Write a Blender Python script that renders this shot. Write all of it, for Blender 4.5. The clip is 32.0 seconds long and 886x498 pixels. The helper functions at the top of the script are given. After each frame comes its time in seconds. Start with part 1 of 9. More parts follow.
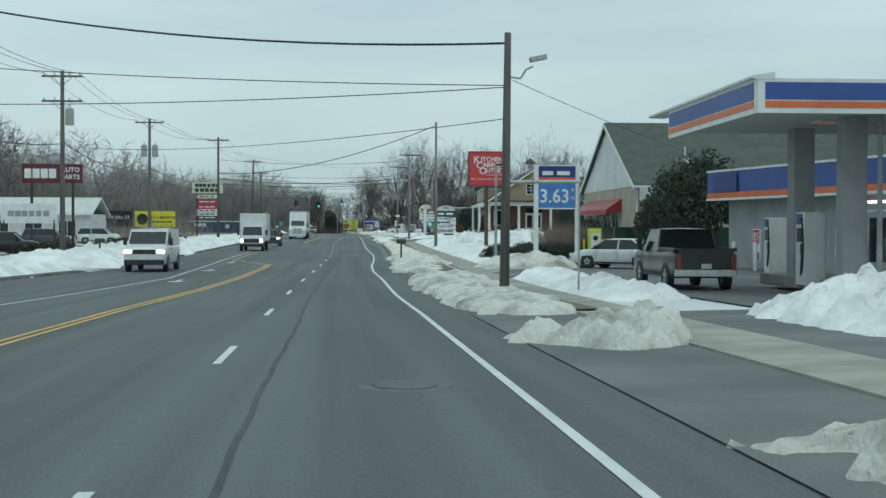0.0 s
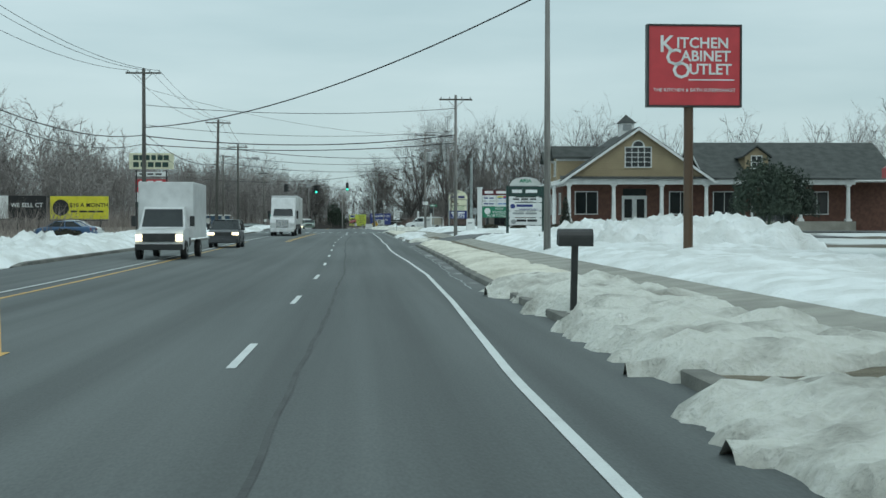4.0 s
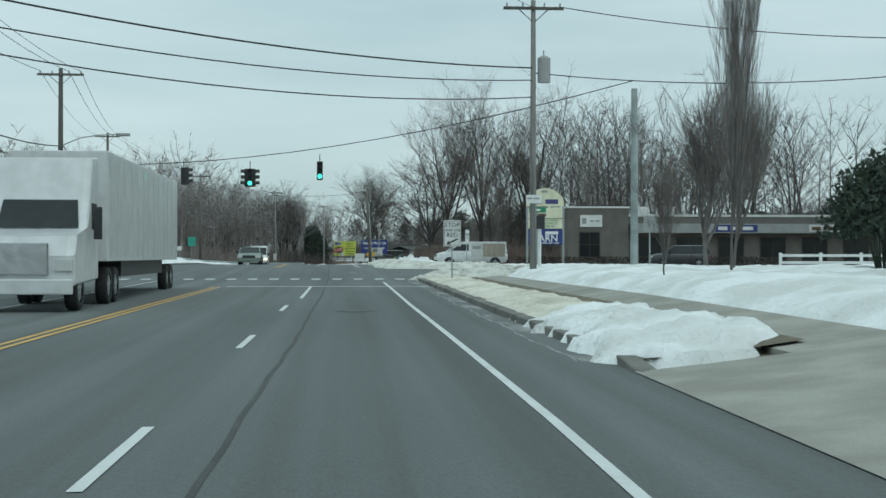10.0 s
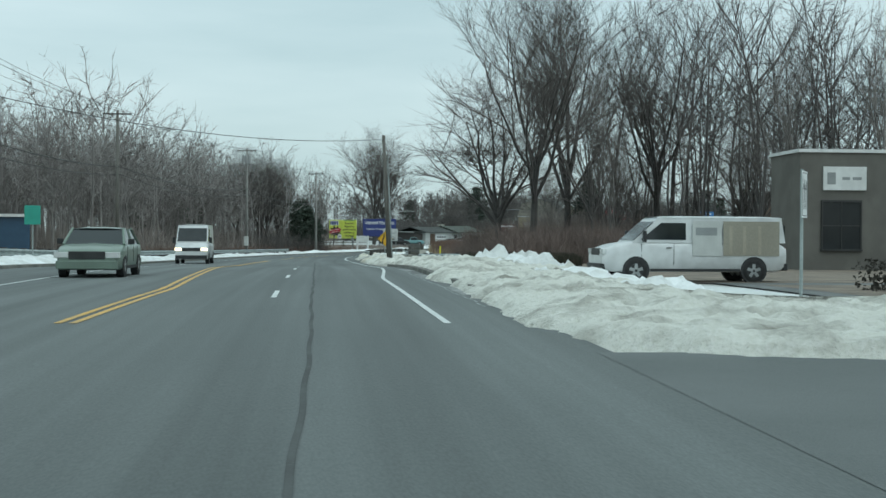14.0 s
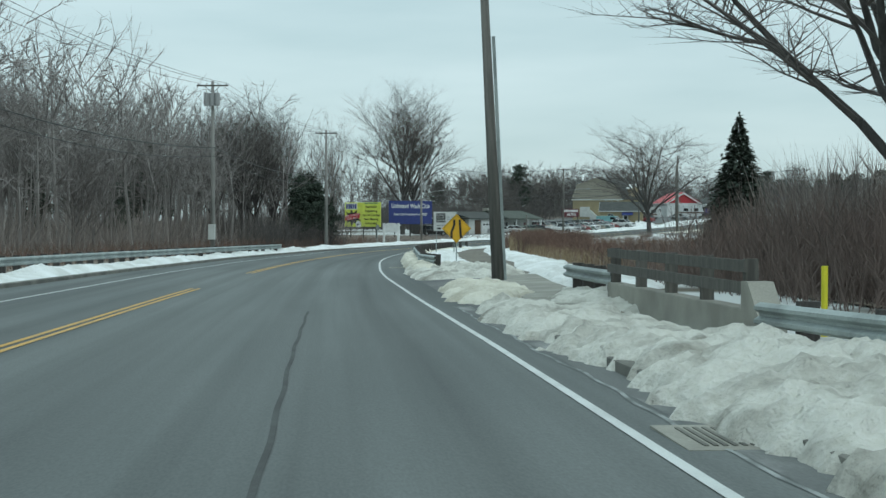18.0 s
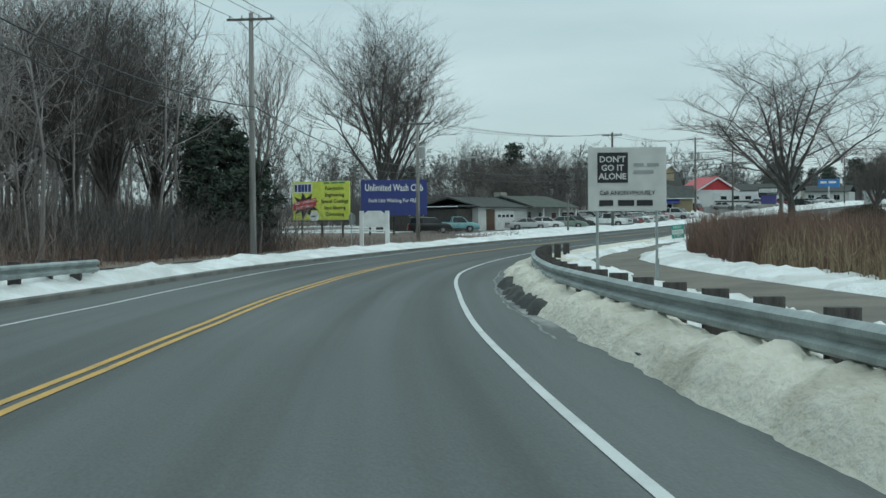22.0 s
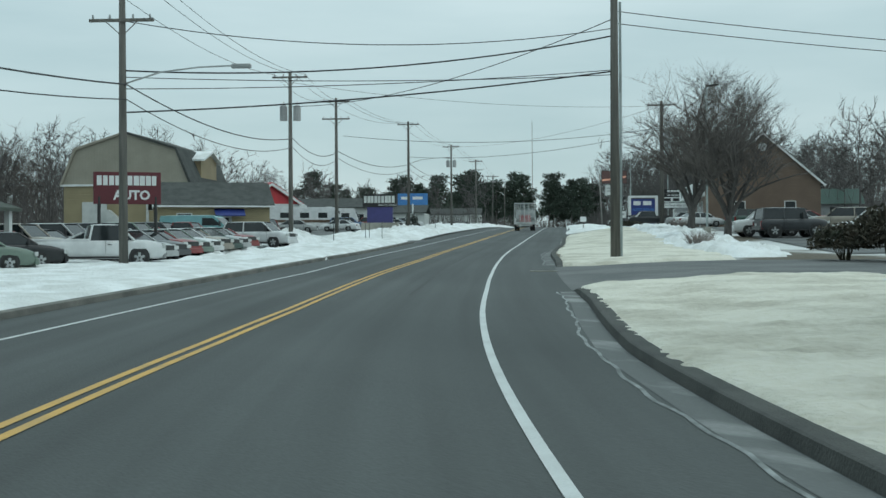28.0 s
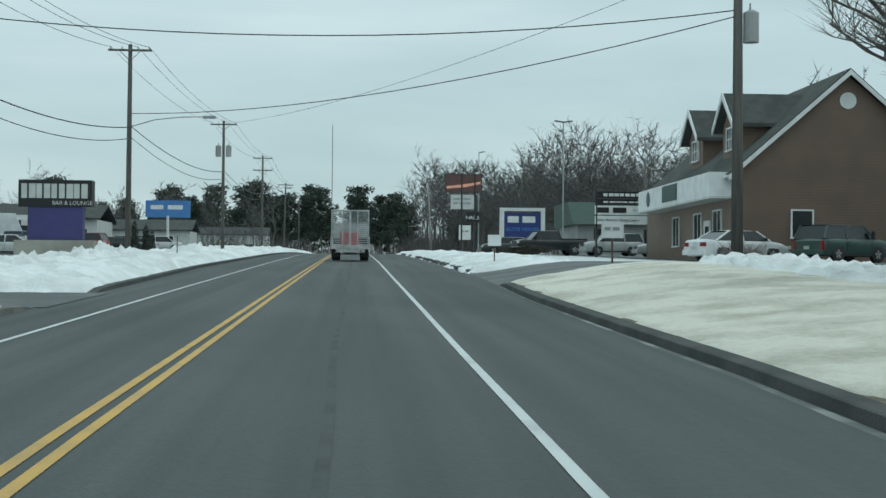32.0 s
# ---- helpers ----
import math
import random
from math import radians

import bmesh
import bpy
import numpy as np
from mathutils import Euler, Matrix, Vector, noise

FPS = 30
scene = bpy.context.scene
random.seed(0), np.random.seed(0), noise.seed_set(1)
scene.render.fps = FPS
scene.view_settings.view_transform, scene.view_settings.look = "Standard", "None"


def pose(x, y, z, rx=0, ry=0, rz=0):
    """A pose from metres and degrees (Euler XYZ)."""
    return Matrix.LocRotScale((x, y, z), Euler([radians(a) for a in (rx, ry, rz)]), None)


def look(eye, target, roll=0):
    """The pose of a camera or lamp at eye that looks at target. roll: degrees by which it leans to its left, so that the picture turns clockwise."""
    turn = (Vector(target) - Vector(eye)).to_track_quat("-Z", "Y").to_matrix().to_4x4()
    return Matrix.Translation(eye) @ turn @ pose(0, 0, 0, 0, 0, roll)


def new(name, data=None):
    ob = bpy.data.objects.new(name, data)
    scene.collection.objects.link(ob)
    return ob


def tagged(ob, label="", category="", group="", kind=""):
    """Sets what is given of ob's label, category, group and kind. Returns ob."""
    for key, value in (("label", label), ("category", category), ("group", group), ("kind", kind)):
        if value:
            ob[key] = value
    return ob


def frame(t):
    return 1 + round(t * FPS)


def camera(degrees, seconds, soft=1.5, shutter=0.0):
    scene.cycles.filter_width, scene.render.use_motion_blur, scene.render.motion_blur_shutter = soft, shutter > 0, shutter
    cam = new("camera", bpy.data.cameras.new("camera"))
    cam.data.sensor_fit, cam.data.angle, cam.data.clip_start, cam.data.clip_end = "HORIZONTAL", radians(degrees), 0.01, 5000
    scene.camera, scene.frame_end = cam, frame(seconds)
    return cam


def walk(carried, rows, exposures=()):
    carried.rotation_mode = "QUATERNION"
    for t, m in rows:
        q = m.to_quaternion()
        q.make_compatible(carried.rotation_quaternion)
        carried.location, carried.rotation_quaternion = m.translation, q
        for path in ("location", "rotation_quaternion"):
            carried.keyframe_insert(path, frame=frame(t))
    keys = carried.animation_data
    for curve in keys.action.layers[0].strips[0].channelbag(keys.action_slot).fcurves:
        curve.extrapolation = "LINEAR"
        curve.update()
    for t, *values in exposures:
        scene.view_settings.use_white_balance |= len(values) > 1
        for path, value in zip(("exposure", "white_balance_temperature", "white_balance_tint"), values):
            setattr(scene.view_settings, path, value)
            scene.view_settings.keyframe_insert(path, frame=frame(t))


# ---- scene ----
cam = camera(36.18, 32.0)
# seconds, eye, then yaw, pitch and roll in degrees
ROWS = [
    (0.0, -0.000, -0.000, 1.450, -4.414, -0.846, 0.169),
    (0.5, -0.034, 7.288, 1.333, -4.465, -0.885, 0.063),
    (1.0, -0.040, 14.719, 1.226, -4.495, -0.903, -0.035),
    (1.5, -0.045, 22.269, 1.132, -4.525, -0.910, -0.054),
    (2.0, -0.000, 29.991, 1.059, -4.478, -0.956, -0.089),
    (2.5, 0.012, 37.844, 0.995, -4.439, -0.970, -0.085),
    (3.0, 0.014, 45.848, 0.928, -4.343, -1.034, -0.049),
    (3.5, 0.085, 53.949, 0.864, -4.203, -1.067, -0.018),
    (4.2, 0.209, 65.975, 0.851, -4.155, -0.887, 0.017),
    (4.8, 0.318, 76.364, 0.849, -4.133, -0.704, 0.046),
    (5.5, 0.434, 88.404, 0.846, -4.137, -0.484, 0.075),
    (6.0, 0.463, 96.581, 0.837, -4.281, -0.304, 0.071),
    (6.5, 0.488, 104.708, 0.832, -4.420, -0.137, 0.096),
    (7.0, 0.519, 112.787, 0.836, -4.643, -0.017, 0.136),
    (7.5, 0.573, 120.993, 0.876, -4.848, 0.104, 0.126),
    (8.0, 0.686, 129.465, 0.957, -5.027, 0.211, 0.040),
    (8.5, 0.881, 138.242, 1.039, -5.046, 0.206, -0.050),
    (9.0, 1.063, 146.868, 1.108, -4.957, 0.214, -0.093),
    (9.5, 1.169, 155.460, 1.173, -4.810, 0.245, -0.041),
    (10.0, 1.262, 164.090, 1.225, -4.691, 0.256, 0.047),
    (10.5, 1.310, 172.819, 1.264, -4.683, 0.221, 0.158),
    (11.0, 1.356, 181.709, 1.301, -4.834, 0.122, 0.254),
    (11.5, 1.433, 190.708, 1.346, -5.005, 0.009, 0.314),
    (12.0, 1.520, 199.755, 1.393, -5.106, -0.076, 0.327),
    (12.5, 1.595, 208.719, 1.433, -5.107, -0.197, 0.308),
    (13.0, 1.557, 217.478, 1.502, -5.088, -0.325, 0.307),
    (13.5, 1.448, 226.031, 1.586, -5.013, -0.449, 0.314),
    (14.0, 1.305, 234.423, 1.677, -4.907, -0.560, 0.340),
    (14.5, 1.168, 242.705, 1.770, -4.766, -0.700, 0.383),
    (15.2, 1.218, 253.808, 1.874, -4.577, -0.808, 0.502),
    (15.8, 1.291, 263.269, 1.958, -4.417, -0.890, 0.610),
    (16.5, 1.360, 274.449, 2.024, -4.248, -0.986, 0.706),
    (17.0, 1.329, 283.157, 1.915, -4.220, -1.060, 0.627),
    (17.5, 1.251, 291.998, 1.783, -4.222, -1.109, 0.474),
    (18.0, 1.207, 300.909, 1.632, -4.310, -1.098, 0.197),
    (18.5, 1.184, 309.952, 1.478, -4.477, -1.132, -0.128),
    (19.0, 1.166, 319.132, 1.348, -4.703, -0.880, -0.374),
    (19.5, 1.058, 328.436, 1.243, -4.532, -0.875, -0.432),
    (20.0, 1.020, 337.809, 1.149, -4.502, -1.007, -0.429),
    (20.5, 0.983, 347.288, 1.058, -4.704, -1.117, -0.436),
    (21.0, 1.016, 356.889, 0.961, -5.076, -1.203, -0.448),
    (21.5, 1.199, 366.563, 0.872, -5.624, -1.214, -0.419),
    (22.0, 1.512, 376.287, 0.790, -6.437, -1.159, -0.377),
    (22.5, 1.945, 385.986, 0.713, -7.475, -1.083, -0.358),
    (23.0, 2.557, 395.586, 0.647, -8.807, -0.978, -0.325),
    (23.5, 3.479, 405.096, 0.592, -10.323, -0.842, -0.356),
    (24.0, 4.720, 414.522, 0.545, -12.205, -0.710, -0.433),
    (24.5, 6.281, 423.810, 0.502, -14.310, -0.613, -0.414),
    (25.0, 8.267, 432.779, 0.460, -16.378, -0.536, -0.341),
    (25.5, 10.547, 441.551, 0.428, -18.583, -0.405, -0.219),
    (26.0, 13.051, 450.181, 0.407, -20.702, -0.239, -0.115),
    (26.5, 15.732, 458.732, 0.398, -22.730, -0.130, -0.055),
    (27.2, 20.646, 470.501, 0.468, -25.184, -0.030, -0.175),
    (27.8, 25.003, 480.563, 0.539, -27.239, 0.050, -0.302),
    (28.5, 30.186, 492.255, 0.636, -29.606, 0.158, -0.417),
    (29.0, 34.345, 500.386, 0.776, -31.153, 0.310, -0.328),
    (29.5, 38.693, 508.413, 0.933, -32.570, 0.492, -0.208),
    (30.0, 43.214, 516.376, 1.104, -33.786, 0.683, -0.056),
    (30.5, 47.886, 524.267, 1.290, -34.902, 0.820, 0.111),
    (31.0, 52.634, 532.130, 1.493, -35.791, 0.973, 0.249),
    (31.5, 57.453, 539.900, 1.710, -36.412, 1.078, 0.358),
    (32.0, 62.345, 547.568, 1.937, -36.904, 1.141, 0.487),
]
walk(cam, [(t, pose(x, y, z, 90 + pitch, 0, yaw) @ pose(0, 0, 0, 0, 0, roll)) for t, x, y, z, yaw, pitch, roll in ROWS],
     ((0, 0.0), (12, 0.0), (13, 0.1), (14, 0.13), (16.5, 0.14), (19, 0.1), (22, 0.0), (32, 0.0)))
# the drive's line: run, x, y, height of the road
AXIS = [(-200, 0.0, -200.0, -0.06), (0, -0.0, -0.0, -0.06), (45, 0.0, 45.0, -0.57), (90, 0.4, 90.0, -0.66), (135, 0.8, 135.0, -0.50), (180, 1.3, 180.0, -0.21), (225, 1.5, 225.0, 0.07), (265, 1.3, 265.0, 0.46), (285, 1.3, 285.0, 0.38), (310, 1.2, 310.0, -0.03), (340, 1.0, 340.0, -0.38), (370, 1.3, 370.0, -0.67), (400, 2.9, 399.9, -0.89), (425, 6.5, 424.7, -1.01), (450, 12.7, 448.9, -1.10), (475, 21.4, 472.3, -1.03), (500, 31.6, 495.1, -0.83), (525, 43.6, 517.0, -0.39), (550, 56.5, 538.4, 0.16), (575, 70.1, 559.4, 0.78), (605, 86.5, 584.5, 1.61), (650, 111.2, 622.2, 2.84), (700, 138.5, 664.0, 4.05), (790, 187.8, 739.3, 5.37), (1000, 302.8, 915.0, 6.39)]
# ---- light: an even overcast sky, brighter overhead ----
world = bpy.data.worlds.new("overcast")
scene.world = world
world.use_nodes = True
wn, wl = world.node_tree.nodes, world.node_tree.links
wn.clear()
w_out, w_bg = wn.new("ShaderNodeOutputWorld"), wn.new("ShaderNodeBackground")
w_co, w_sep, w_map = wn.new("ShaderNodeTexCoord"), wn.new("ShaderNodeSeparateXYZ"), wn.new("ShaderNodeMapping")
w_noise, w_ramp, w_grad, w_mul = wn.new("ShaderNodeTexNoise"), wn.new("ShaderNodeValToRGB"), wn.new("ShaderNodeMapRange"), wn.new("ShaderNodeMix")
w_sky, w_mix = wn.new("ShaderNodeTexSky"), wn.new("ShaderNodeMix")
w_sky.sky_type, w_sky.sun_disc, w_sky.sun_elevation, w_sky.sun_rotation = "NISHITA", False, radians(38), radians(150)
w_map.inputs["Scale"].default_value = (1.6, 1.6, 9.0)
w_noise.inputs["Scale"].default_value, w_noise.inputs["Detail"].default_value = 1.7, 6.0
w_ramp.color_ramp.elements[0].position, w_ramp.color_ramp.elements[0].color = 0.30, (0.375, 0.513, 0.536, 1)
w_ramp.color_ramp.elements[1].position, w_ramp.color_ramp.elements[1].color = 0.70, (0.515, 0.650, 0.668, 1)
w_grad.inputs["From Min"].default_value, w_grad.inputs["From Max"].default_value = 0.0, 0.9
w_grad.inputs["To Min"].default_value, w_grad.inputs["To Max"].default_value = 1.0, 1.55
w_mul.data_type, w_mul.blend_type, w_mul.inputs["Factor"].default_value = "RGBA", "MULTIPLY", 1.0
w_mix.data_type, w_mix.inputs["Factor"].default_value = "RGBA", 0.012
wl.new(w_co.outputs["Generated"], w_map.inputs["Vector"])
wl.new(w_map.outputs["Vector"], w_noise.inputs["Vector"])
wl.new(w_noise.outputs["Fac"], w_ramp.inputs["Fac"])
wl.new(w_co.outputs["Generated"], w_sep.inputs["Vector"])
wl.new(w_sep.outputs["Z"], w_grad.inputs["Value"])
wl.new(w_ramp.outputs["Color"], w_mul.inputs["A"])
wl.new(w_grad.outputs["Result"], w_mul.inputs["B"])
wl.new(w_mul.outputs["Result"], w_mix.inputs["A"])
wl.new(w_sky.outputs["Color"], w_mix.inputs["B"])
wl.new(w_mix.outputs["Result"], w_bg.inputs["Color"])
wl.new(w_bg.outputs["Background"], w_out.inputs["Surface"])
w_bg.inputs["Strength"].default_value = 1.0
sun_data = bpy.data.lights.new("sun", "SUN")
sun_data.energy, sun_data.angle, sun_data.color = 0.45, radians(40), (0.95, 0.97, 0.95)
new("sun", sun_data).matrix_world = look((0, 0, 50), (-18, 30, 0))


# ---- materials ----
def mat(name, base, rough=0.7, other=None, scale=6.0, fine=60.0, bump=0.2, metal=0.0, mix=0.5, emit=0.0, coat=0.0, stretch=(1, 1, 1), vary=0.0, depth=0.02, lo=0.38, hi=0.62):
    """base and other colours mixed by a broad noise, darkened a little by a fine one, with fine relief."""
    m = bpy.data.materials.new(name)
    m.use_nodes = True
    n, l = m.node_tree.nodes, m.node_tree.links
    b = n["Principled BSDF"]
    b.inputs["Roughness"].default_value, b.inputs["Metallic"].default_value = rough, metal
    b.inputs["Coat Weight"].default_value = coat
    other = other or tuple(c * 0.8 for c in base)
    co, mp = n.new("ShaderNodeTexCoord"), n.new("ShaderNodeMapping")
    mp.inputs["Scale"].default_value = stretch
    l.new(co.outputs["Object"], mp.inputs["Vector"])
    big, small = n.new("ShaderNodeTexNoise"), n.new("ShaderNodeTexNoise")
    big.inputs["Scale"].default_value, small.inputs["Scale"].default_value = scale, fine
    big.inputs["Detail"].default_value, small.inputs["Detail"].default_value = 5, 3
    for x in (big, small):
        l.new(mp.outputs["Vector"], x.inputs["Vector"])
    edge = n.new("ShaderNodeMapRange")
    edge.inputs["From Min"].default_value, edge.inputs["From Max"].default_value = lo, hi
    l.new(big.outputs["Fac"], edge.inputs["Value"])
    blend = n.new("ShaderNodeMix")
    blend.data_type = "RGBA"
    blend.inputs["A"].default_value, blend.inputs["B"].default_value = (*base, 1), (*other, 1)
    l.new(edge.outputs["Result"], blend.inputs["Factor"])
    grain = n.new("ShaderNodeMix")
    grain.data_type, grain.blend_type = "RGBA", "OVERLAY"
    grain.inputs["Factor"].default_value = mix * 0.5
    l.new(blend.outputs["Result"], grain.inputs["A"])
    l.new(small.outputs["Fac"], grain.inputs["B"])
    col = grain.outputs["Result"]
    if vary:
        info, hsv, rng = n.new("ShaderNodeObjectInfo"), n.new("ShaderNodeHueSaturation"), n.new("ShaderNodeMapRange")
        rng.inputs["To Min"].default_value, rng.inputs["To Max"].default_value = 1 - vary, 1 + vary
        l.new(info.outputs["Random"], rng.inputs["Value"])
        l.new(rng.outputs["Result"], hsv.inputs["Value"])
        l.new(col, hsv.inputs["Color"])
        col = hsv.outputs["Color"]
    l.new(col, b.inputs["Base Color"])
    if bump:
        bp = n.new("ShaderNodeBump")
        bp.inputs["Strength"].default_value, bp.inputs["Distance"].default_value = bump, depth
        l.new(small.outputs["Fac"], bp.inputs["Height"])
        l.new(bp.outputs["Normal"], b.inputs["Normal"])
    if emit:
        b.inputs["Emission Color"].default_value, b.inputs["Emission Strength"].default_value = (*base, 1), emit
    return m


def siding_mat(name, base, step=0.16, rough=0.6, axis="Z"):
    """Painted boards: relief lines at an even step up the wall."""
    m = mat(name, base, rough, tuple(c * 0.88 for c in base), 0.6, 25, 0.1)
    n, l = m.node_tree.nodes, m.node_tree.links
    b = n["Principled BSDF"]
    co, wave, bp = n.new("ShaderNodeTexCoord"), n.new("ShaderNodeTexWave"), n.new("ShaderNodeBump")
    wave.wave_type, wave.bands_direction, wave.wave_profile = "BANDS", axis, "SAW"
    wave.inputs["Scale"].default_value = 1 / step / 3.1831
    l.new(co.outputs["Object"], wave.inputs["Vector"])
    bp.inputs["Strength"].default_value, bp.inputs["Distance"].default_value = 0.9, 0.03
    l.new(wave.outputs["Fac"], bp.inputs["Height"])
    l.new(bp.outputs["Normal"], b.inputs["Normal"])
    return m


def flat(name, c, rough=0.45, metal=0.0, emit=0.0, coat=0.0):
    return mat(name, c, rough, tuple(v * 0.86 for v in c), 1.5, 40, 0.04, metal, 0.25, emit, coat)


M = {}
M["asphalt"] = mat("asphalt", (0.096, 0.107, 0.105), 0.82, (0.074, 0.084, 0.083), 0.16, 45, 0.35, mix=0.6, stretch=(1, 0.25, 1))
M["old_asphalt"] = mat("old_asphalt", (0.10, 0.108, 0.108), 0.85, (0.155, 0.16, 0.158), 0.35, 30, 0.5, mix=0.7)
M["tar"] = mat("tar", (0.05, 0.054, 0.054), 0.9, (0.075, 0.082, 0.081), 1.2, 30, 0.2)
M["white_line"] = mat("white_line", (0.60, 0.63, 0.62), 0.6, (0.48, 0.50, 0.49), 1.2, 50, 0.2, lo=0.45, hi=0.75)
M["yellow_line"] = mat("yellow_line", (0.62, 0.36, 0.07), 0.6, (0.42, 0.27, 0.09), 1.2, 50, 0.2, lo=0.4, hi=0.75)
M["snow"] = mat("snow", (0.85, 0.88, 0.88), 0.7, (0.66, 0.68, 0.66), 0.7, 7, 0.9, mix=0.35, depth=0.09)
M["dirty_snow"] = mat("dirty_snow", (0.68, 0.68, 0.62), 0.8, (0.30, 0.29, 0.25), 1.1, 11, 1.0, mix=0.72, depth=0.065, lo=0.45, hi=0.72)
M["salt_snow"] = mat("salt_snow", (0.72, 0.70, 0.605), 0.85, (0.50, 0.475, 0.39), 0.8, 9, 1.0, mix=0.6, depth=0.065, stretch=(1, 0.6, 1), lo=0.42, hi=0.68)
for key, hard in (("snow", 0.6), ("dirty_snow", 0.9), ("salt_snow", 0.8)):
    nodes, links = M[key].node_tree.nodes, M[key].node_tree.links
    crust, fine_bump, coords = nodes.new("ShaderNodeTexNoise"), nodes.new("ShaderNodeBump"), nodes.new("ShaderNodeTexCoord")
    crust.inputs["Scale"].default_value, crust.inputs["Detail"].default_value, crust.inputs["Roughness"].default_value = 26, 6, 0.7
    fine_bump.inputs["Strength"].default_value, fine_bump.inputs["Distance"].default_value = hard, 0.03
    shader = nodes["Principled BSDF"]
    links.new(coords.outputs["Object"], crust.inputs["Vector"])
    links.new(crust.outputs["Fac"], fine_bump.inputs["Height"])
    links.new(shader.inputs["Normal"].links[0].from_socket, fine_bump.inputs["Normal"])
    links.new(fine_bump.outputs["Normal"], shader.inputs["Normal"])
M["grit"] = mat("grit", (0.13, 0.14, 0.138), 0.9, (0.34, 0.35, 0.34), 1.3, 40, 0.4, lo=0.5, hi=0.7, stretch=(1, 0.3, 1))
M["salt"] = mat("salt", (0.30, 0.325, 0.32), 0.8, (0.14, 0.155, 0.152), 2.2, 50, 0.2)
M["kerb"] = mat("kerb", (0.2, 0.198, 0.175), 0.9, (0.115, 0.116, 0.104), 0.9, 30, 0.6)
M["iron"] = mat("iron", (0.1, 0.108, 0.107), 0.8, (0.11, 0.115, 0.115), 3.0, 40, 0.4)
M["dead_grass"] = mat("dead_grass", (0.2, 0.175, 0.125), 0.95, (0.12, 0.105, 0.075), 1.6, 22, 0.9, depth=0.05)
M["path"] = mat("path", (0.185, 0.168, 0.138), 0.9, (0.125, 0.115, 0.096), 0.5, 30, 0.4)
M["concrete"] = mat("concrete", (0.33, 0.325, 0.285), 0.85, (0.24, 0.235, 0.205), 0.8, 40, 0.3)
M["ground"] = mat("ground", (0.62, 0.645, 0.635), 0.85, (0.10, 0.085, 0.06), 0.07, 6, 0.8, lo=0.50, hi=0.58, depth=0.08)
M["litter"] = mat("litter", (0.16, 0.135, 0.11), 0.95, (0.24, 0.195, 0.155), 0.6, 12, 0.8, depth=0.06)
M["pole_wood"] = mat("pole_wood", (0.15, 0.145, 0.13), 0.9, (0.10, 0.097, 0.088), 1.5, 14, 0.5, stretch=(6, 6, 0.35), vary=0.25)
M["grey_pole"] = mat("grey_pole", (0.27, 0.265, 0.25), 0.85, (0.19, 0.185, 0.175), 1.5, 14, 0.4, stretch=(6, 6, 0.35), vary=0.1)
M["cable"] = mat("cable", (0.018, 0.02, 0.022), 0.6, bump=0)
M["steel"] = mat("steel", (0.42, 0.44, 0.44), 0.5, (0.30, 0.32, 0.32), 1.5, 30, 0.1, metal=0.6)
M["galvanized"] = mat("galvanized", (0.37, 0.42, 0.415), 0.55, (0.24, 0.275, 0.27), 1.2, 20, 0.15, metal=0.35)
M["aluminium"] = mat("aluminium", (0.55, 0.57, 0.56), 0.42, (0.38, 0.40, 0.39), 3.0, 30, 0.1, metal=0.6)
M["black_metal"] = mat("black_metal", (0.022, 0.024, 0.024), 0.5, (0.035, 0.036, 0.036), 3, 40, 0.05)
M["bark"] = mat("bark", (0.185, 0.173, 0.163), 0.95, (0.125, 0.117, 0.11), 2.5, 18, 0.7, stretch=(4, 4, 0.6), vary=0.25, depth=0.04)
M["twig"] = mat("twig", (0.19, 0.172, 0.162), 0.95, (0.145, 0.131, 0.124), 1.0, 10, 0, vary=0.2)
M["wood_twig"] = mat("wood_twig", (0.30, 0.28, 0.268), 0.95, (0.2, 0.186, 0.178), 0.3, 10, 0)
M["far_twig"] = mat("far_twig", (0.115, 0.108, 0.104), 0.95, (0.088, 0.083, 0.08), 0.1, 10, 0)
M["twig_tan"] = mat("twig_tan", (0.21, 0.17, 0.12), 0.95, (0.15, 0.12, 0.09), 1.0, 10, 0, vary=0.2)
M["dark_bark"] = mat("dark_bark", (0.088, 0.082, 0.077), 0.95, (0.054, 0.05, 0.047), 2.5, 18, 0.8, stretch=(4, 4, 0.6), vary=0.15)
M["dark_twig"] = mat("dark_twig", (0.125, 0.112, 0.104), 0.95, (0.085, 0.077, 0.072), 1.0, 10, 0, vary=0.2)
M["brush"] = mat("brush", (0.32, 0.28, 0.255), 0.95, (0.17, 0.15, 0.138), 0.4, 8, 0)
M["dark_kerb"] = mat("dark_kerb", (0.075, 0.078, 0.072), 0.9, (0.045, 0.048, 0.045), 0.9, 30, 0.6)
M["briar"] = mat("briar", (0.215, 0.16, 0.14), 0.95, (0.12, 0.095, 0.085), 0.5, 8, 0)
M["reed"] = mat("reed", (0.21, 0.13, 0.1), 0.95, (0.135, 0.092, 0.075), 0.5, 8, 0)
M["straw"] = mat("straw", (0.36, 0.29, 0.19), 0.95, (0.24, 0.18, 0.11), 1.5, 8, 0)
M["needles"] = mat("needles", (0.034, 0.05, 0.038), 0.9, (0.046, 0.064, 0.045), 2, 25, 0.3, vary=0.2)
M["box_hedge"] = mat("box_hedge", (0.032, 0.036, 0.024), 0.9, (0.06, 0.05, 0.034), 2, 25, 0.3, vary=0.2)
M["black_hedge"] = mat("black_hedge", (0.028, 0.027, 0.022), 0.95, (0.045, 0.04, 0.032), 2, 25, 0.2)
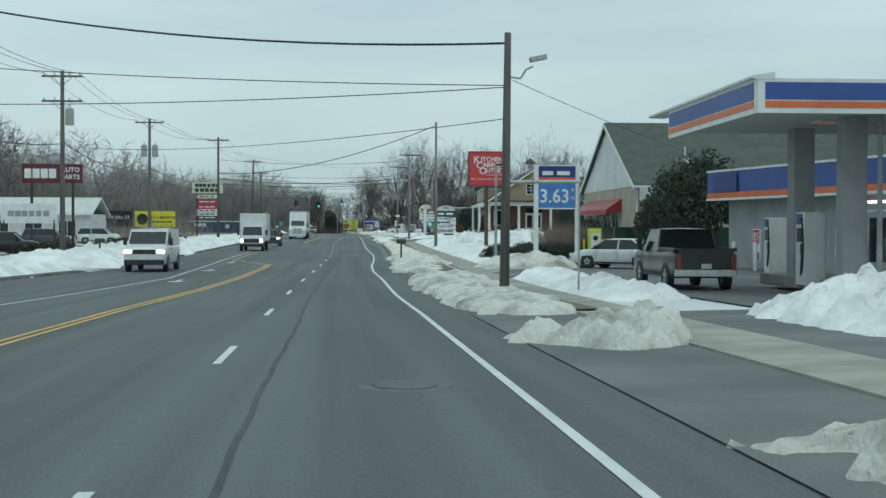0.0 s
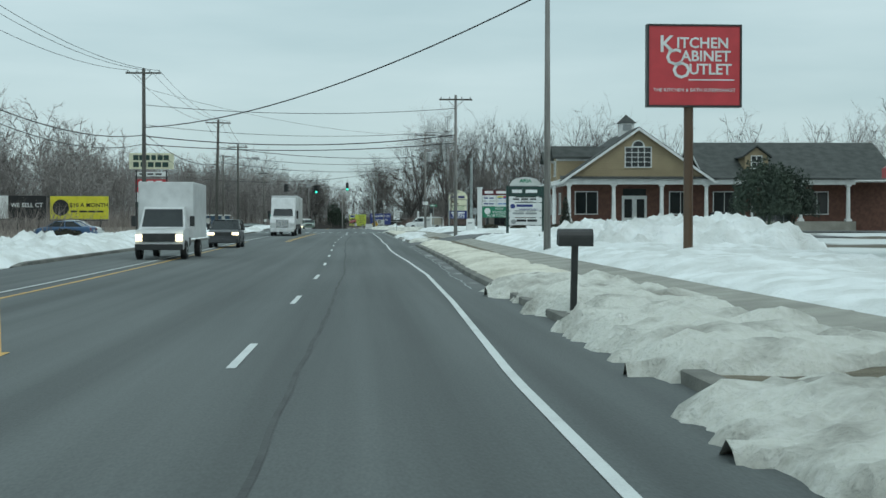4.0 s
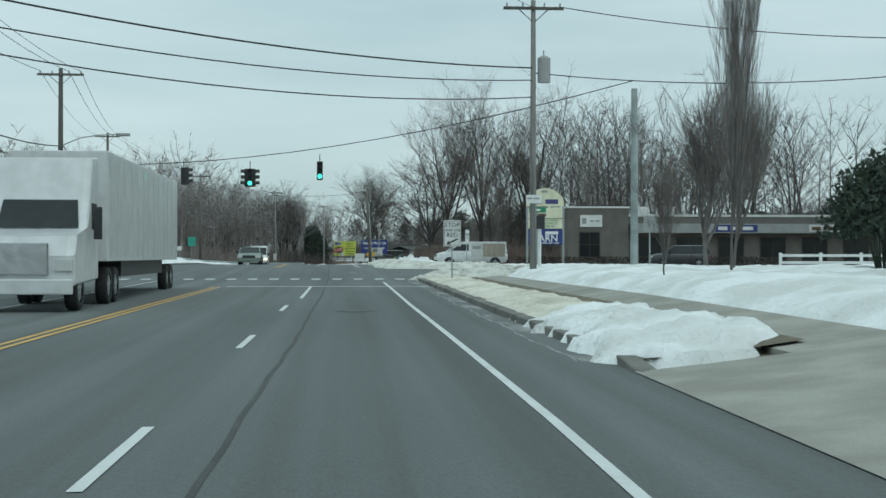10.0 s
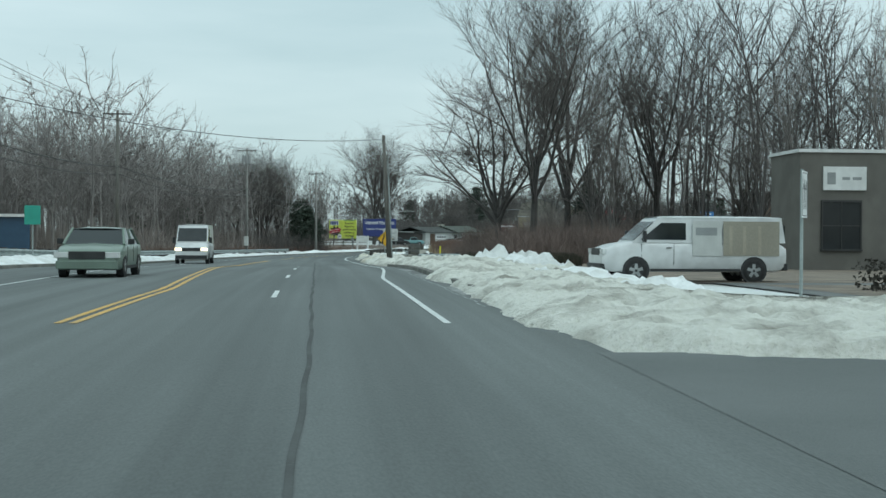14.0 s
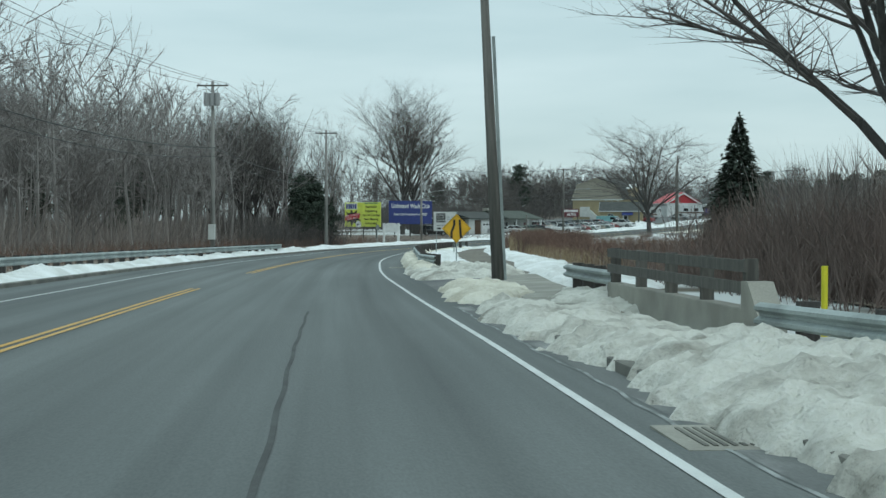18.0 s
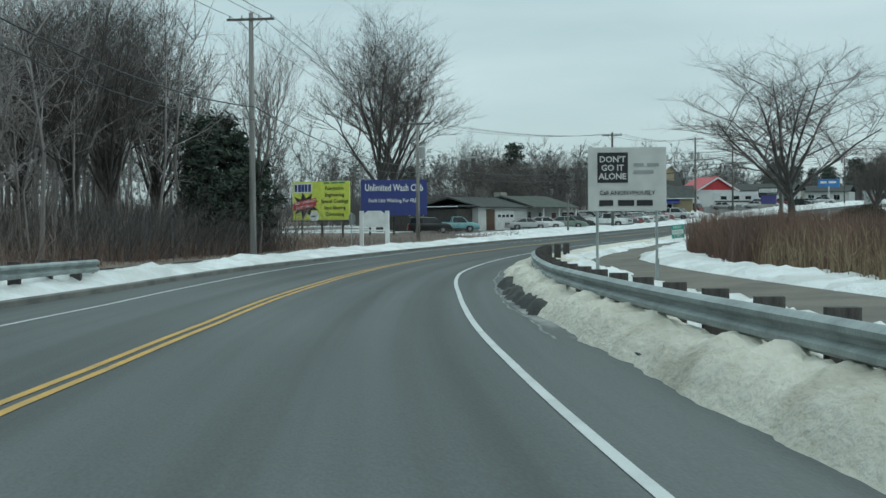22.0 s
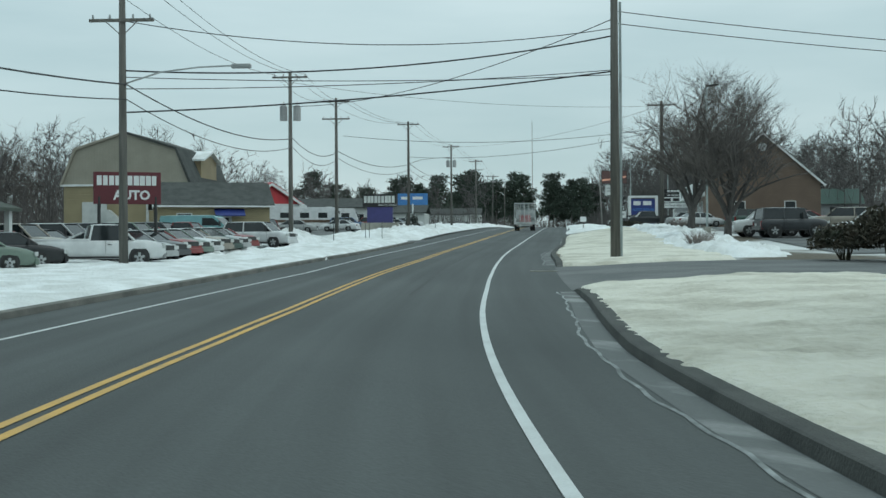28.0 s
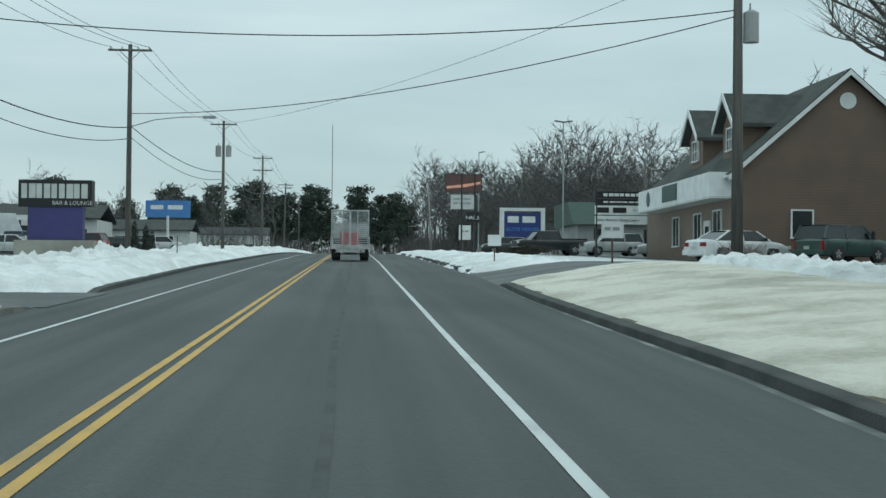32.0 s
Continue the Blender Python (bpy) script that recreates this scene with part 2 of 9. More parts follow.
M["rust_shrub"] = mat("rust_shrub", (0.13, 0.085, 0.045), 0.95, (0.08, 0.058, 0.035), 3, 25, 0.3)
M["white_paint"] = flat("white_paint", (0.72, 0.74, 0.73), 0.5)
M["off_white"] = flat("off_white", (0.55, 0.57, 0.55), 0.6)
M["glass"] = mat("glass", (0.012, 0.016, 0.018), 0.1, (0.022, 0.027, 0.029), 0.4, 5, 0)
M["rubber"] = mat("rubber", (0.016, 0.017, 0.017), 0.85, (0.03, 0.03, 0.03), 5, 30, 0.3)
M["chrome"] = mat("chrome", (0.55, 0.56, 0.57), 0.2, metal=1.0, bump=0)
M["dark_plastic"] = flat("dark_plastic", (0.025, 0.027, 0.028), 0.6)
M["red_lamp"] = flat("red_lamp", (0.22, 0.015, 0.015), 0.2, coat=0.6)
M["amber_lamp"] = flat("amber_lamp", (0.6, 0.22, 0.03), 0.25)
M["clear_lamp"] = flat("clear_lamp", (0.62, 0.64, 0.63), 0.15, coat=0.6)
M["head_on"] = flat("head_on", (1.0, 0.86, 0.55), 0.3, emit=2.5)
M["green_on"] = flat("green_on", (0.05, 0.95, 0.62), 0.3, emit=2.2)
M["tan_siding"] = siding_mat("tan_siding", (0.36, 0.285, 0.175))
M["white_siding"] = siding_mat("white_siding", (0.68, 0.70, 0.69))
M["brown_siding"] = siding_mat("brown_siding", (0.20, 0.14, 0.105), 0.14)
M["shingle"] = mat("shingle", (0.072, 0.078, 0.074), 0.95, (0.05, 0.055, 0.052), 1.4, 22, 0.6)
M["green_shingle"] = mat("green_shingle", (0.085, 0.10, 0.085), 0.95, (0.065, 0.078, 0.066), 1.0, 22, 0.6)
M["brick_wall"] = mat("brick_wall", (0.165, 0.082, 0.06), 0.9, (0.115, 0.058, 0.045), 3, 40, 0.4)
M["stucco"] = mat("stucco", (0.40, 0.36, 0.29), 0.9, (0.33, 0.30, 0.24), 0.8, 30, 0.2)
M["grey_stucco"] = mat("grey_stucco", (0.155, 0.15, 0.135), 0.9, (0.125, 0.12, 0.108), 0.8, 30, 0.2)
M["grey_wall"] = mat("grey_wall", (0.34, 0.35, 0.35), 0.8, (0.28, 0.29, 0.29), 0.8, 30, 0.15)
M["yellow_wall"] = siding_mat("yellow_wall", (0.36, 0.30, 0.18))
M["tan_metal"] = siding_mat("tan_metal", (0.31, 0.29, 0.235), 0.3, axis="X")
for key, c in dict(blue=(0.035, 0.085, 0.30), navy=(0.022, 0.04, 0.19), red=(0.50, 0.035, 0.045), orange=(0.68, 0.15, 0.05), sign_red=(0.55, 0.05, 0.06), maroon=(0.12, 0.02, 0.028), yellow=(0.72, 0.66, 0.04), lime=(0.62, 0.70, 0.10), sign_yellow=(0.75, 0.42, 0.02), green=(0.02, 0.22, 0.12), teal=(0.03, 0.34, 0.26), dark_green=(0.012, 0.045, 0.038), cream=(0.66, 0.66, 0.48), purple=(0.05, 0.048, 0.17), black=(0.014, 0.014, 0.015), white=(0.74, 0.76, 0.75), sky_blue=(0.06, 0.22, 0.52), grey=(0.30, 0.32, 0.32), fence_green=(0.012, 0.05, 0.035), canvas_red=(0.34, 0.03, 0.035), screen_dusk=(0.12, 0.06, 0.055), brown=(0.10, 0.06, 0.035), blue_shed=(0.03, 0.08, 0.14)).items():
    M[key] = flat(key, c)
CAR = {k: mat("paint_" + k, c, 0.32, tuple(v * 0.85 for v in c), 2.0, 60, 0, coat=0.2, mix=0.15) for k, c in dict(white=(0.66, 0.68, 0.68), black=(0.018, 0.02, 0.022), charcoal=(0.055, 0.06, 0.065), silver=(0.40, 0.42, 0.42), red=(0.24, 0.025, 0.025), blue=(0.05, 0.12, 0.24), teal=(0.20, 0.42, 0.44), green=(0.04, 0.085, 0.07), sage=(0.16, 0.22, 0.18), tan=(0.32, 0.29, 0.24)).items()}


# ---- geometry helpers ----
class Shape:
    """Vertices and faces gathered into one mesh."""

    def __init__(self):
        self.v, self.f = [], []

    def add(self, verts, faces):
        k = len(self.v)
        self.v += [tuple(p) for p in verts]
        self.f += [tuple(i + k for i in q) for q in faces]
        return self

    def box(self, x0, x1, y0, y1, z0, z1, m=None, bevel=0.0):
        if bevel:
            b = bevel
            ring = lambda e, z: [(x0 + e, y0, z), (x1 - e, y0, z), (x1, y0 + e, z), (x1, y1 - e, z), (x1 - e, y1, z), (x0 + e, y1, z), (x0, y1 - e, z), (x0, y0 + e, z)]
            inner = lambda z: [(x0 + b, y0 + b * 0.4, z), (x1 - b, y0 + b * 0.4, z), (x1 - b * 0.4, y0 + b, z), (x1 - b * 0.4, y1 - b, z), (x1 - b, y1 - b * 0.4, z), (x0 + b, y1 - b * 0.4, z), (x0 + b * 0.4, y1 - b, z), (x0 + b * 0.4, y0 + b, z)]
            p = inner(z0) + ring(b, z0 + b * 0.6) + ring(b, z1 - b * 0.6) + inner(z1)
            q = [tuple(range(7, -1, -1)), tuple(range(24, 32))]
            for r in range(3):
                q += [(r * 8 + i, r * 8 + (i + 1) % 8, r * 8 + 8 + (i + 1) % 8, r * 8 + 8 + i) for i in range(8)]
        else:
            p = [(x, y, z) for z in (z0, z1) for x, y in ((x0, y0), (x1, y0), (x1, y1), (x0, y1))]
            q = [(3, 2, 1, 0), (4, 5, 6, 7), (0, 1, 5, 4), (1, 2, 6, 5), (2, 3, 7, 6), (3, 0, 4, 7)]
        if m:
            p = [m @ Vector(c) for c in p]
        return self.add(p, q)

    def tube(self, a, b, r0, r1=None, n=8, caps=True):
        a, b = Vector(a), Vector(b)
        r1 = r0 if r1 is None else r1
        d = (b - a).normalized()
        u = d.cross((0, 0, 1) if abs(d.z) < 0.9 else (1, 0, 0)).normalized()
        w = d.cross(u)
        ring = [(math.cos(6.28319 * i / n), math.sin(6.28319 * i / n)) for i in range(n)]
        if r1 == 0:
            p = [a + (u * c + w * s) * r0 for c, s in ring] + [b]
            return self.add(p, [(i, n, (i + 1) % n) for i in range(n)])
        p = [a + (u * c + w * s) * r0 for c, s in ring] + [b + (u * c + w * s) * r1 for c, s in ring]
        q = [(i, i + n, (i + 1) % n + n, (i + 1) % n) for i in range(n)]
        if caps:
            q += [tuple(range(n)), tuple(range(2 * n - 1, n - 1, -1))]
        return self.add(p, q)

    def prism(self, poly, a, b, axis="y"):
        """A closed outline (u, w) carried along an axis from a to b."""
        put = {"y": lambda u, w, t: (u, t, w), "x": lambda u, w, t: (t, u, w), "z": lambda u, w, t: (u, w, t)}[axis]
        n = len(poly)
        p = [put(u, w, a) for u, w in poly] + [put(u, w, b) for u, w in poly]
        return self.add(p, [tuple(range(n)), tuple(range(2 * n - 1, n - 1, -1))] + [(i, i + n, (i + 1) % n + n, (i + 1) % n) for i in range(n)])

    def grid(self, rows):
        n = len(rows[0])
        return self.add([p for r in rows for p in r], [(i * n + j, i * n + j + 1, i * n + n + j + 1, i * n + n + j) for i in range(len(rows) - 1) for j in range(n - 1)])


def mesh_of(name, shape, material, smooth=False):
    d = bpy.data.meshes.new(name)
    d.from_pydata(shape.v, [], shape.f)
    d.materials.append(material)
    bm = bmesh.new()
    bm.from_mesh(d)
    if len(bm.faces) < 60000:
        bmesh.ops.recalc_face_normals(bm, faces=bm.faces)
    bm.to_mesh(d)
    bm.free()
    if smooth:
        d.polygons.foreach_set("use_smooth", [True] * len(d.polygons))
    return d


def part(name, shape, material, parent=None, label="", m=None, smooth=False):
    ob = new(name, shape if isinstance(shape, bpy.types.Mesh) else mesh_of(name, shape, material, smooth))
    if parent:
        ob.parent = parent
    if m:
        ob.matrix_basis = m
    return tagged(ob, label)


def thing(name, label, category, group="", kind=""):
    return tagged(new(name), label, category, group, kind)


def lone(name, shape, material, label, category, group="", kind="", smooth=False):
    return tagged(part(name, shape, material, smooth=smooth), label, category, group, kind)


def words(text, size, material, parent, m, name="lettering", wide=1.0, thick=0.006, bold=0.0):
    """Letters in the built-in font, centred, standing upright in the local x-z plane and facing local -y."""
    c = bpy.data.curves.new(name, "FONT")
    c.body, c.size, c.align_x, c.align_y, c.extrude, c.offset, c.resolution_u = text, size, "CENTER", "CENTER", thick, bold, 2
    tmp = bpy.data.objects.new(name, c)
    d = bpy.data.meshes.new_from_object(tmp)
    bpy.data.objects.remove(tmp)
    d.materials.clear()
    d.materials.append(material)
    d.transform(Matrix.Rotation(radians(90), 4, "X") @ Matrix.Diagonal((wide, 1, 1, 1)))
    return part(name, d, material, parent, m=m)


# ---- the road's frame: run s along the drive, offset o to its right ----
AX = np.array(AXIS)
RUN = np.arange(-200, 1000.1, 1.0)


def spline(xs, ys, x):
    xs, ys = np.asarray(xs, float), np.asarray(ys, float)
    h, d = np.diff(xs), np.diff(ys) / np.diff(xs)
    m = np.concatenate([[d[0]], (d[:-1] * h[1:] + d[1:] * h[:-1]) / (h[1:] + h[:-1]), [d[-1]]])
    k = np.clip(np.searchsorted(xs, x) - 1, 0, len(xs) - 2)
    u = (x - xs[k]) / h[k]
    return (2 * u**3 - 3 * u**2 + 1) * ys[k] + (u**3 - 2 * u**2 + u) * h[k] * m[k] + (3 * u**2 - 2 * u**3) * ys[k + 1] + (u**3 - u**2) * h[k] * m[k + 1]


LINE = np.stack([spline(AX[:, 0], AX[:, n], RUN) for n in (1, 2, 3)], 1)
HEAD = np.arctan2(np.gradient(LINE[:, 0]), np.gradient(LINE[:, 1]))
RISE = [(-50, 0.1), (0, 0.1), (45, 0.12), (75, 0.28), (100, 0.4), (150, 0.65), (195, 0.6), (228, 0.3), (246, 0.05), (262, -0.2), (298, -0.2), (312, 0.12), (330, 0.2), (400, 0.25), (480, 0.3), (545, 0.2), (600, 0.75), (640, 0.5), (700, 0.2)]


RISE_S, RISE_Z = zip(*RISE)


def cross(s):
    """The road's cross line at s: its place, its sideways unit and the rise of the ground to the right."""
    h = float(np.interp(s, RUN, HEAD))
    return tuple(float(np.interp(s, RUN, LINE[:, n])) for n in range(3)) + (math.cos(h), math.sin(h), float(np.interp(s, RISE_S, RISE_Z)))


def on_cross(line, o, up=0.0):
    x, y, z, c, n, top = line
    rise = 0.0
    if o > 3.4:
        k = min(1, (o - 3.4) / 6)
        rise = k * k * (3 - 2 * k) * top
    elif o < -14:
        rise = min(1, (-14 - o) / 20) * 0.2
    return Vector((x + o * c, y - o * n, z + rise + up))


def at(s, o, up=0.0):
    """The place at run s and offset o, up metres over the ground there."""
    return on_cross(cross(s), o, up)


def turn(s):
    """The road's yaw at s, in degrees as pose() takes it."""
    return -math.degrees(np.interp(s, RUN, HEAD))


def stand(s, o, rz=0.0, up=0.0, rx=0.0, ry=0.0):
    p = at(s, o, up)
    return pose(p.x, p.y, p.z, rx, ry, turn(s) + rz)


def along(table):
    xs, ys = zip(*table)
    return lambda s: float(np.interp(s, xs, ys))


EDGE = along([(-200, 1.86), (30, 1.86), (40, 1.75), (54, 1.75), (58, 1.7), (66, 1.55), (76, 1.6), (90, 1.95), (104, 2.18), (118, 2.12), (128, 1.98), (138, 1.9), (155, 1.99), (162, 1.86), (176, 1.95), (200, 1.9), (225, 2.0), (258, 1.68), (273, 1.6), (284, 2.1), (291, 2.33), (300, 2.4), (310, 2.35), (321, 2.35), (330, 2.28), (345, 2.1), (355, 1.96), (372, 1.88), (384, 1.82), (392, 1.81), (403, 1.7), (409, 1.62), (417, 1.38), (423, 1.21), (430, 1.17), (438, 1.1), (446, 0.98), (456, 0.9), (461, 0.8), (466, 0.76), (473, 0.76), (480, 0.86), (493, 1.25), (514, 1.42), (523, 1.54), (533, 1.62), (549, 1.62), (558, 1.55), (569, 1.45), (590, 1.48), (1000, 1.5)])
LANE = along([(-200, -1.5), (0, -1.5), (45, -1.52), (60, -1.42), (105, -1.12), (130, -1.27), (165, -1.64), (200, -1.33), (255, -0.99), (300, -1.29), (330, -1.3)])
MID = along([(-200, -5.2), (22, -5.1), (32, -5.0), (45, -4.5), (58, -4.2), (72, -4.2), (120, -4.7), (170, -5.3), (200, -4.9), (255, -3.7), (265, -3.5), (290, -4.5), (300, -4.7), (320, -4.7), (330, -4.5), (345, -4.2), (360, -3.85), (373, -3.5), (388, -3.03), (392, -2.82), (399, -2.62), (406, -2.6), (415, -2.47), (424, -2.46), (434, -2.6), (443, -2.76), (454, -3.08), (465, -3.25), (473, -3.4), (488, -3.2), (497, -2.92), (507, -2.54), (515, -2.35), (534, -2.2), (551, -1.97), (562, -2.1), (572, -2.2), (1000, -2.2)])
WEST = along([(-200, -9.5), (0, -9.2), (35, -8.3), (57, -7.1), (90, -8.0), (170, -8.8), (255, -7.4), (320, -8.3), (358, -7.6), (385, -6.7), (398, -6.05), (405, -5.8), (417, -5.85), (435, -6.28), (452, -6.68), (461, -7.0), (473, -6.97), (488, -6.6), (501, -6.0), (524, -5.2), (535, -4.85), (560, -5.05), (590, -5.1), (1000, -5.2)])
KERB = along([(-200, 3.8), (0, 3.8), (28, 3.45), (45, 3.02), (60, 3.1), (90, 3.2), (104, 3.33), (111, 3.5), (118, 3.62), (135, 3.75), (165, 3.7), (200, 3.6), (228, 3.6), (250, 3.2), (275, 3.15), (292, 3.28), (318, 3.3), (330, 3.25), (345, 3.15), (370, 3.3), (398, 3.18), (405, 3.0), (420, 3.0), (441, 3.08), (454, 3.1), (463, 2.75), (468, 2.65), (482, 3.0), (505, 3.12), (516, 3.65), (545, 4.0), (556, 3.88), (563, 3.99), (576, 4.36), (595, 4.38), (612, 4.8), (1000, 4.9)])
WKERB = along([(-200, -13.2), (55, -13.0), (72, -11.6), (90, -12.0), (170, -12.4), (228, -12.0), (300, -11.5), (358, -9.6), (413, -7.2), (440, -7.4), (490, -8.45), (511, -7.3), (533, -6.7), (560, -6.3), (595, -6.8), (627, -7.5), (1000, -7.6)])


# ---- ground, road, paint, kerbs ----
def strip(name, s0, s1, left, right, material, up=0.0, step=2.0, cols=2):
    """A sheet between two offsets, laid on the ground."""
    fl, fr = (x if callable(x) else (lambda s, x=x: x) for x in (left, right))
    n = max(2, int((s1 - s0) / step) + 1)
    sh = Shape()
    sh.grid([[at(s, fl(s) + (fr(s) - fl(s)) * j / (cols - 1), up) for j in range(cols)] for s in np.linspace(s0, s1, n)])
    return part(name, sh, material, smooth=True)


offs = [-150, -110, -80, -60, -45, -34, -26, -20, -16, -14, -9, -3, 1, 3.4, 5, 6.5, 8, 9.4, 12, 16, 22, 30, 42, 60, 85, 115, 150]
gs = Shape()
rows = [[at(s, o, -0.10 if -14 < o < 3.5 else -0.03) for o in offs] for s in np.arange(-190, 995, 5.0)]
gs.grid(rows)
nr, nc = len(rows), len(offs)
rim = [j for j in range(nc)] + [i * nc + nc - 1 for i in range(1, nr)] + [(nr - 1) * nc + j for j in range(nc - 2, -1, -1)] + [i * nc for i in range(nr - 2, 0, -1)]
mid, far = Vector((60, 330, 0)), []
for k in rim:
    d = Vector(gs.v[k]) - mid
    d.z = 0
    far.append(mid + d.normalized() * 3500 + Vector((0, 0, gs.v[k][2])))
base = len(gs.v)
gs.v += [tuple(p) for p in far]
gs.f += [(rim[i], rim[(i + 1) % len(rim)], base + (i + 1) % len(rim), base + i) for i in range(len(rim))]
lone("ground", gs, M["ground"], "snow-patched winter ground with bare brown soil", "ground", kind="structure", smooth=True)
road = strip("road", -190, 990, WKERB, KERB, M["asphalt"], 0.0, 2.0, 9)
tagged(road, "dry grey asphalt main road with worn wheel tracks", "road", kind="structure")
# lane coordinates (offset, run) for the wear along the wheel tracks
lanes = road.data.uv_layers.new(name="lanes")
road_run = np.linspace(-190, 990, len(road.data.vertices) // 9)
for loop in road.data.loops:
    i, j = divmod(loop.vertex_index, 9)
    s = float(road_run[i])
    lanes.data[loop.index].uv = (WKERB(s) + (KERB(s) - WKERB(s)) * j / 8, s)
worn = M["asphalt"].copy()
worn.name = "worn_asphalt"
nodes, links = worn.node_tree.nodes, worn.node_tree.links
uv, mapping, streak, band = nodes.new("ShaderNodeUVMap"), nodes.new("ShaderNodeMapping"), nodes.new("ShaderNodeTexNoise"), nodes.new("ShaderNodeMapRange")
tone = nodes.new("ShaderNodeHueSaturation")
uv.uv_map = "lanes"
mapping.inputs["Scale"].default_value = (0.9, 0.012, 1)
streak.inputs["Scale"].default_value, streak.inputs["Detail"].default_value = 1.6, 4
band.inputs["From Min"].default_value, band.inputs["From Max"].default_value = 0.3, 0.7
band.inputs["To Min"].default_value, band.inputs["To Max"].default_value = 0.74, 1.28
links.new(uv.outputs["UV"], mapping.inputs["Vector"])
links.new(mapping.outputs["Vector"], streak.inputs["Vector"])
links.new(streak.outputs["Fac"], band.inputs["Value"])
# older, paler surfacing before the bend and newer, darker surfacing after it
part_of, age_a, age_b, age, both = nodes.new("ShaderNodeSeparateXYZ"), nodes.new("ShaderNodeMapRange"), nodes.new("ShaderNodeMapRange"), nodes.new("ShaderNodeMath"), nodes.new("ShaderNodeMath")
links.new(uv.outputs["UV"], part_of.inputs["Vector"])
for node, a, b, v0, v1 in ((age_a, 90, 290, 0.98, 1.32), (age_b, 380, 470, 1.0, 0.56)):
    links.new(part_of.outputs["Y"], node.inputs["Value"])
    for key, value in zip(("From Min", "From Max", "To Min", "To Max"), (a, b, v0, v1)):
        node.inputs[key].default_value = value
age.operation = both.operation = "MULTIPLY"
links.new(age_a.outputs["Result"], age.inputs[0])
links.new(age_b.outputs["Result"], age.inputs[1])
links.new(age.outputs["Value"], both.inputs[0])
links.new(band.outputs["Result"], both.inputs[1])
links.new(both.outputs["Value"], tone.inputs["Value"])
shader = nodes["Principled BSDF"]
links.new(shader.inputs["Base Color"].links[0].from_socket, tone.inputs["Color"])
links.new(tone.outputs["Color"], shader.inputs["Base Color"])
road.data.materials[0] = worn
side = Shape()
side.grid([[at(s, o, 0.004) for o in (3.0, 5, 8, 12, 18, 26, 38, 55, 80)] for s in np.linspace(224.5, 249.6, 8)])
M["side_asphalt"] = mat("side_asphalt", (0.124, 0.136, 0.134), 0.82, (0.098, 0.11, 0.108), 0.3, 45, 0.35, mix=0.6)
tagged(part("side_street", side, M["side_asphalt"], smooth=True), "asphalt side street joining at the traffic lights", "road", kind="structure")


def line(name, s0, s1, where, width, material, label, up=0.008, step=1.5):
    return tagged(strip(name, s0, s1, lambda s: where(s) - width / 2, lambda s: where(s) + width / 2, material, up, step), label, "road marking", kind="structure")


for a, b in ((-60, 222.6), (254, 990)):
    line("edge_line", a, b, EDGE, 0.108, M["white_line"], "worn white edge line on the asphalt")
for a, b in ((-60, 228), (260, 990)):
    line("edge_line", a, b, WEST, 0.10, M["white_line"], "worn white edge line on the asphalt")
for d in (-0.11, 0.11):
    for a, b in ((-60, 79), (165, 215.9), (254, 343), (360, 990)):
        line("centre_line", a, b, lambda s, d=d: MID(s) + d, 0.11, M["yellow_line"], "yellow line of a double centre line")
line("centre_line", 79, 165, lambda s: MID(s) - 3.0 * min(1, (s - 79) / 12), 0.12, M["yellow_line"], "single yellow line of a turning lane")
dash0 = 17.2
for n in range(-6, 24):
    s = dash0 + (11.96 if n < 16 else 12.19) * n
    if s < 200 or 254 < s < 318:
        line("lane_dash", s, s + 3.05, LANE, 0.105, M["white_line"], "white lane dash on the asphalt")
line("lane_line", 204.5, 216.1, lambda s: LANE(s) + 0.2, 0.105, M["white_line"], "solid white lane line before the crossing")
stop = Shape()
stop.grid([[at(216.15, o, 0.012), at(216.5, o, 0.012)] for o in np.linspace(MID(222) + 0.2, 3.3, 8)])
tagged(part("stop_line", stop, M["white_line"]), "white stop line across both lanes", "road marking", kind="structure")
for k in range(-12, 4):
    bar = Shape()
    o = 0.02 + k * 0.975
    bar.grid([[at(s, o - 0.21, 0.012), at(s, o + 0.21, 0.012)] for s in (226.7, 227.5, 228.25)])
    tagged(part("crossing_bar", bar, M["white_line"]), "worn white crossing bar on the asphalt", "road marking", "crossing bars", "structure")
line("tar_seam", -60, 330, lambda s: LANE(s) + 0.75 + 0.02 * math.sin(s * 0.31) + 0.012 * math.sin(s * 1.7), 0.055, M["tar"], "dark sealed seam in the asphalt", 0.005, 0.6)
line("tar_seam", 520, 700, lambda s: -0.25 + 0.03 * math.sin(s * 0.3), 0.10, M["tar"], "dark sealed seam in the asphalt", 0.005, 0.8)
for a, b in ((40, 52), (95, 149), (160, 168), (182, 226), (258, 332), (395, 437), (440, 521), (541, 603)):
    line("gutter_salt", a, b, lambda s: KERB(s) - 0.44 + 0.035 * math.sin(s * 0.9) + 0.025 * math.sin(s * 3.1), 0.05, M["salt"], "dried salt line along the gutter", 0.006, 0.5)
    line("gutter_grit", a, b, lambda s: KERB(s) - 0.2, 0.36, M["grit"], "damp grit along the gutter", 0.004, 1.0)


def arrow(s, o):
    sh = Shape()
    sh.add([at(s, o - 0.08, 0.012), at(s, o + 0.08, 0.012), at(s + 1.9, o + 0.08, 0.012), at(s + 1.9, o - 0.08, 0.012), at(s - 1.0, o, 0.012), at(s, o - 0.4, 0.012), at(s, o + 0.4, 0.012)], [(0, 1, 2, 3), (4, 5, 6)])
    tagged(part("turn_arrow", sh, M["white_line"]), "worn white turn arrow on the asphalt", "road marking", kind="structure")


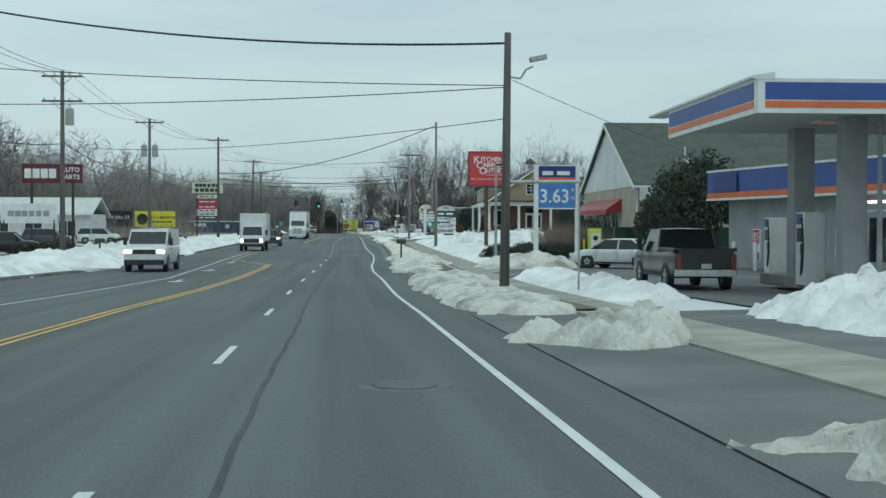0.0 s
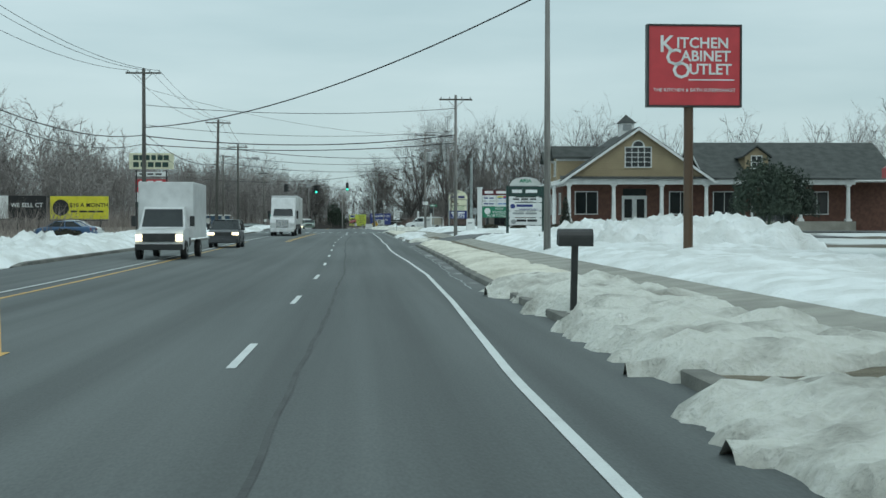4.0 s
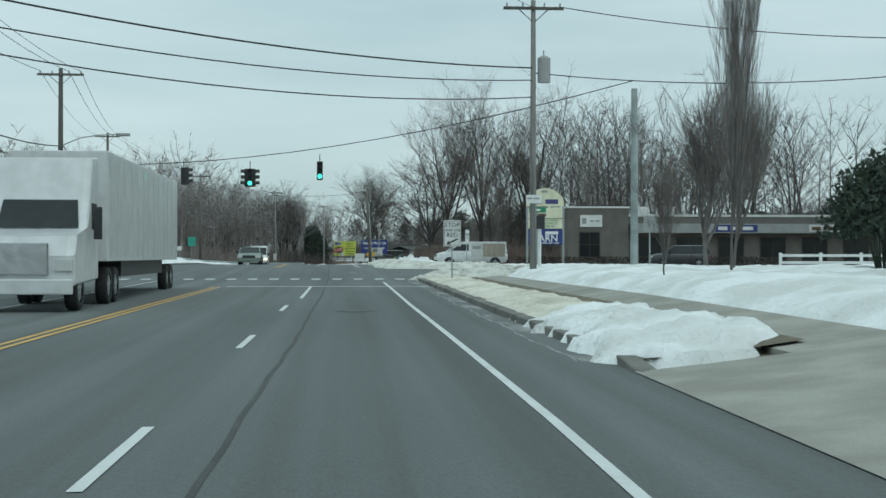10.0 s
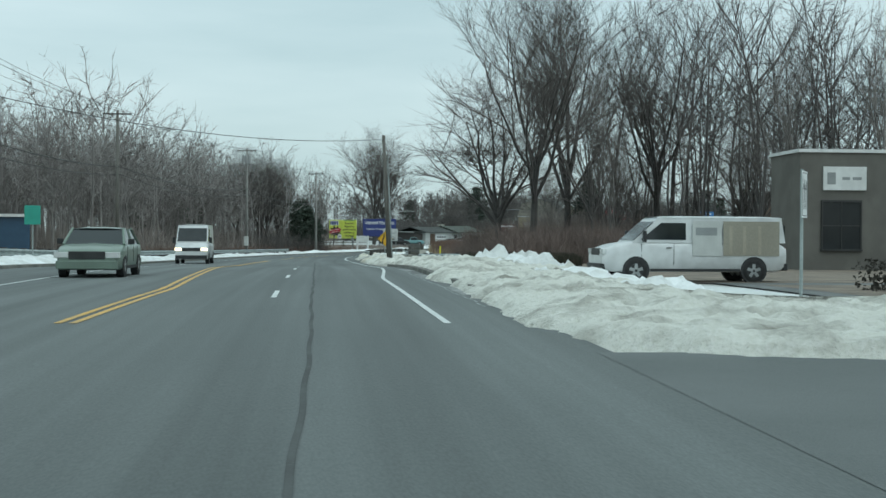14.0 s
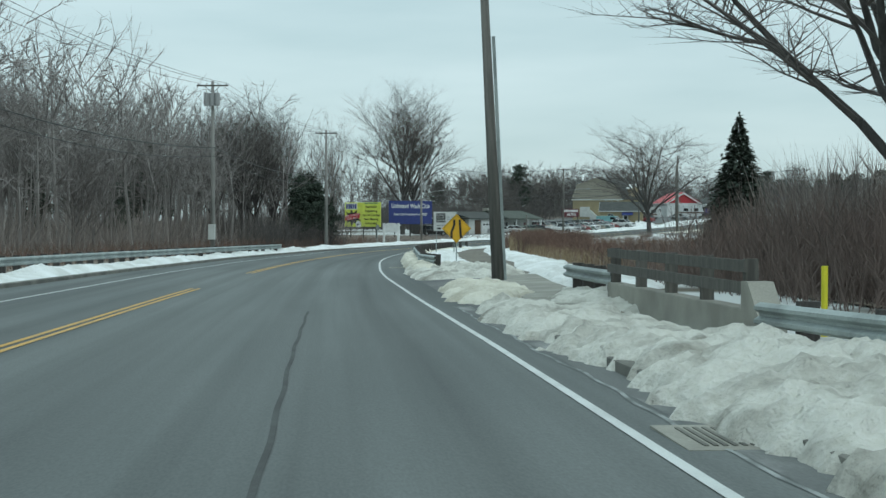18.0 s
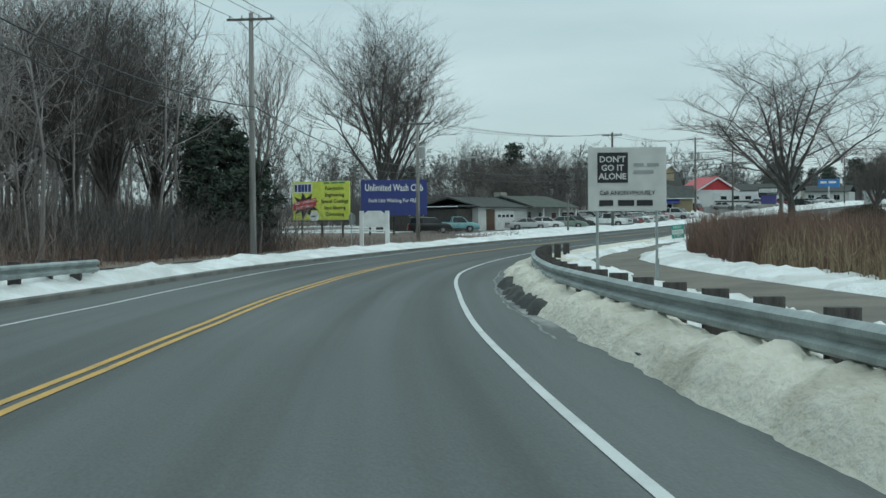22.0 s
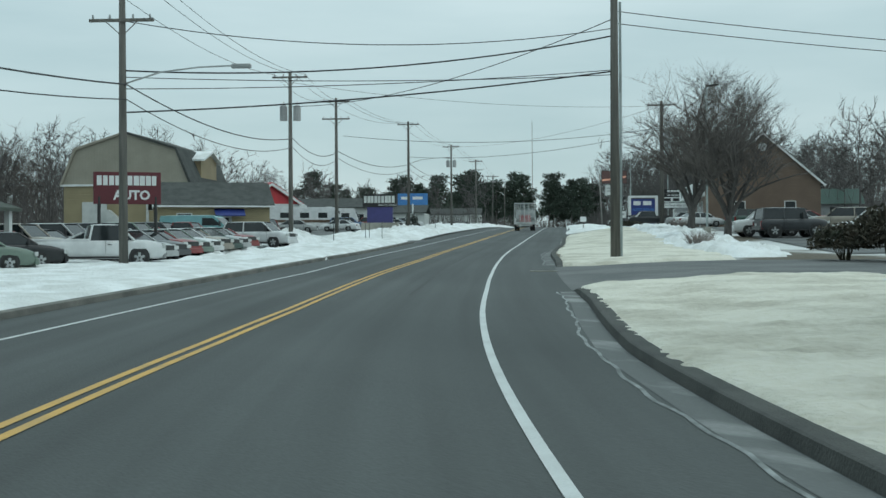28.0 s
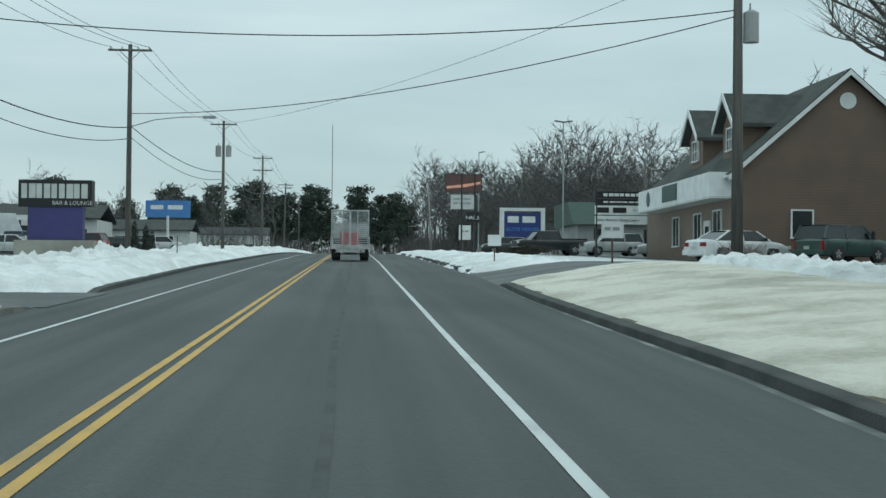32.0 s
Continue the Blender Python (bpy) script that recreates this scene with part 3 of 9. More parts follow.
for s, o in ((53, -6.3), (68, -6.6), (84, -6.9)):
    arrow(s, o)


M["worn_collar"] = mat("worn_collar", (0.14, 0.152, 0.15), 0.85, (0.085, 0.094, 0.092), 2.5, 30, 0.3)


def manhole(s, o):
    ring, lid = Shape(), Shape()
    p = at(s, o)
    for sh, r0, r1, z in ((ring, 0.36, 0.52, 0.006), (lid, 0.02, 0.33, 0.009)):
        sh.grid([[(r * math.cos(a), r * math.sin(a), z) for a in np.linspace(0, 2 * math.pi, 25)] for r in (r0, (r0 + r1) / 2, r1)])
    t = thing("manhole", "round iron manhole cover with a patched collar", "manhole", kind="")
    part("lid", lid, M["iron"], t)
    part("collar", ring, M["worn_collar"], t)
    t.matrix_basis = stand(s, o)


manhole(14.4, 0.72)
manhole(196.5, 0.4)


def kerb(s0, s1, where, sign, tall=0.13):
    sh = Shape()
    n = int((s1 - s0) / 1.2) + 2
    rows = []
    for s in np.linspace(s0, s1, n):
        h = max(0.012, tall * min(1, (s - s0) / 1.5, (s1 - s) / 1.5))
        rows.append([at(s, where(s), -0.03), at(s, where(s) + sign * 0.02, h - 0.012), at(s, where(s) + sign * 0.05, h), at(s, where(s) + sign * 0.26, h), at(s, where(s) + sign * 0.30, -0.05)])
    sh.grid(rows)
    tagged(part("kerb", sh, M["kerb" if s0 < 340 else "dark_kerb"], smooth=False), "dark weathered kerb along the road", "kerb", kind="structure")


GAPS = [(-200, 28.4), (56.4, 63.8), (149.6, 159.4), (169, 180.2), (226.5, 252.5), (330.6, 350.4), (522, 539), (604, 617)]
for a, b in zip(GAPS[:-1], GAPS[1:]):
    kerb(a[1], b[0], KERB, 1)
kerb(617, 990, KERB, 1)
WGAPS = [(-200, -60), (66, 74), (104, 112), (180, 190), (229, 245), (590, 597.5)]
for a, b in zip(WGAPS, WGAPS[1:] + [(990, 0)]):
    kerb(a[1], b[0], WKERB, -1, 0.13)

K_ = lambda d: (lambda s: KERB(s) + d)
# pavement slabs of concrete, set between the verge and the lawns
PATH = along([(351, 5.5), (360, 5.6), (372, 6.8), (400, 6.9), (418, 6.1), (433, 5.5), (445, 6.2), (467, 6.9), (480, 8.2), (490, 9.2), (503, 10.5), (522, 11.8)])
for s0, s1, near, far_o in ((-30, 60, 5.2, 6.7), (60, 149, 5.9, 7.3), (159.6, 226, 5.6, 7.1), (351, 521, PATH, lambda s: PATH(s) + 2.15)):
    walkway = thing("pavement", "grey concrete pavement slabs beside the road" if s0 < 300 else "brownish worn path slabs behind the verge", "pavement", kind="structure")
    s = s0
    n_, f_ = (x if callable(x) else (lambda s, x=x: x) for x in (near, far_o))
    while s < s1 - 0.5:
        sh = Shape()
        c = [at(a, o(a), up) for up in (-0.05, 0.05) for a, o in ((s + 0.006, n_), (s + 0.006, f_), (s + 1.494, f_), (s + 1.494, n_))]
        sh.add(c, [(4, 5, 6, 7), (0, 1, 5, 4), (1, 2, 6, 5), (2, 3, 7, 6), (3, 0, 4, 7)])
        part("slab", sh, M["concrete" if s0 < 300 else "path"], walkway)
        s += 1.5


def lot(s0, s1, o0, o1, label, up=0.0):
    sh = Shape()
    sh.grid([[at(s, o, up) for o in np.linspace(o0, o1, max(2, int(abs(o1 - o0) / 1.5) + 1))] for s in np.linspace(s0, s1, int((s1 - s0) / 2.5) + 2)])
    return tagged(part("parking_lot", sh, M["old_asphalt"], smooth=True), label, "parking lot", kind="structure")


def drive(s0, s1, o1, label, up):
    sh = Shape()
    n = max(5, int((o1 - 3) / 1.5))
    sh.grid([[at(s, KERB(s) - 0.06 + (o1 - KERB(s) + 0.06) * j / n, 0.007 + (up - 0.007) * min(1, j / 2)) for j in range(n + 1)] for s in np.linspace(s0, s1, 9)])
    tagged(part("driveway", sh, M["old_asphalt"], smooth=True), label, "driveway", kind="structure")


drive(-25, 24.4, 5.25, "worn asphalt driveway apron", 0.012)
lot(-40, 96, 9.5, 52, "worn asphalt forecourt of a filling station", 0.012)
drive(24.4, 29, 9.5, "worn asphalt driveway", 0.014)
lot(22.6, 29.0, 2.9, 6.8, "worn asphalt driveway apron", 0.018)
lot(-25, 22.6, 2.9, 5.2, "worn asphalt driveway apron", 0.018)
drive(55.2, 65.0, 9.6, "worn asphalt driveway", 0.02)
drive(148.4, 160.6, 24, "worn asphalt driveway", 0.06)
lot(144, 200, 24, 31, "asphalt car park before the office building", 0.012)
lot(170, 180, 7.2, 46, "asphalt driveway beyond the pavement", 0.07)
lot(9, 24.4, 5.9, 9.6, "worn asphalt driveway", 0.012)
lot(262, 330, 12, 26, "asphalt forecourt before the shops", 0.012)
drive(330.4, 350.7, 5.6, "dark asphalt path crossing the verge", 0.06)
NEAR_WALK = along([(318, 4.1), (331, 4.1), (337, 5.2), (343, 5.4), (352, 5.6)])
FAR_WALK = along([(318, 5.5), (331, 5.3), (337, 6.5), (343, 6.8), (352, 7.5)])
tagged(strip("pavement", 318, 352, NEAR_WALK, FAR_WALK, M["concrete"], 0.10, 0.8, 4), "bare tan concrete pavement between patches of snow", "pavement", kind="structure")
drive(521.8, 539.2, 40, "worn asphalt driveway", 0.03)
lot(548, 700, 16.5, 60, "asphalt car park beside the road", 0.012)
drive(604, 617, 16.6, "worn asphalt driveway", 0.03)
lot(505, 586, -30, -13.2, "asphalt used car lot", 0.012)
lot(590, 597.5, -40, -6.5, "asphalt driveway", 0.014)
lot(-40, 104, -60, -21, "asphalt car park", 0.012)
lot(600, 800, -70, -20, "asphalt lot with parked motorhomes", 0.012)


def apron(s0, s1, o1, label, up=0.05):
    sh = Shape()
    sh.grid([[at(s, KERB(s) - 0.02 + (o1 - KERB(s)) * f, 0.012 if f == 0 else up) for f in (0, 0.25, 0.5, 0.75, 1)] for s in np.linspace(s0, s1, 9)])
    tagged(part("driveway_apron", sh, M["concrete"], smooth=True), label, "driveway", kind="structure")


apron(168.8, 180.4, 7.3, "pale concrete driveway apron across the verge")
for a, b in zip(GAPS[:-1], GAPS[1:]):
    tagged(strip("verge", a[1] + 1.0, b[0] - 1.0, K_(0.24), K_(2.4), M["dead_grass"], 0.09 if a[1] > 0 else 0.02, 1.5, 4), "strip of dead winter grass behind the kerb", "verge", kind="structure")


def corner_kerb(s0, s1, o0, o1, label):
    """A quarter turn of kerb from the main road into the side street."""
    sh, n = Shape(), 14
    rows = []
    for k in range(n + 1):
        a = math.pi / 2 * k / n
        c = (s0 + (s1 - s0) * math.sin(a), o0 + (o1 - o0) * (1 - math.cos(a)))
        back = (s0 + (s1 - s0) * math.sin(a) * 0.9, o0 + 0.3 + (o1 - o0) * (1 - math.cos(a)))
        rows.append([at(*c, -0.03), at(*c, 0.09), at(*back, 0.09), at(*back, -0.05)])
    sh.grid(rows)
    tagged(part("kerb", sh, M["kerb"]), label, "kerb", kind="structure")


corner_kerb(226.5, 229.2, KERB(226.5), 8.5, "dark kerb rounding the street corner")
corner_kerb(252.5, 249.4, KERB(252.5), 9.0, "dark kerb rounding the street corner")

# ---- snow: ploughed banks with lumps, torn edges and dirty faces ----
def bank(s0, s1, o0, o1, tall, material, label, seed=0, step=0.25, lump=0.5, fray=0.5, steep=0.35, up=0.0, round_=1.3, hole=0.0, name="snow_bank"):
    """Ploughed snow: a height over the ground that a noise tears at the edges."""
    fl, fr = (x if callable(x) else (lambda s, x=x: x) for x in (o0, o1))
    sh, rows = Shape(), []
    n = max(6, int((s1 - s0 + 1.0) / step))
    wide = max(fr(s) - fl(s) for s in np.linspace(s0, s1, 7)) + 0.8
    cols = max(6, int(wide / step))
    for i in range(n + 1):
        s = s0 - 0.5 + (s1 - s0 + 1.0) * i / n
        line_, a, b = cross(s), fl(s), fr(s)
        ds = min(s - s0, s1 - s)
        row = []
        for j in range(cols + 1):
            o = a - 0.4 + (b - a + 0.8) * j / cols
            do = min(o - a, b - o)
            d = min(do, ds)
            if do < round_ and ds < round_:
                d = round_ - math.hypot(round_ - do, round_ - ds)
            q = Vector((s + seed * 31.7, o, seed * 1.3))
            n1, n2, n3 = noise.noise(q * 0.55), noise.noise(q * 1.7), noise.noise(q * 4.3)
            f = d + fray * (n1 + 0.55 * n2 + 0.3 * n3)
            if hole:
                f -= max(0.0, noise.noise(q * 0.9 + Vector((9, 9, 9))) - 0.18) * hole * 6
            if f > 0:
                h = tall * (1 - math.exp(-f / steep)) * max(0.25, 1 + lump * (0.9 * noise.noise(q * 0.33) + 0.65 * n2 + 0.5 * n3 + 0.34 * noise.noise(q * 8.5))) + up
            else:
                h = max(-0.12, f * 0.9) + up * max(0.0, 1 + f * 6)
            row.append(on_cross(line_, o, h))
        rows.append(row)
    sh.grid(rows)
    return lone(name, sh, material, label, "snow bank", smooth=True)


K = K_
DIRTY, CLEAN, SALT = M["dirty_snow"], M["snow"], M["salt_snow"]
bank(18.9, 22.2, 3.0, 5.3, 0.44, DIRTY, "ragged lump of dirty ploughed snow", 1, 0.1, 1.0, 0.7, 0.4)
bank(7.2, 10.4, 3.0, 6.4, 0.2, DIRTY, "low ragged patch of dirty snow", 2, 0.11, 1.0, 1.0, 0.5, hole=0.4)
bank(18.5, 27.5, 8.2, 15.5, 0.75, CLEAN, "long mound of white ploughed snow", 3, 0.17, 0.8, 0.6, 1.0)
bank(34.5, 44, 6.9, 9.3, 0.42, CLEAN, "mound of white ploughed snow beside the pavement", 5, 0.15, 0.8, 0.5, 0.7)
bank(28.6, 56.2, lambda s: KERB(s) - 0.32 + max(0, s - 52) * 0.1, 5.25, 0.22, DIRTY, "dirty snow bank along the kerb", 4, 0.13, 0.9, 0.3, 0.35, 0.14)
bank(43, 56, 7.0, lambda s: 8.9 + max(0, (s - 34)) * 0.03, 0.34, CLEAN, "white snow bank beside the pavement", 49, 0.2, 0.7, 0.5, 0.5)
bank(63.8, 69.5, 6.9, 11.6, 0.66, DIRTY, "greyish snow mound beside a driveway", 6, 0.15, 0.45, 0.5, 1.0)
bank(63.8, 74.3, K(-0.3), lambda s: 4.5 + 0.06 * (s - 63.8), 0.20, DIRTY, "dirty snow on the verge", 7, 0.15, 0.8, 0.5, 0.4, 0.1)
bank(75, 96, K(0.0), 5.7, 0.24, DIRTY, "dirty snow bank along the kerb", 8, 0.2, 0.9, 0.6, 0.4, 0.13)
bank(70, 96, 7.5, 12, 0.16, CLEAN, "thin snow on the lawn", 9, 0.3, 0.8, 0.6, 0.4)
bank(94, 149, 7.4, 16, 0.24, CLEAN, "snow on the lawn", 10, 0.35, 0.8, 0.5, 0.5)
bank(117, 133, 9.6, 19.6, 1.15, CLEAN, "high heap of white ploughed snow", 11, 0.2, 0.45, 0.9, 1.2)
bank(96, 150.0, K(0.26), 5.75, 0.13, SALT, "salt-stained snow along the kerb", 12, 0.18, 0.8, 0.2, 0.3, 0.11)
bank(160.8, 168.6, K(0.32), lambda s: 5.3 - 0.5 * abs(math.sin(s * 1.1)), 0.2, CLEAN, "trampled patch of ploughed snow on the verge", 14, 0.1, 1.0, 0.5, 0.4, 0.15)
bank(166.2, 169.4, K(-0.02), 5.3, 0.22, CLEAN, "rounded lump of ploughed snow on the verge", 13, 0.1, 0.9, 0.6, 0.6, 0.1)
bank(158.9, 162.3, K(-0.02), 5.2, 0.19, DIRTY, "lump of ploughed snow beside the driveway", 40, 0.12, 0.9, 0.6, 0.4, 0.12)
bank(159.6, 169.6, 7.4, 24, 0.30, CLEAN, "smooth white snow on the lawn", 15, 0.4, 0.6, 0.5, 0.6)
bank(186, 227.2, K(0.27), 5.55, 0.13, SALT, "salt-stained snow along the kerb", 16, 0.2, 0.9, 0.2, 0.3, 0.1)
bank(181, 191, K(0.1), 5.9, 0.26, CLEAN, "rounded patch of ploughed snow on the verge", 17, 0.16, 0.8, 0.5, 0.5, 0.14)
bank(180.6, 229.5, 7.2, 30, 0.34, CLEAN, "smooth white snow on the lawn", 18, 0.45, 0.4, 0.4, 0.5)
bank(222.3, 229.2, K(0.04), 9.3, 0.25, DIRTY, "rounded patch of dirty snow at the corner", 41, 0.12, 0.9, 0.5, 0.5, 0.12, 2.4)
bank(248.8, 277, K(-0.12), lambda s: 12 if s < 258 else 7.6, 0.24, DIRTY, "dirty snow bank at the street corner", 19, 0.18, 0.9, 0.35, 0.5, 0.08, 3.2)
bank(249.4, 262, 9.5, 24, 0.22, CLEAN, "snow bank at the street corner", 20, 0.3, 0.8, 0.5, 0.5)
bank(262, 276, 5.8, 8.8, 0.42, CLEAN, "heap of white ploughed snow", 21, 0.2, 0.9, 0.8, 1.0)
bank(276, 319.5, K(0.34), lambda s: 8.4 if s < 308 else 8.4 - min(2.3, (s - 308) * 0.23), 0.3, DIRTY, "greyish snow bank along the kerb", 22, 0.17, 1.0, 0.45, 0.4, 0.1)
bank(317, 332.6, K(0.12), lambda s: 5.3 if s < 325 else 5.3 - min(1.0, (s - 325) * 0.2), 0.2, DIRTY, "greyish snow bank along the kerb", 45, 0.13, 1.1, 0.5, 0.35, 0.1)
bank(327, 338.6, lambda s: 5.25 if s < 333 else 5.25 + (s - 333) * 0.3, 7.4, 0.17, DIRTY, "patch of snow before the bridge fence", 46, 0.14, 1.0, 0.6, 0.3, 0.08)
bank(332.2, 342.4, K(-0.12), lambda s: 4.4 + min(1.0, max(0, s - 333) * 0.2), 0.2, SALT, "rounded patch of snow round the pole", 47, 0.12, 0.9, 0.5, 0.35, 0.1, 1.0)
bank(338, 353, 7.3, 9.6, 0.2, CLEAN, "strip of white snow beside the path", 48, 0.18, 0.8, 0.5, 0.35, 0.04)
bank(306, 331, K(-0.12), K(1.1), 0.2, DIRTY, "torn snow spilling over the kerb", 42, 0.1, 1.1, 0.5, 0.3, 0.12)
bank(284, 294.5, 6.0, 10.0, 0.85, CLEAN, "heap of white ploughed snow", 23, 0.25, 0.9, 0.9, 1.2)
bank(350.2, 367, K(-0.12), lambda s: 7.2 - max(0, s - 356) * 0.15, 0.3, DIRTY, "dirty snow piled beside the path", 24, 0.14, 0.9, 0.3, 0.5, 0.08, 1.4)
bank(351, 440, lambda s: PATH(s) + 2.3, lambda s: PATH(s) + 4.8, 0.22, CLEAN, "snow beside the path", 25, 0.3, 0.7, 0.5, 0.4)
bank(368, 438, K(0.85), lambda s: PATH(s) - 0.05, 0.22, CLEAN, "snow behind the guard rail", 26, 0.25, 0.9, 0.6, 0.4, hole=0.3)
bank(357, 418, K(-0.05), K(1.1), 0.33, SALT, "grey snow ridge under the guard rail", 27, 0.12, 0.5, 0.1, 0.16, 0.1)
bank(416, 441, K(-0.15), K(2.2), 0.16, SALT, "salt-stained snow under the guard rail", 43, 0.14, 0.8, 0.2, 0.25, 0.1)
bank(399.5, 415, K(-0.3), K(0.3), 0.24, M["dark_kerb"], "grit-blackened lumps of ice below the guard rail", 44, 0.09, 0.55, 0.25, 0.16)
bank(436, 522.5, lambda s: KERB(s) + float(np.interp(s, (446, 455), (-0.12, 0.18))), lambda s: PATH(s) - 0.4, 0.07, SALT, "flat salt-stained snow on the verge", 28, 0.2, 0.9, 0.16, 0.25, 0.12)
bank(438, 521, lambda s: PATH(s) - 1.3, lambda s: PATH(s) + 0.1, 0.2, CLEAN, "snow ridge beside the path", 29, 0.18, 0.9, 0.6, 0.35, 0.02)
bank(440, 521, lambda s: PATH(s) + 2.3, lambda s: PATH(s) + 11, 0.24, CLEAN, "snow on a garden lawn", 30, 0.4, 0.9, 0.6, 0.4, hole=0.2)
bank(538.6, 604, K(0.32), 10.8, 0.05, SALT, "flat salt-stained snow on the verge", 31, 0.2, 0.9, 0.2, 0.25, 0.12, 1.6)
bank(545, 603, 10.0, 14.0, 0.3, CLEAN, "lumpy snow beside the car park", 32, 0.2, 1.1, 1.0, 0.5)
bank(617, 720, K(0.2), 9, 0.20, CLEAN, "snow along the road", 33, 0.4, 1.0, 0.8, 0.5, 0.05)
W = lambda d: (lambda s: WKERB(s) - d)
for k, (a, b, d0, d1, tall) in enumerate(((-60, 66, 0.36, 8.0, 0.34), (74, 104, 0.36, 7.5, 0.42), (112, 180, 0.36, 7.5, 0.42), (190, 229, 0.36, 6.0, 0.36), (245, 330, 0.36, 2.9, 0.30), (330, 438, 0.36, 2.4, 0.26), (436, 512, 0.36, 4.0, 0.2), (508, 546, 0.36, 12.5, 0.1), (545, 589.6, 0.36, 6.0, 0.2), (597.6, 700, 0.36, 8.5, 0.34), (700, 900, 0.4, 9, 0.4))):
    bank(a, b, W(d1), W(d0), tall, CLEAN, "white snow along the far side of the road", 50 + k, 0.32, 1.0, 0.35, 0.5, 0.1)
bank(558, 571, -18, -14, 0.7, CLEAN, "heap of white ploughed snow", 70, 0.25, 0.9, 0.8, 1.2)
bank(576, 589, -17, -12.5, 0.9, CLEAN, "heap of white ploughed snow", 71, 0.25, 0.9, 0.8, 1.2)
for k, (s, o, r) in enumerate(((90, -15.5, 2.4), (134, -16.5, 2.0), (624, -11.5, 2.2), (640, -16, 2.6), (662, -12, 2.4), (610, -12, 1.8))):
    bank(s - r * 1.6, s + r * 1.6, o - r, o + r, 0.8, CLEAN, "heap of white ploughed snow", 80 + k, 0.25, 0.9, 0.8, 1.0)
# leaf litter under the trees
for s0, s1, a, b in ((246, 512, -75, -13.6), (150, 246, -110, -26), (276, 346, 11.0, 60), (346, 442, 11.4, 50), (60, 240, 55, 140), (520, 990, -160, -60), (620, 990, 58, 150), (262, 274, 13, 30)):
    lit = Shape()
    lit.grid([[at(s, min(o, WKERB(s) - 2.2) if a < 0 else o, 0.02) for o in np.linspace(a, b, 14)] for s in np.arange(s0, s1 + 4, 4.0)])
    tagged(part("wood_floor", lit, M["litter"], smooth=True), "dark leaf litter on the floor of the wood", "ground", kind="structure")
# light reflected off the junction's asphalt, painted as pale flat patches
M["painted_sheen"] = mat("painted_sheen", (0.19, 0.205, 0.202), 0.85, (0.13, 0.141, 0.139), 1.4, 40, 0.2)
for s, o, a, b, k in ((236.5, 4.6, 1.3, 0.5, 1), (239.5, 6.6, 1.6, 0.4, 2), (240, 1.0, 0.25, 1.5, 3)):
    rng_ = random.Random(k)
    sh = Shape()
    ring = [(1 + 0.35 * rng_.uniform(-1, 1)) for q in range(14)]
    sh.add([at(s + b * ring[q] * math.sin(q * 0.4488), o + a * ring[q] * math.cos(q * 0.4488), 0.012) for q in range(14)], [tuple(range(14))])
    tagged(part("salt_mark", sh, M["painted_sheen"]), "pale streak of painted reflected light on the asphalt", "road marking", kind="structure")


# ---- trees ----
def bare_tree(seed, tall, trunk_part=0.28, spread=0.55, limbs=7, rich=1.0, up=0.35, radius=0.02):
    """Trunk with limbs as one shape, and the crown of finer branches and twigs as another."""
    rng = random.Random(seed)
    trunk, crown = Shape(), Shape()

    def bent(d, amount, lift=0.0):
        v = Vector((rng.gauss(0, 1), rng.gauss(0, 1), rng.gauss(0, 1))) * amount
        return (d + v + Vector((0, 0, lift))).normalized()

    def grow(p, d, length, r, level):
        segs = (4, 4, 3, 2, 1)[level]
        shape = trunk if level < 2 else crown
        sides = (8, 6, 4, 3, 3)[level]
        pts = [(p, r)]
        for k in range(segs):
            d = bent(d, (0.05, 0.13, 0.16, 0.2, 0.15)[level], (0.05, 0.06, 0.05, 0.06, 0.05)[level] * up * 3)
            q = p + d * (length / segs)
            r2 = r * (1 - 0.75 * (k + 1) / segs) if level else r * (1 - 0.45 * (k + 1) / segs)
            if level == 4:
                w = d.cross((rng.gauss(0, 1), rng.gauss(0, 1), rng.gauss(0, 1))).normalized() * r * 0.9
                shape.add([p - w, p + w, q], [(0, 1, 2)])
            else:
                shape.tube(p, q, r * (1 - (0.75 if level else 0.45) * k / segs), max(0.006, r2), sides, False)
            p = q
            pts.append((p, max(0.006, r2)))
        if level == 4:
            return
        count = int((limbs, 5, 6, 10)[level] * (rich if level > 1 else 1) + rng.random())
        for k in range(count):
            f = (0.55 + 0.45 * k / max(1, count - 1)) if level == 0 else (0.25 + 0.75 * (k + rng.random()) / count)
            i = min(len(pts) - 2, int(f * (len(pts) - 1)))
            g = f * (len(pts) - 1) - i
            b = pts[i][0].lerp(pts[i + 1][0], min(1, g))
            rb = pts[i][1] * 0.62
            a = rng.uniform(0, 6.283) if level else 2.4 * k + rng.uniform(-0.4, 0.4)
            side = Vector((math.cos(a), math.sin(a), 0))
            lean = spread * rng.uniform(0.7, 1.25) * (1.0 if level else 1.15 - 0.6 * f)
            nd = (d * (1 - lean * 0.6) + side * lean + Vector((0, 0, up * 0.4))).normalized()
            grow(b, nd, (tall * (1 - trunk_part) * rng.uniform(0.65, 0.95), length * rng.uniform(0.38, 0.62), length * rng.uniform(0.4, 0.62), length * rng.uniform(0.45, 0.8))[level], max(0.008, min(rb, r * 0.55)), level + 1)

    grow(Vector((0, 0, -0.1)), Vector((0, 0, 1)), tall * trunk_part * 1.9, tall * radius, 0)
    return trunk, crown


tree_kinds = {}


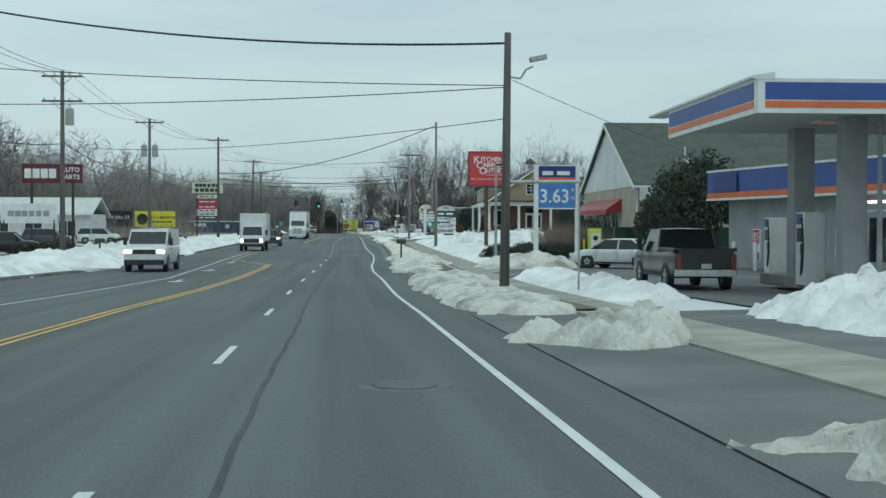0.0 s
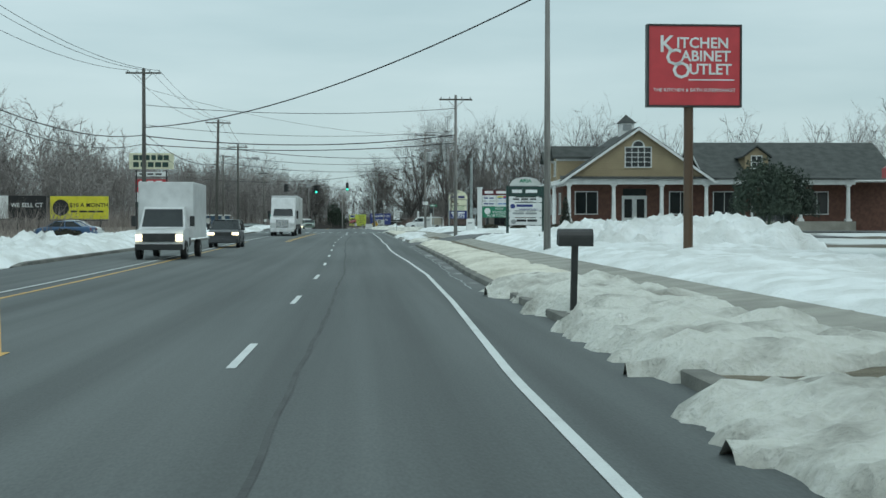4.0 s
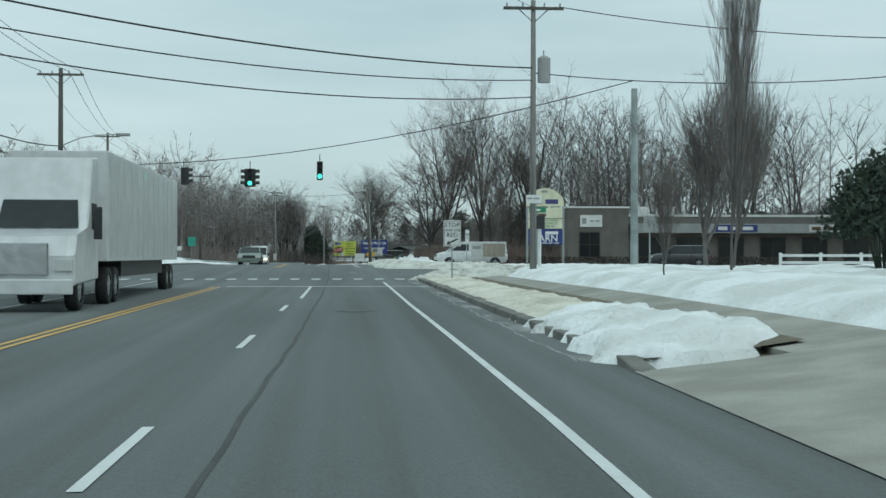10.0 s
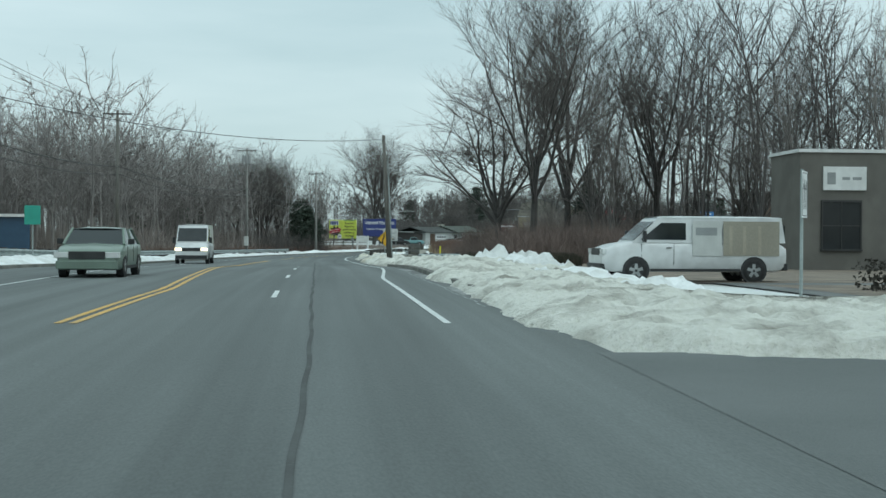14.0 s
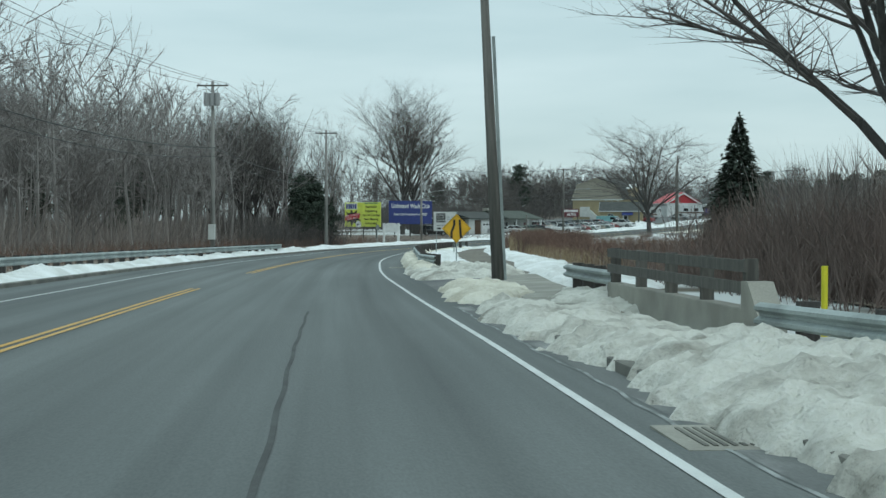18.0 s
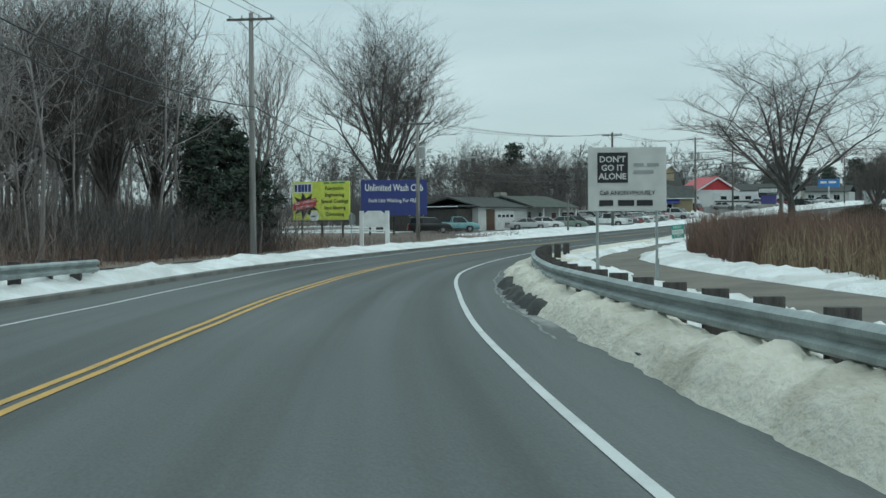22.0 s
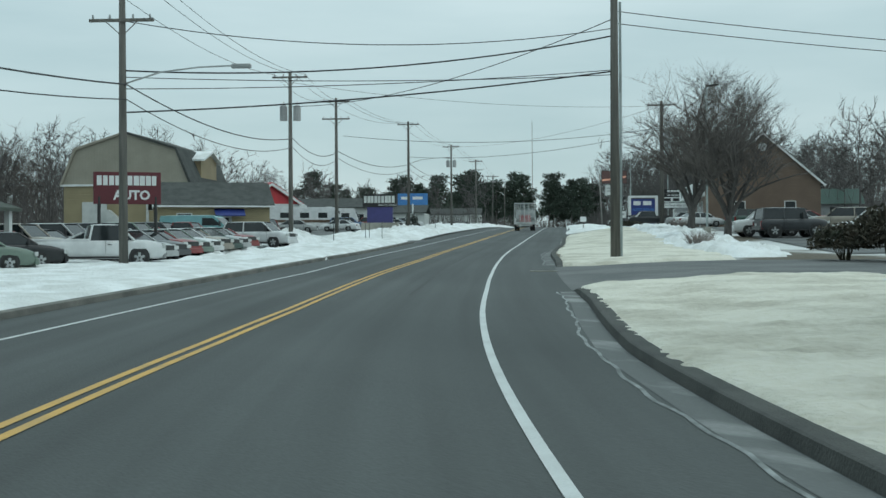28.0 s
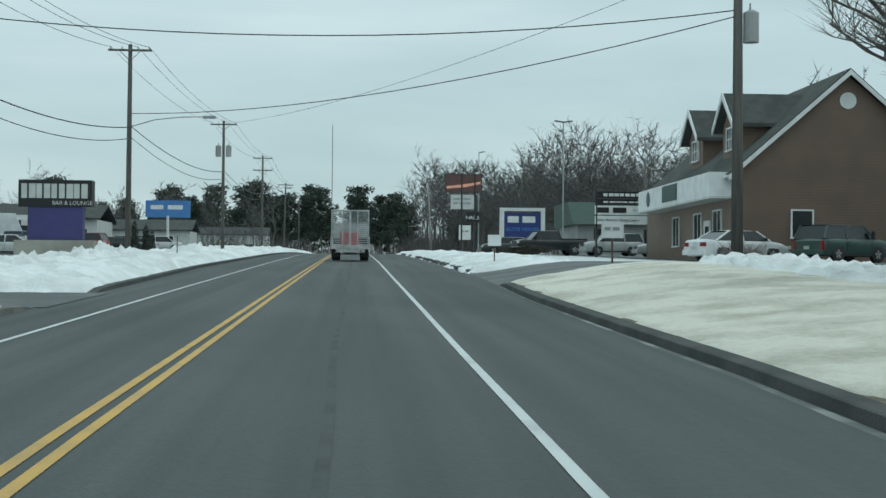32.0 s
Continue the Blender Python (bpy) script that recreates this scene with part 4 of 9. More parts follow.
def tree_kind(key, label, twig="twig", bark="bark", **how):
    tr, cr = bare_tree(**how)
    k = how["tall"] / max(p[2] for p in cr.v)
    for sh in (tr, cr):
        sh.v = [(x * k, y * k, z * k) for x, y, z in sh.v]
    tree_kinds[key] = (mesh_of("trunk", tr, M[bark], True), mesh_of("crown", cr, M[twig]), label)


tree_kind("oak", "tall bare tree with spreading limbs", seed=3, tall=16, trunk_part=0.25, spread=0.62, limbs=8, rich=0.85)
tree_kind("maple", "bare grey tree with a round crown", seed=8, tall=12, trunk_part=0.2, spread=0.7, limbs=9, rich=1.0, up=0.3)
tree_kind("ash", "tall slender bare grey tree", seed=14, tall=17, trunk_part=0.38, spread=0.42, limbs=7, rich=0.8, up=0.5, radius=0.011)
tree_kind("birch", "thin bare tree of the woods", seed=21, tall=14, trunk_part=0.42, spread=0.36, limbs=7, rich=0.72, up=0.6, radius=0.009)
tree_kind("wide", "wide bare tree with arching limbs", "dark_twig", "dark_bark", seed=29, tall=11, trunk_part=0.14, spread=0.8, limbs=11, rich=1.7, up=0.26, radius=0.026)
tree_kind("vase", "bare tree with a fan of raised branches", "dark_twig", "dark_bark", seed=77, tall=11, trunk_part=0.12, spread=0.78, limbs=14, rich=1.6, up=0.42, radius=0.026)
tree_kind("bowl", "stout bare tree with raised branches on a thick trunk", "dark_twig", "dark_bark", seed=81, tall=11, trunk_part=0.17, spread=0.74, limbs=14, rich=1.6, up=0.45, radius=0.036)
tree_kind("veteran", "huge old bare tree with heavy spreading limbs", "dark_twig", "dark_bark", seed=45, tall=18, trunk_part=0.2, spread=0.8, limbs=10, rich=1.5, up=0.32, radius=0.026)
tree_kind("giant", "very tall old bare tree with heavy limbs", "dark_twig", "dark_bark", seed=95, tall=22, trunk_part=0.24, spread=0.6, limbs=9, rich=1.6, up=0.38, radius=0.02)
tree_kind("pear", "upright narrow bare street tree", seed=33, tall=10, trunk_part=0.22, spread=0.26, limbs=12, rich=1.3, up=0.8, radius=0.013)
tree_kind("willow", "bare tree with tan twigs", "twig_tan", seed=40, tall=12, trunk_part=0.25, spread=0.7, limbs=9, rich=1.3, up=0.25)
tree_kind("scrub", "low bushy bare brown tree", seed=52, tall=8, trunk_part=0.1, spread=0.6, limbs=10, rich=1.2, up=0.4, radius=0.012)


def tree(key, s, o, size=1.0, rz=0.0, group="bare trees", label="", wide=1.0):
    tr, cr, text = tree_kinds[key]
    t = thing("tree", label or text, "tree", group)
    part("trunk", tr, None, t)
    part("crown", cr, None, t)
    p = at(s, o, -0.05)
    t.matrix_basis = Matrix.LocRotScale(p, Euler((0, 0, radians(rz))), Vector((size * wide, size * wide, size)))
    return t


def conifer_shapes(seed, tall, wide, low, power, count, leaf):
    """A stem and a crown of drooping sprays, thick at every height."""
    rng = random.Random(seed)
    trunk, crown = Shape(), Shape()
    trunk.tube((0, 0, -0.1), (0, 0, tall), tall * 0.018, 0.02, 7)
    for k in range(count):
        f = 1 - rng.random() ** (0.5 if power > 0.5 else 0.8)
        f = low + (1 - low) * f
        gap = (f - low) / (1 - low) * 15 % 1
        reach = wide * max(0.03, (1 - (f - low) / (1 - low)) ** power) * (1.05 - 0.35 * gap)
        a = rng.uniform(0, 6.283)
        r = reach * math.sqrt(rng.uniform(0.12, 1)) * rng.uniform(0.85, 1.12)
        d = Vector((math.cos(a), math.sin(a), 0))
        p = d * r + Vector((0, 0, f * tall - 0.2 * r + rng.gauss(0, 0.1)))
        u = (d + Vector((rng.gauss(0, 0.5), rng.gauss(0, 0.5), -0.25 + rng.gauss(0, 0.3)))).normalized() * leaf * rng.uniform(0.6, 1.4)
        w = u.cross((rng.gauss(0, 0.4), rng.gauss(0, 0.4), 1)).normalized() * leaf * 0.42
        crown.add([p - u, p + w, p + u * 1.2, p - w], [(0, 1, 2, 3)])
    return trunk, crown


def pine_shapes(seed, tall, wide, clumps, each, leaf):
    """A bare lower stem, crooked limbs and flattened clumps of needles with gaps between."""
    rng = random.Random(seed)
    trunk, crown = Shape(), Shape()
    trunk.tube((0, 0, -0.1), (0, 0, tall * 0.96), tall * 0.016, 0.03, 7)
    for k in range(clumps):
        f = 0.3 + 0.7 * k / (clumps - 1)
        a = 2.4 * k + rng.uniform(-0.5, 0.5)
        r = wide * (1.1 - f) ** 0.55 * rng.uniform(0.25, 0.95)
        c = Vector((r * math.cos(a), r * math.sin(a), f * tall + rng.gauss(0, 0.2)))
        trunk.tube((0, 0, c.z - 0.25 * r), c, 0.06, 0.02, 4, False)
        size = wide * rng.uniform(0.28, 0.46)
        for i in range(each):
            d = Vector((rng.gauss(0, 1), rng.gauss(0, 1), rng.gauss(0, 1))).normalized() * rng.random() ** 0.4
            p = c + Vector((d.x * size, d.y * size, d.z * size * 0.5 + 0.1 * size))
            u = Vector((rng.gauss(0, 1), rng.gauss(0, 1), 0.5 + rng.gauss(0, 0.6))).normalized() * leaf * rng.uniform(0.6, 1.4)
            w = u.cross((rng.gauss(0, 1), rng.gauss(0, 1), rng.gauss(0, 1))).normalized() * leaf * 0.3
            crown.add([p - u, p + w, p + u, p - w], [(0, 1, 2, 3)])
    return trunk, crown


for key, seed, tall, wide, low, power, count, leaf in (("spruce", 61, 10, 3.4, 0.03, 0.9, 9000, 0.24), ("cedar", 63, 5, 1.0, 0.03, 0.6, 2200, 0.15)):
    tr, cr = conifer_shapes(seed, tall, wide, low, power, count, leaf)
    tree_kinds[key] = (mesh_of("trunk", tr, M["bark"]), mesh_of("crown", cr, M["needles"]), "dark green evergreen conifer tree")
for key, seed in (("pine", 62), ("pine_b", 64)):
    tr, cr = pine_shapes(seed, 14, 4.8, 24, 75, 0.5)
    tree_kinds[key] = (mesh_of("trunk", tr, M["bark"]), mesh_of("crown", cr, M["needles"]), "dark green evergreen conifer tree")


def bush_shape(seed, r, tall, count=520, leaf=0.11):
    rng = random.Random(seed)
    sh = Shape()
    for k in range(26):
        a = rng.uniform(0, 6.283)
        sh.tube((0.12 * math.cos(a), 0.12 * math.sin(a), 0), (r * 0.8 * math.cos(a) * rng.random(), r * 0.8 * math.sin(a) * rng.random(), tall * 0.85), 0.02, 0, 3)
    for k in range(count):
        a, c = rng.uniform(0, 6.283), rng.uniform(-0.2, 1)
        m = rng.uniform(0.6, 1.0) * (1 + 0.12 * math.sin(5 * a + 3 * c) * math.cos(4 * c))
        q = math.sqrt(max(0, 1 - c * c)) * m
        p = Vector((r * q * math.cos(a), r * q * math.sin(a), tall * (0.42 + 0.56 * c * m)))
        u = Vector((rng.gauss(0, 1), rng.gauss(0, 1), rng.gauss(0, 1))).normalized() * leaf * rng.uniform(0.6, 1.5)
        w = Vector((rng.gauss(0, 1), rng.gauss(0, 1), rng.gauss(0, 1))).normalized() * leaf * 0.7
        sh.add([p - u, p + w, p + u, p - w], [(0, 1, 2, 3)])
    return sh


bush_kinds = {"box": mesh_of("bush", bush_shape(1, 1.0, 1.2, 2200, 0.06), M["box_hedge"]), "rust": mesh_of("bush", bush_shape(2, 0.9, 1.5, 2600, 0.06), M["rust_shrub"]), "yew": mesh_of("bush", bush_shape(3, 1.0, 2.0, 4600, 0.05), M["needles"])}


def twiggy(seed, r, tall, count, thick=0.012):
    rng = random.Random(seed)
    sh = Shape()
    for k in range(count):
        a, b = rng.uniform(0, 6.283), r * math.sqrt(rng.random())
        p = Vector((0.35 * b * math.cos(a), 0.35 * b * math.sin(a), 0))
        q = Vector((b * math.cos(a), b * math.sin(a), tall * rng.uniform(0.5, 1)))
        m = p.lerp(q, 0.5) + Vector((0, 0, 0.12))
        sh.tube(p, m, thick, thick * 0.7, 3, False).tube(m, q, thick * 0.7, 0, 3)
    return sh


bush_kinds["bare"] = mesh_of("bush", twiggy(5, 1.0, 1.1, 260), M["brush"])


def bush(key, s, o, wide=1.0, tall=1.0, label="", group="bushes"):
    text = {"box": "dark clipped low evergreen bush", "rust": "rounded rust-brown winter shrub", "yew": "dense dark rounded evergreen bush", "bare": "bare twiggy bush in the snow"}[key]
    b = tagged(new("bush", bush_kinds[key]), label or text, "bush", group)
    b.matrix_basis = Matrix.LocRotScale(at(s, o), Euler((0, 0, s * 1.7)), Vector((wide, wide, tall)))
    return b


def thicket(name, s0, s1, o0, o1, tall, count, material, seed, label, thick=0.02, lean=0.3):
    rng = random.Random(seed)
    sh = Shape()
    for k in range(count):
        p = at(rng.uniform(s0, s1), rng.uniform(o0, o1), -0.05)
        h = tall * rng.uniform(0.35, 1.0)
        d = Vector((rng.gauss(0, lean), rng.gauss(0, lean), 1)).normalized()
        q = p + d * h
        r = thick * rng.uniform(0.6, 1.4)
        sh.tube(p, q, r, 0, 3)
        for i in range(2):
            b = p.lerp(q, rng.uniform(0.3, 0.7))
            e = (d + Vector((rng.gauss(0, 0.6), rng.gauss(0, 0.6), 0.2))).normalized() * h * 0.4
            w = e.cross((rng.gauss(0, 1), rng.gauss(0, 1), rng.gauss(0, 1))).normalized() * r * 0.6
            sh.add([b - w, b + w, b + e], [(0, 1, 2)])
    return lone(name, sh, material, label, "undergrowth", kind="stuff")


# ---- utility poles and wires ----
def pole(s, o, tall, arms=1, kit="", lean=0.0, grey=False, lamp=0.0, group="utility poles", r=0.16):
    t = thing("utility_pole", ("weathered grey" if grey else "dark brown") + " wooden utility pole" + (" with transformers" if "t" in kit else "") + (" and a street lamp arm" if lamp else ""), "utility pole", group)
    sh = Shape().tube((0, 0, -0.3), (0, 0, tall), r * 1.12, r * 0.72, 10)
    part("post", sh, M["grey_pole" if grey else "pole_wood"], t, smooth=True)
    for k in range(arms):
        z = tall - 0.35 - 1.55 * k
        a = Shape().box(-1.25, 1.25, -0.14, -0.05, z - 0.06, z + 0.06)
        a.tube((-0.6, -0.1, z - 0.05), (0, -0.05, z - 0.6), 0.02, n=5).tube((0.6, -0.1, z - 0.05), (0, -0.05, z - 0.6), 0.02, n=5)
        arm = part("crossarm", a, M["pole_wood"], t)
        for x in (-1.1, -0.45, 0.45, 1.1):
            part("insulator", Shape().tube((x, -0.1, z + 0.05), (x, -0.1, z + 0.22), 0.05, 0.03, 6), M["grey"], arm)
    if "t" in kit:
        for x in ((-0.48, 0.48) if "2" in kit else (0.45,)):
            c = Shape().tube((x, 0, tall - 3.4), (x, 0, tall - 2.4), 0.27, 0.27, 12).tube((x, 0, tall - 2.4), (x, 0, tall - 2.3), 0.27, 0.12, 12)
            c.tube((x, 0.1, tall - 2.3), (x, 0.1, tall - 2.05), 0.04, 0.03, 6)
            part("transformer", c, M["grey_wall"], t, "grey cylindrical transformer", smooth=False)
    if "m" in kit:
        for x in (-0.42, 0, 0.42):
            part("transformer", Shape().tube((x, -0.3, tall - 1.95), (x, -0.3, tall - 0.95), 0.22, 0.22, 12).tube((x, -0.3, tall - 0.95), (x, -0.3, tall - 0.7), 0.05, 0.03, 6), M["grey_wall"], t, "grey cylindrical transformer")
    if "b" in kit:
        part("meter_box", Shape().box(-0.26, 0.26, -0.5, -0.16, 1.2, 2.4, bevel=0.03), M["off_white"], t, "pale metal cabinet")
    if "c" in kit:
        part("cable_guard", Shape().box(r + 0.0, r + 0.1, -0.06, 0.06, 0.1, tall * 0.8), M["galvanized"], t)
    if lamp:
        pts = [Vector((0, 0, tall * 0.62)), Vector((lamp * 0.35, 0, tall * 0.62 + 0.45)), Vector((lamp * 0.7, 0, tall * 0.62 + 0.62)), Vector((lamp, 0, tall * 0.62 + 0.66))]
        a = Shape()
        for p, q in zip(pts, pts[1:]):
            a.tube(p, q, 0.035, n=6)
        arm = part("lamp_arm", a, M["steel"], t)
        sg = 1 if lamp > 0 else -1
        part("lamp_head", Shape().box(min(lamp, lamp + sg * 0.75), max(lamp, lamp + sg * 0.75), -0.13, 0.13, tall * 0.62 + 0.56, tall * 0.62 + 0.72, bevel=0.05), M["grey"], arm)
    t.matrix_basis = stand(s, o, ry=lean)
    return t


WESTERN = [(50, -17.8, 11.5), (86.4, -17.6, 11.9), (122, -17.4, 11.7), (160, -15.1, 12.4), (199, -14.0, 11.6), (240, -15.0, 11.2), (300, -22, 13.0), (355, -18, 13.0), (407, -12.6, 13.6), (444, -11.8, 12.6), (492, -17.0, 10.6), (538.7, -12.5, 11.4), (582, -14.6, 12.2), (608, -15.8, 12.6), (640, -13.1, 12.6), (690, -12.5, 12.6), (737, -12.0, 12.6), (790, -12, 12), (850, -12, 12), (920, -12, 12)]
kits = {86.4: "t", 122: "t2", 407: "mb", 582: "t2", 690: "t2", 492: "t", 300: "b"}
for s, o, h in WESTERN:
    pole(s, o, h, 2 if s in (86.4, 538.7, 737, 608) else 1, kits.get(s, ""), lamp={50: 3.0, 122: 0, 160: 0, 199: 3.4, 492: 5.0, 538.7: 4.2, 640: 4.2, 240: 3.0, 737: 3.0}.get(s, 0), lean=1.2 if s in (199, 790) else 0, grey=s > 395 and s < 500)
EASTERN = [(38.5, 4.75, 7.55, 0, ""), (117.5, 7.8, 10.9, 0, ""), (164.8, 7.42, 10.6, 1, ""), (219.6, 8.05, 11.4, 1, "t"), (346, 5.45, 10.3, 0, "c"), (543.6, 6.45, 13.2, 0, "c"), (606, 12.9, 11.0, 1, "t")]
for s, o, h, arms, kit in EASTERN:
    pole(s, o, h, arms, kit, lean={346: -3.0, 38.5: 0.6}.get(s, 0), grey=s in (117.5, 164.8, 219.6), r=0.135 if s < 300 else 0.19)
pole(216, 23, 9.6, 1)
pole(470, 60, 9, 1)
pole(775, 12, 11, 0, lean=-3, grey=True)
pole(700, 30, 10, 0)
# lamp arm on the first pole
arm_shape = Shape()
for p, q in (((0, 0, 5.85), (0.35, 0, 5.8)), ((0.35, 0, 5.8), (0.5, 0, 6.05)), ((0.5, 0, 6.05), (0.7, 0, 6.15))):
    arm_shape.tube(p, q, 0.03, n=6)
lamp_thing = thing("street_lamp", "grey street lamp on a bent arm", "street lamp")
part("arm", arm_shape, M["steel"], lamp_thing)
part("lamp_head", Shape().box(0.62, 1.12, -0.12, 0.12, -0.07, 0.07, Matrix.Translation((0, 0, 6.2)) @ Matrix.Rotation(radians(-12), 4, "Y"), bevel=0.03), M["steel"], lamp_thing)
lamp_thing.matrix_basis = stand(38.5, 4.85, up=0.45)


def wire(a, b, sag, r=0.014, name="overhead_wire"):
    n = 16
    side = (b - a).cross((0, 0, 1)).normalized() * r
    rows = []
    for i in range(n + 1):
        p = a.lerp(b, i / n) - Vector((0, 0, 4 * sag * (i / n) * (1 - i / n)))
        rows.append([p + side, p + Vector((0, 0, r)), p - side, p - Vector((0, 0, r)), p + side])
    sh = Shape()
    sh.add([q for row in rows for q in row[:4]], [(i * 4 + j, i * 4 + (j + 1) % 4, i * 4 + 4 + (j + 1) % 4, i * 4 + 4 + j) for i in range(n) for j in range(4)])
    return lone(name, sh, M["cable"], "black overhead wire slung between poles", "wire", "overhead wires")


for (s0, o0, h0), (s1, o1, h1) in zip(WESTERN, WESTERN[1:]):
    for d in (-1.1, 0.45, 1.1):
        wire(at(s0, o0 + d, h0 - 0.15), at(s1, o1 + d, h1 - 0.15), 0.7, 0.015)
    wire(at(s0, o0 + 0.15, h0 * 0.62), at(s1, o1 + 0.15, h1 * 0.62), 0.8, 0.03)
    wire(at(s0, o0 + 0.15, h0 * 0.57), at(s1, o1 + 0.15, h1 * 0.57), 0.95, 0.022)
for (sa, oa, ha), (sb, ob, hb), sag, r in (
    ((38.5, 4.75, 7.25), (50, -17.8, 10.9), 0.75, 0.032), ((38.5, 4.75, 6.05), (50, -17.8, 8.1), 0.2, 0.014), ((38.5, 4.75, 6.0), (50, -17.8, 6.5), 0.25, 0.014), ((543.6, 6.45, 7.75), (538.7, -12.5, 6.0), 0.25, 0.03), ((543.6, 6.45, 7.6), (538.7, -12.5, 7.35), 0.2, 0.016), ((543.6, 6.45, 7.8), (538.7, -12.5, 6.9), 0.2, 0.016), ((164.8, 7.42, 7.0), (160, -15.1, 7.0), 0.5, 0.03), ((38.5, 4.75, 5.1), (86.4, -17.6, 7.2), 0.5, 0.012), ((38.5, 4.75, 6.3), (60, 16, 5.2), 0.1, 0.01),
    ((117.5, 7.8, 10.6), (160, -15.1, 8.2), 1.2, 0.035), ((164.8, 7.42, 9.6), (160, -15.1, 9.8), 0.5, 0.02), ((164.8, 7.42, 7.6), (160, -15.1, 7.6), 0.7, 0.035), ((164.8, 7.42, 7.9), (160, -15.1, 8.4), 0.6, 0.016),
    ((219.6, 8.05, 8.6), (199, -14, 8.9), 0.6, 0.03), ((219.6, 8.05, 8.1), (199, -14, 8.1), 0.7, 0.022), ((219.6, 8.05, 7.4), (199, -14, 7.4), 0.8, 0.022), ((219.6, 8.05, 11.1), (160, -15.1, 11.0), 0.9, 0.012),
    ((219.6, 9.1, 11.1), (216, 23, 9.4), 0.3, 0.02), ((219.6, 8.05, 8.4), (216, 23, 8.0), 0.4, 0.02), ((216, 23, 9.3), (214, 60, 9.3), 0.6, 0.02),
    ((346, 5.45, 10.0), (300, -22, 9.5), 1.4, 0.022), ((543.6, 6.45, 9.2), (538.7, -12.5, 7.6), 0.6, 0.03), ((543.6, 6.45, 9.9), (582, -14.6, 9.8), 0.9, 0.02), ((543.6, 6.45, 9.5), (538.7, -12.5, 9.5), 0.8, 0.018), ((543.6, 6.45, 10.2), (560, 45, 9.2), 0.6, 0.018), ((543.6, 6.45, 9.7), (560, 45, 8.7), 0.6, 0.018),
    ((606, 12.9, 8.5), (640, -13.1, 8.6), 0.9, 0.02), ((606, 12.9, 8.7), (608, -15.2, 9.2), 0.9, 0.02), ((606, 12.9, 10.6), (582, -14.6, 11.5), 0.7, 0.012), ((606, 12.9, 10.6), (690, -12.5, 12.3), 1.0, 0.012)):
    wire(at(sa, oa, ha), at(sb, ob, hb), sag, r)

# ---- woods ----
rng = random.Random(7)
kinds = ["oak", "ash", "birch", "ash", "birch", "maple"]


def wood(s0, s1, o0, o1, count, lo=0.7, hi=1.1, pick=None):
    for k in range(count):
        tree(rng.choice(pick or kinds), rng.uniform(s0, s1), rng.uniform(o0, o1), rng.uniform(lo, hi), rng.uniform(0, 360), "trees of the wood")


wood(246, 345, -64, -36, 22, 0.6, 0.95)
wood(362, 402, -46, -19, 24, 0.6, 0.9)
wood(400, 452, -44, -19, 24, 0.6, 0.95)
wood(160, 246, -70, -36, 14, 0.75, 1.05)
wood(319, 352, 20, 46, 20, 0.9, 1.15)
wood(240, 290, 48, 90, 10, 0.8, 1.1)
wood(90, 230, 62, 100, 14, 0.85, 1.1)
wood(640, 760, 62, 100, 14, 0.9, 1.2)
wood(480, 640, 75, 120, 12, 0.7, 1.0)
for k in range(78):
    tree("pine" if k % 2 else "pine_b", rng.uniform(860, 990), rng.uniform(-75, 60), rng.uniform(0.75, 1.2), rng.uniform(0, 360), "far pines", "dark green far pine tree")
for k in range(8):
    tree("pine", rng.uniform(640, 800), rng.uniform(-130, -80), rng.uniform(0.5, 0.8), rng.uniform(0, 360), "far pines", "dark green far pine tree")


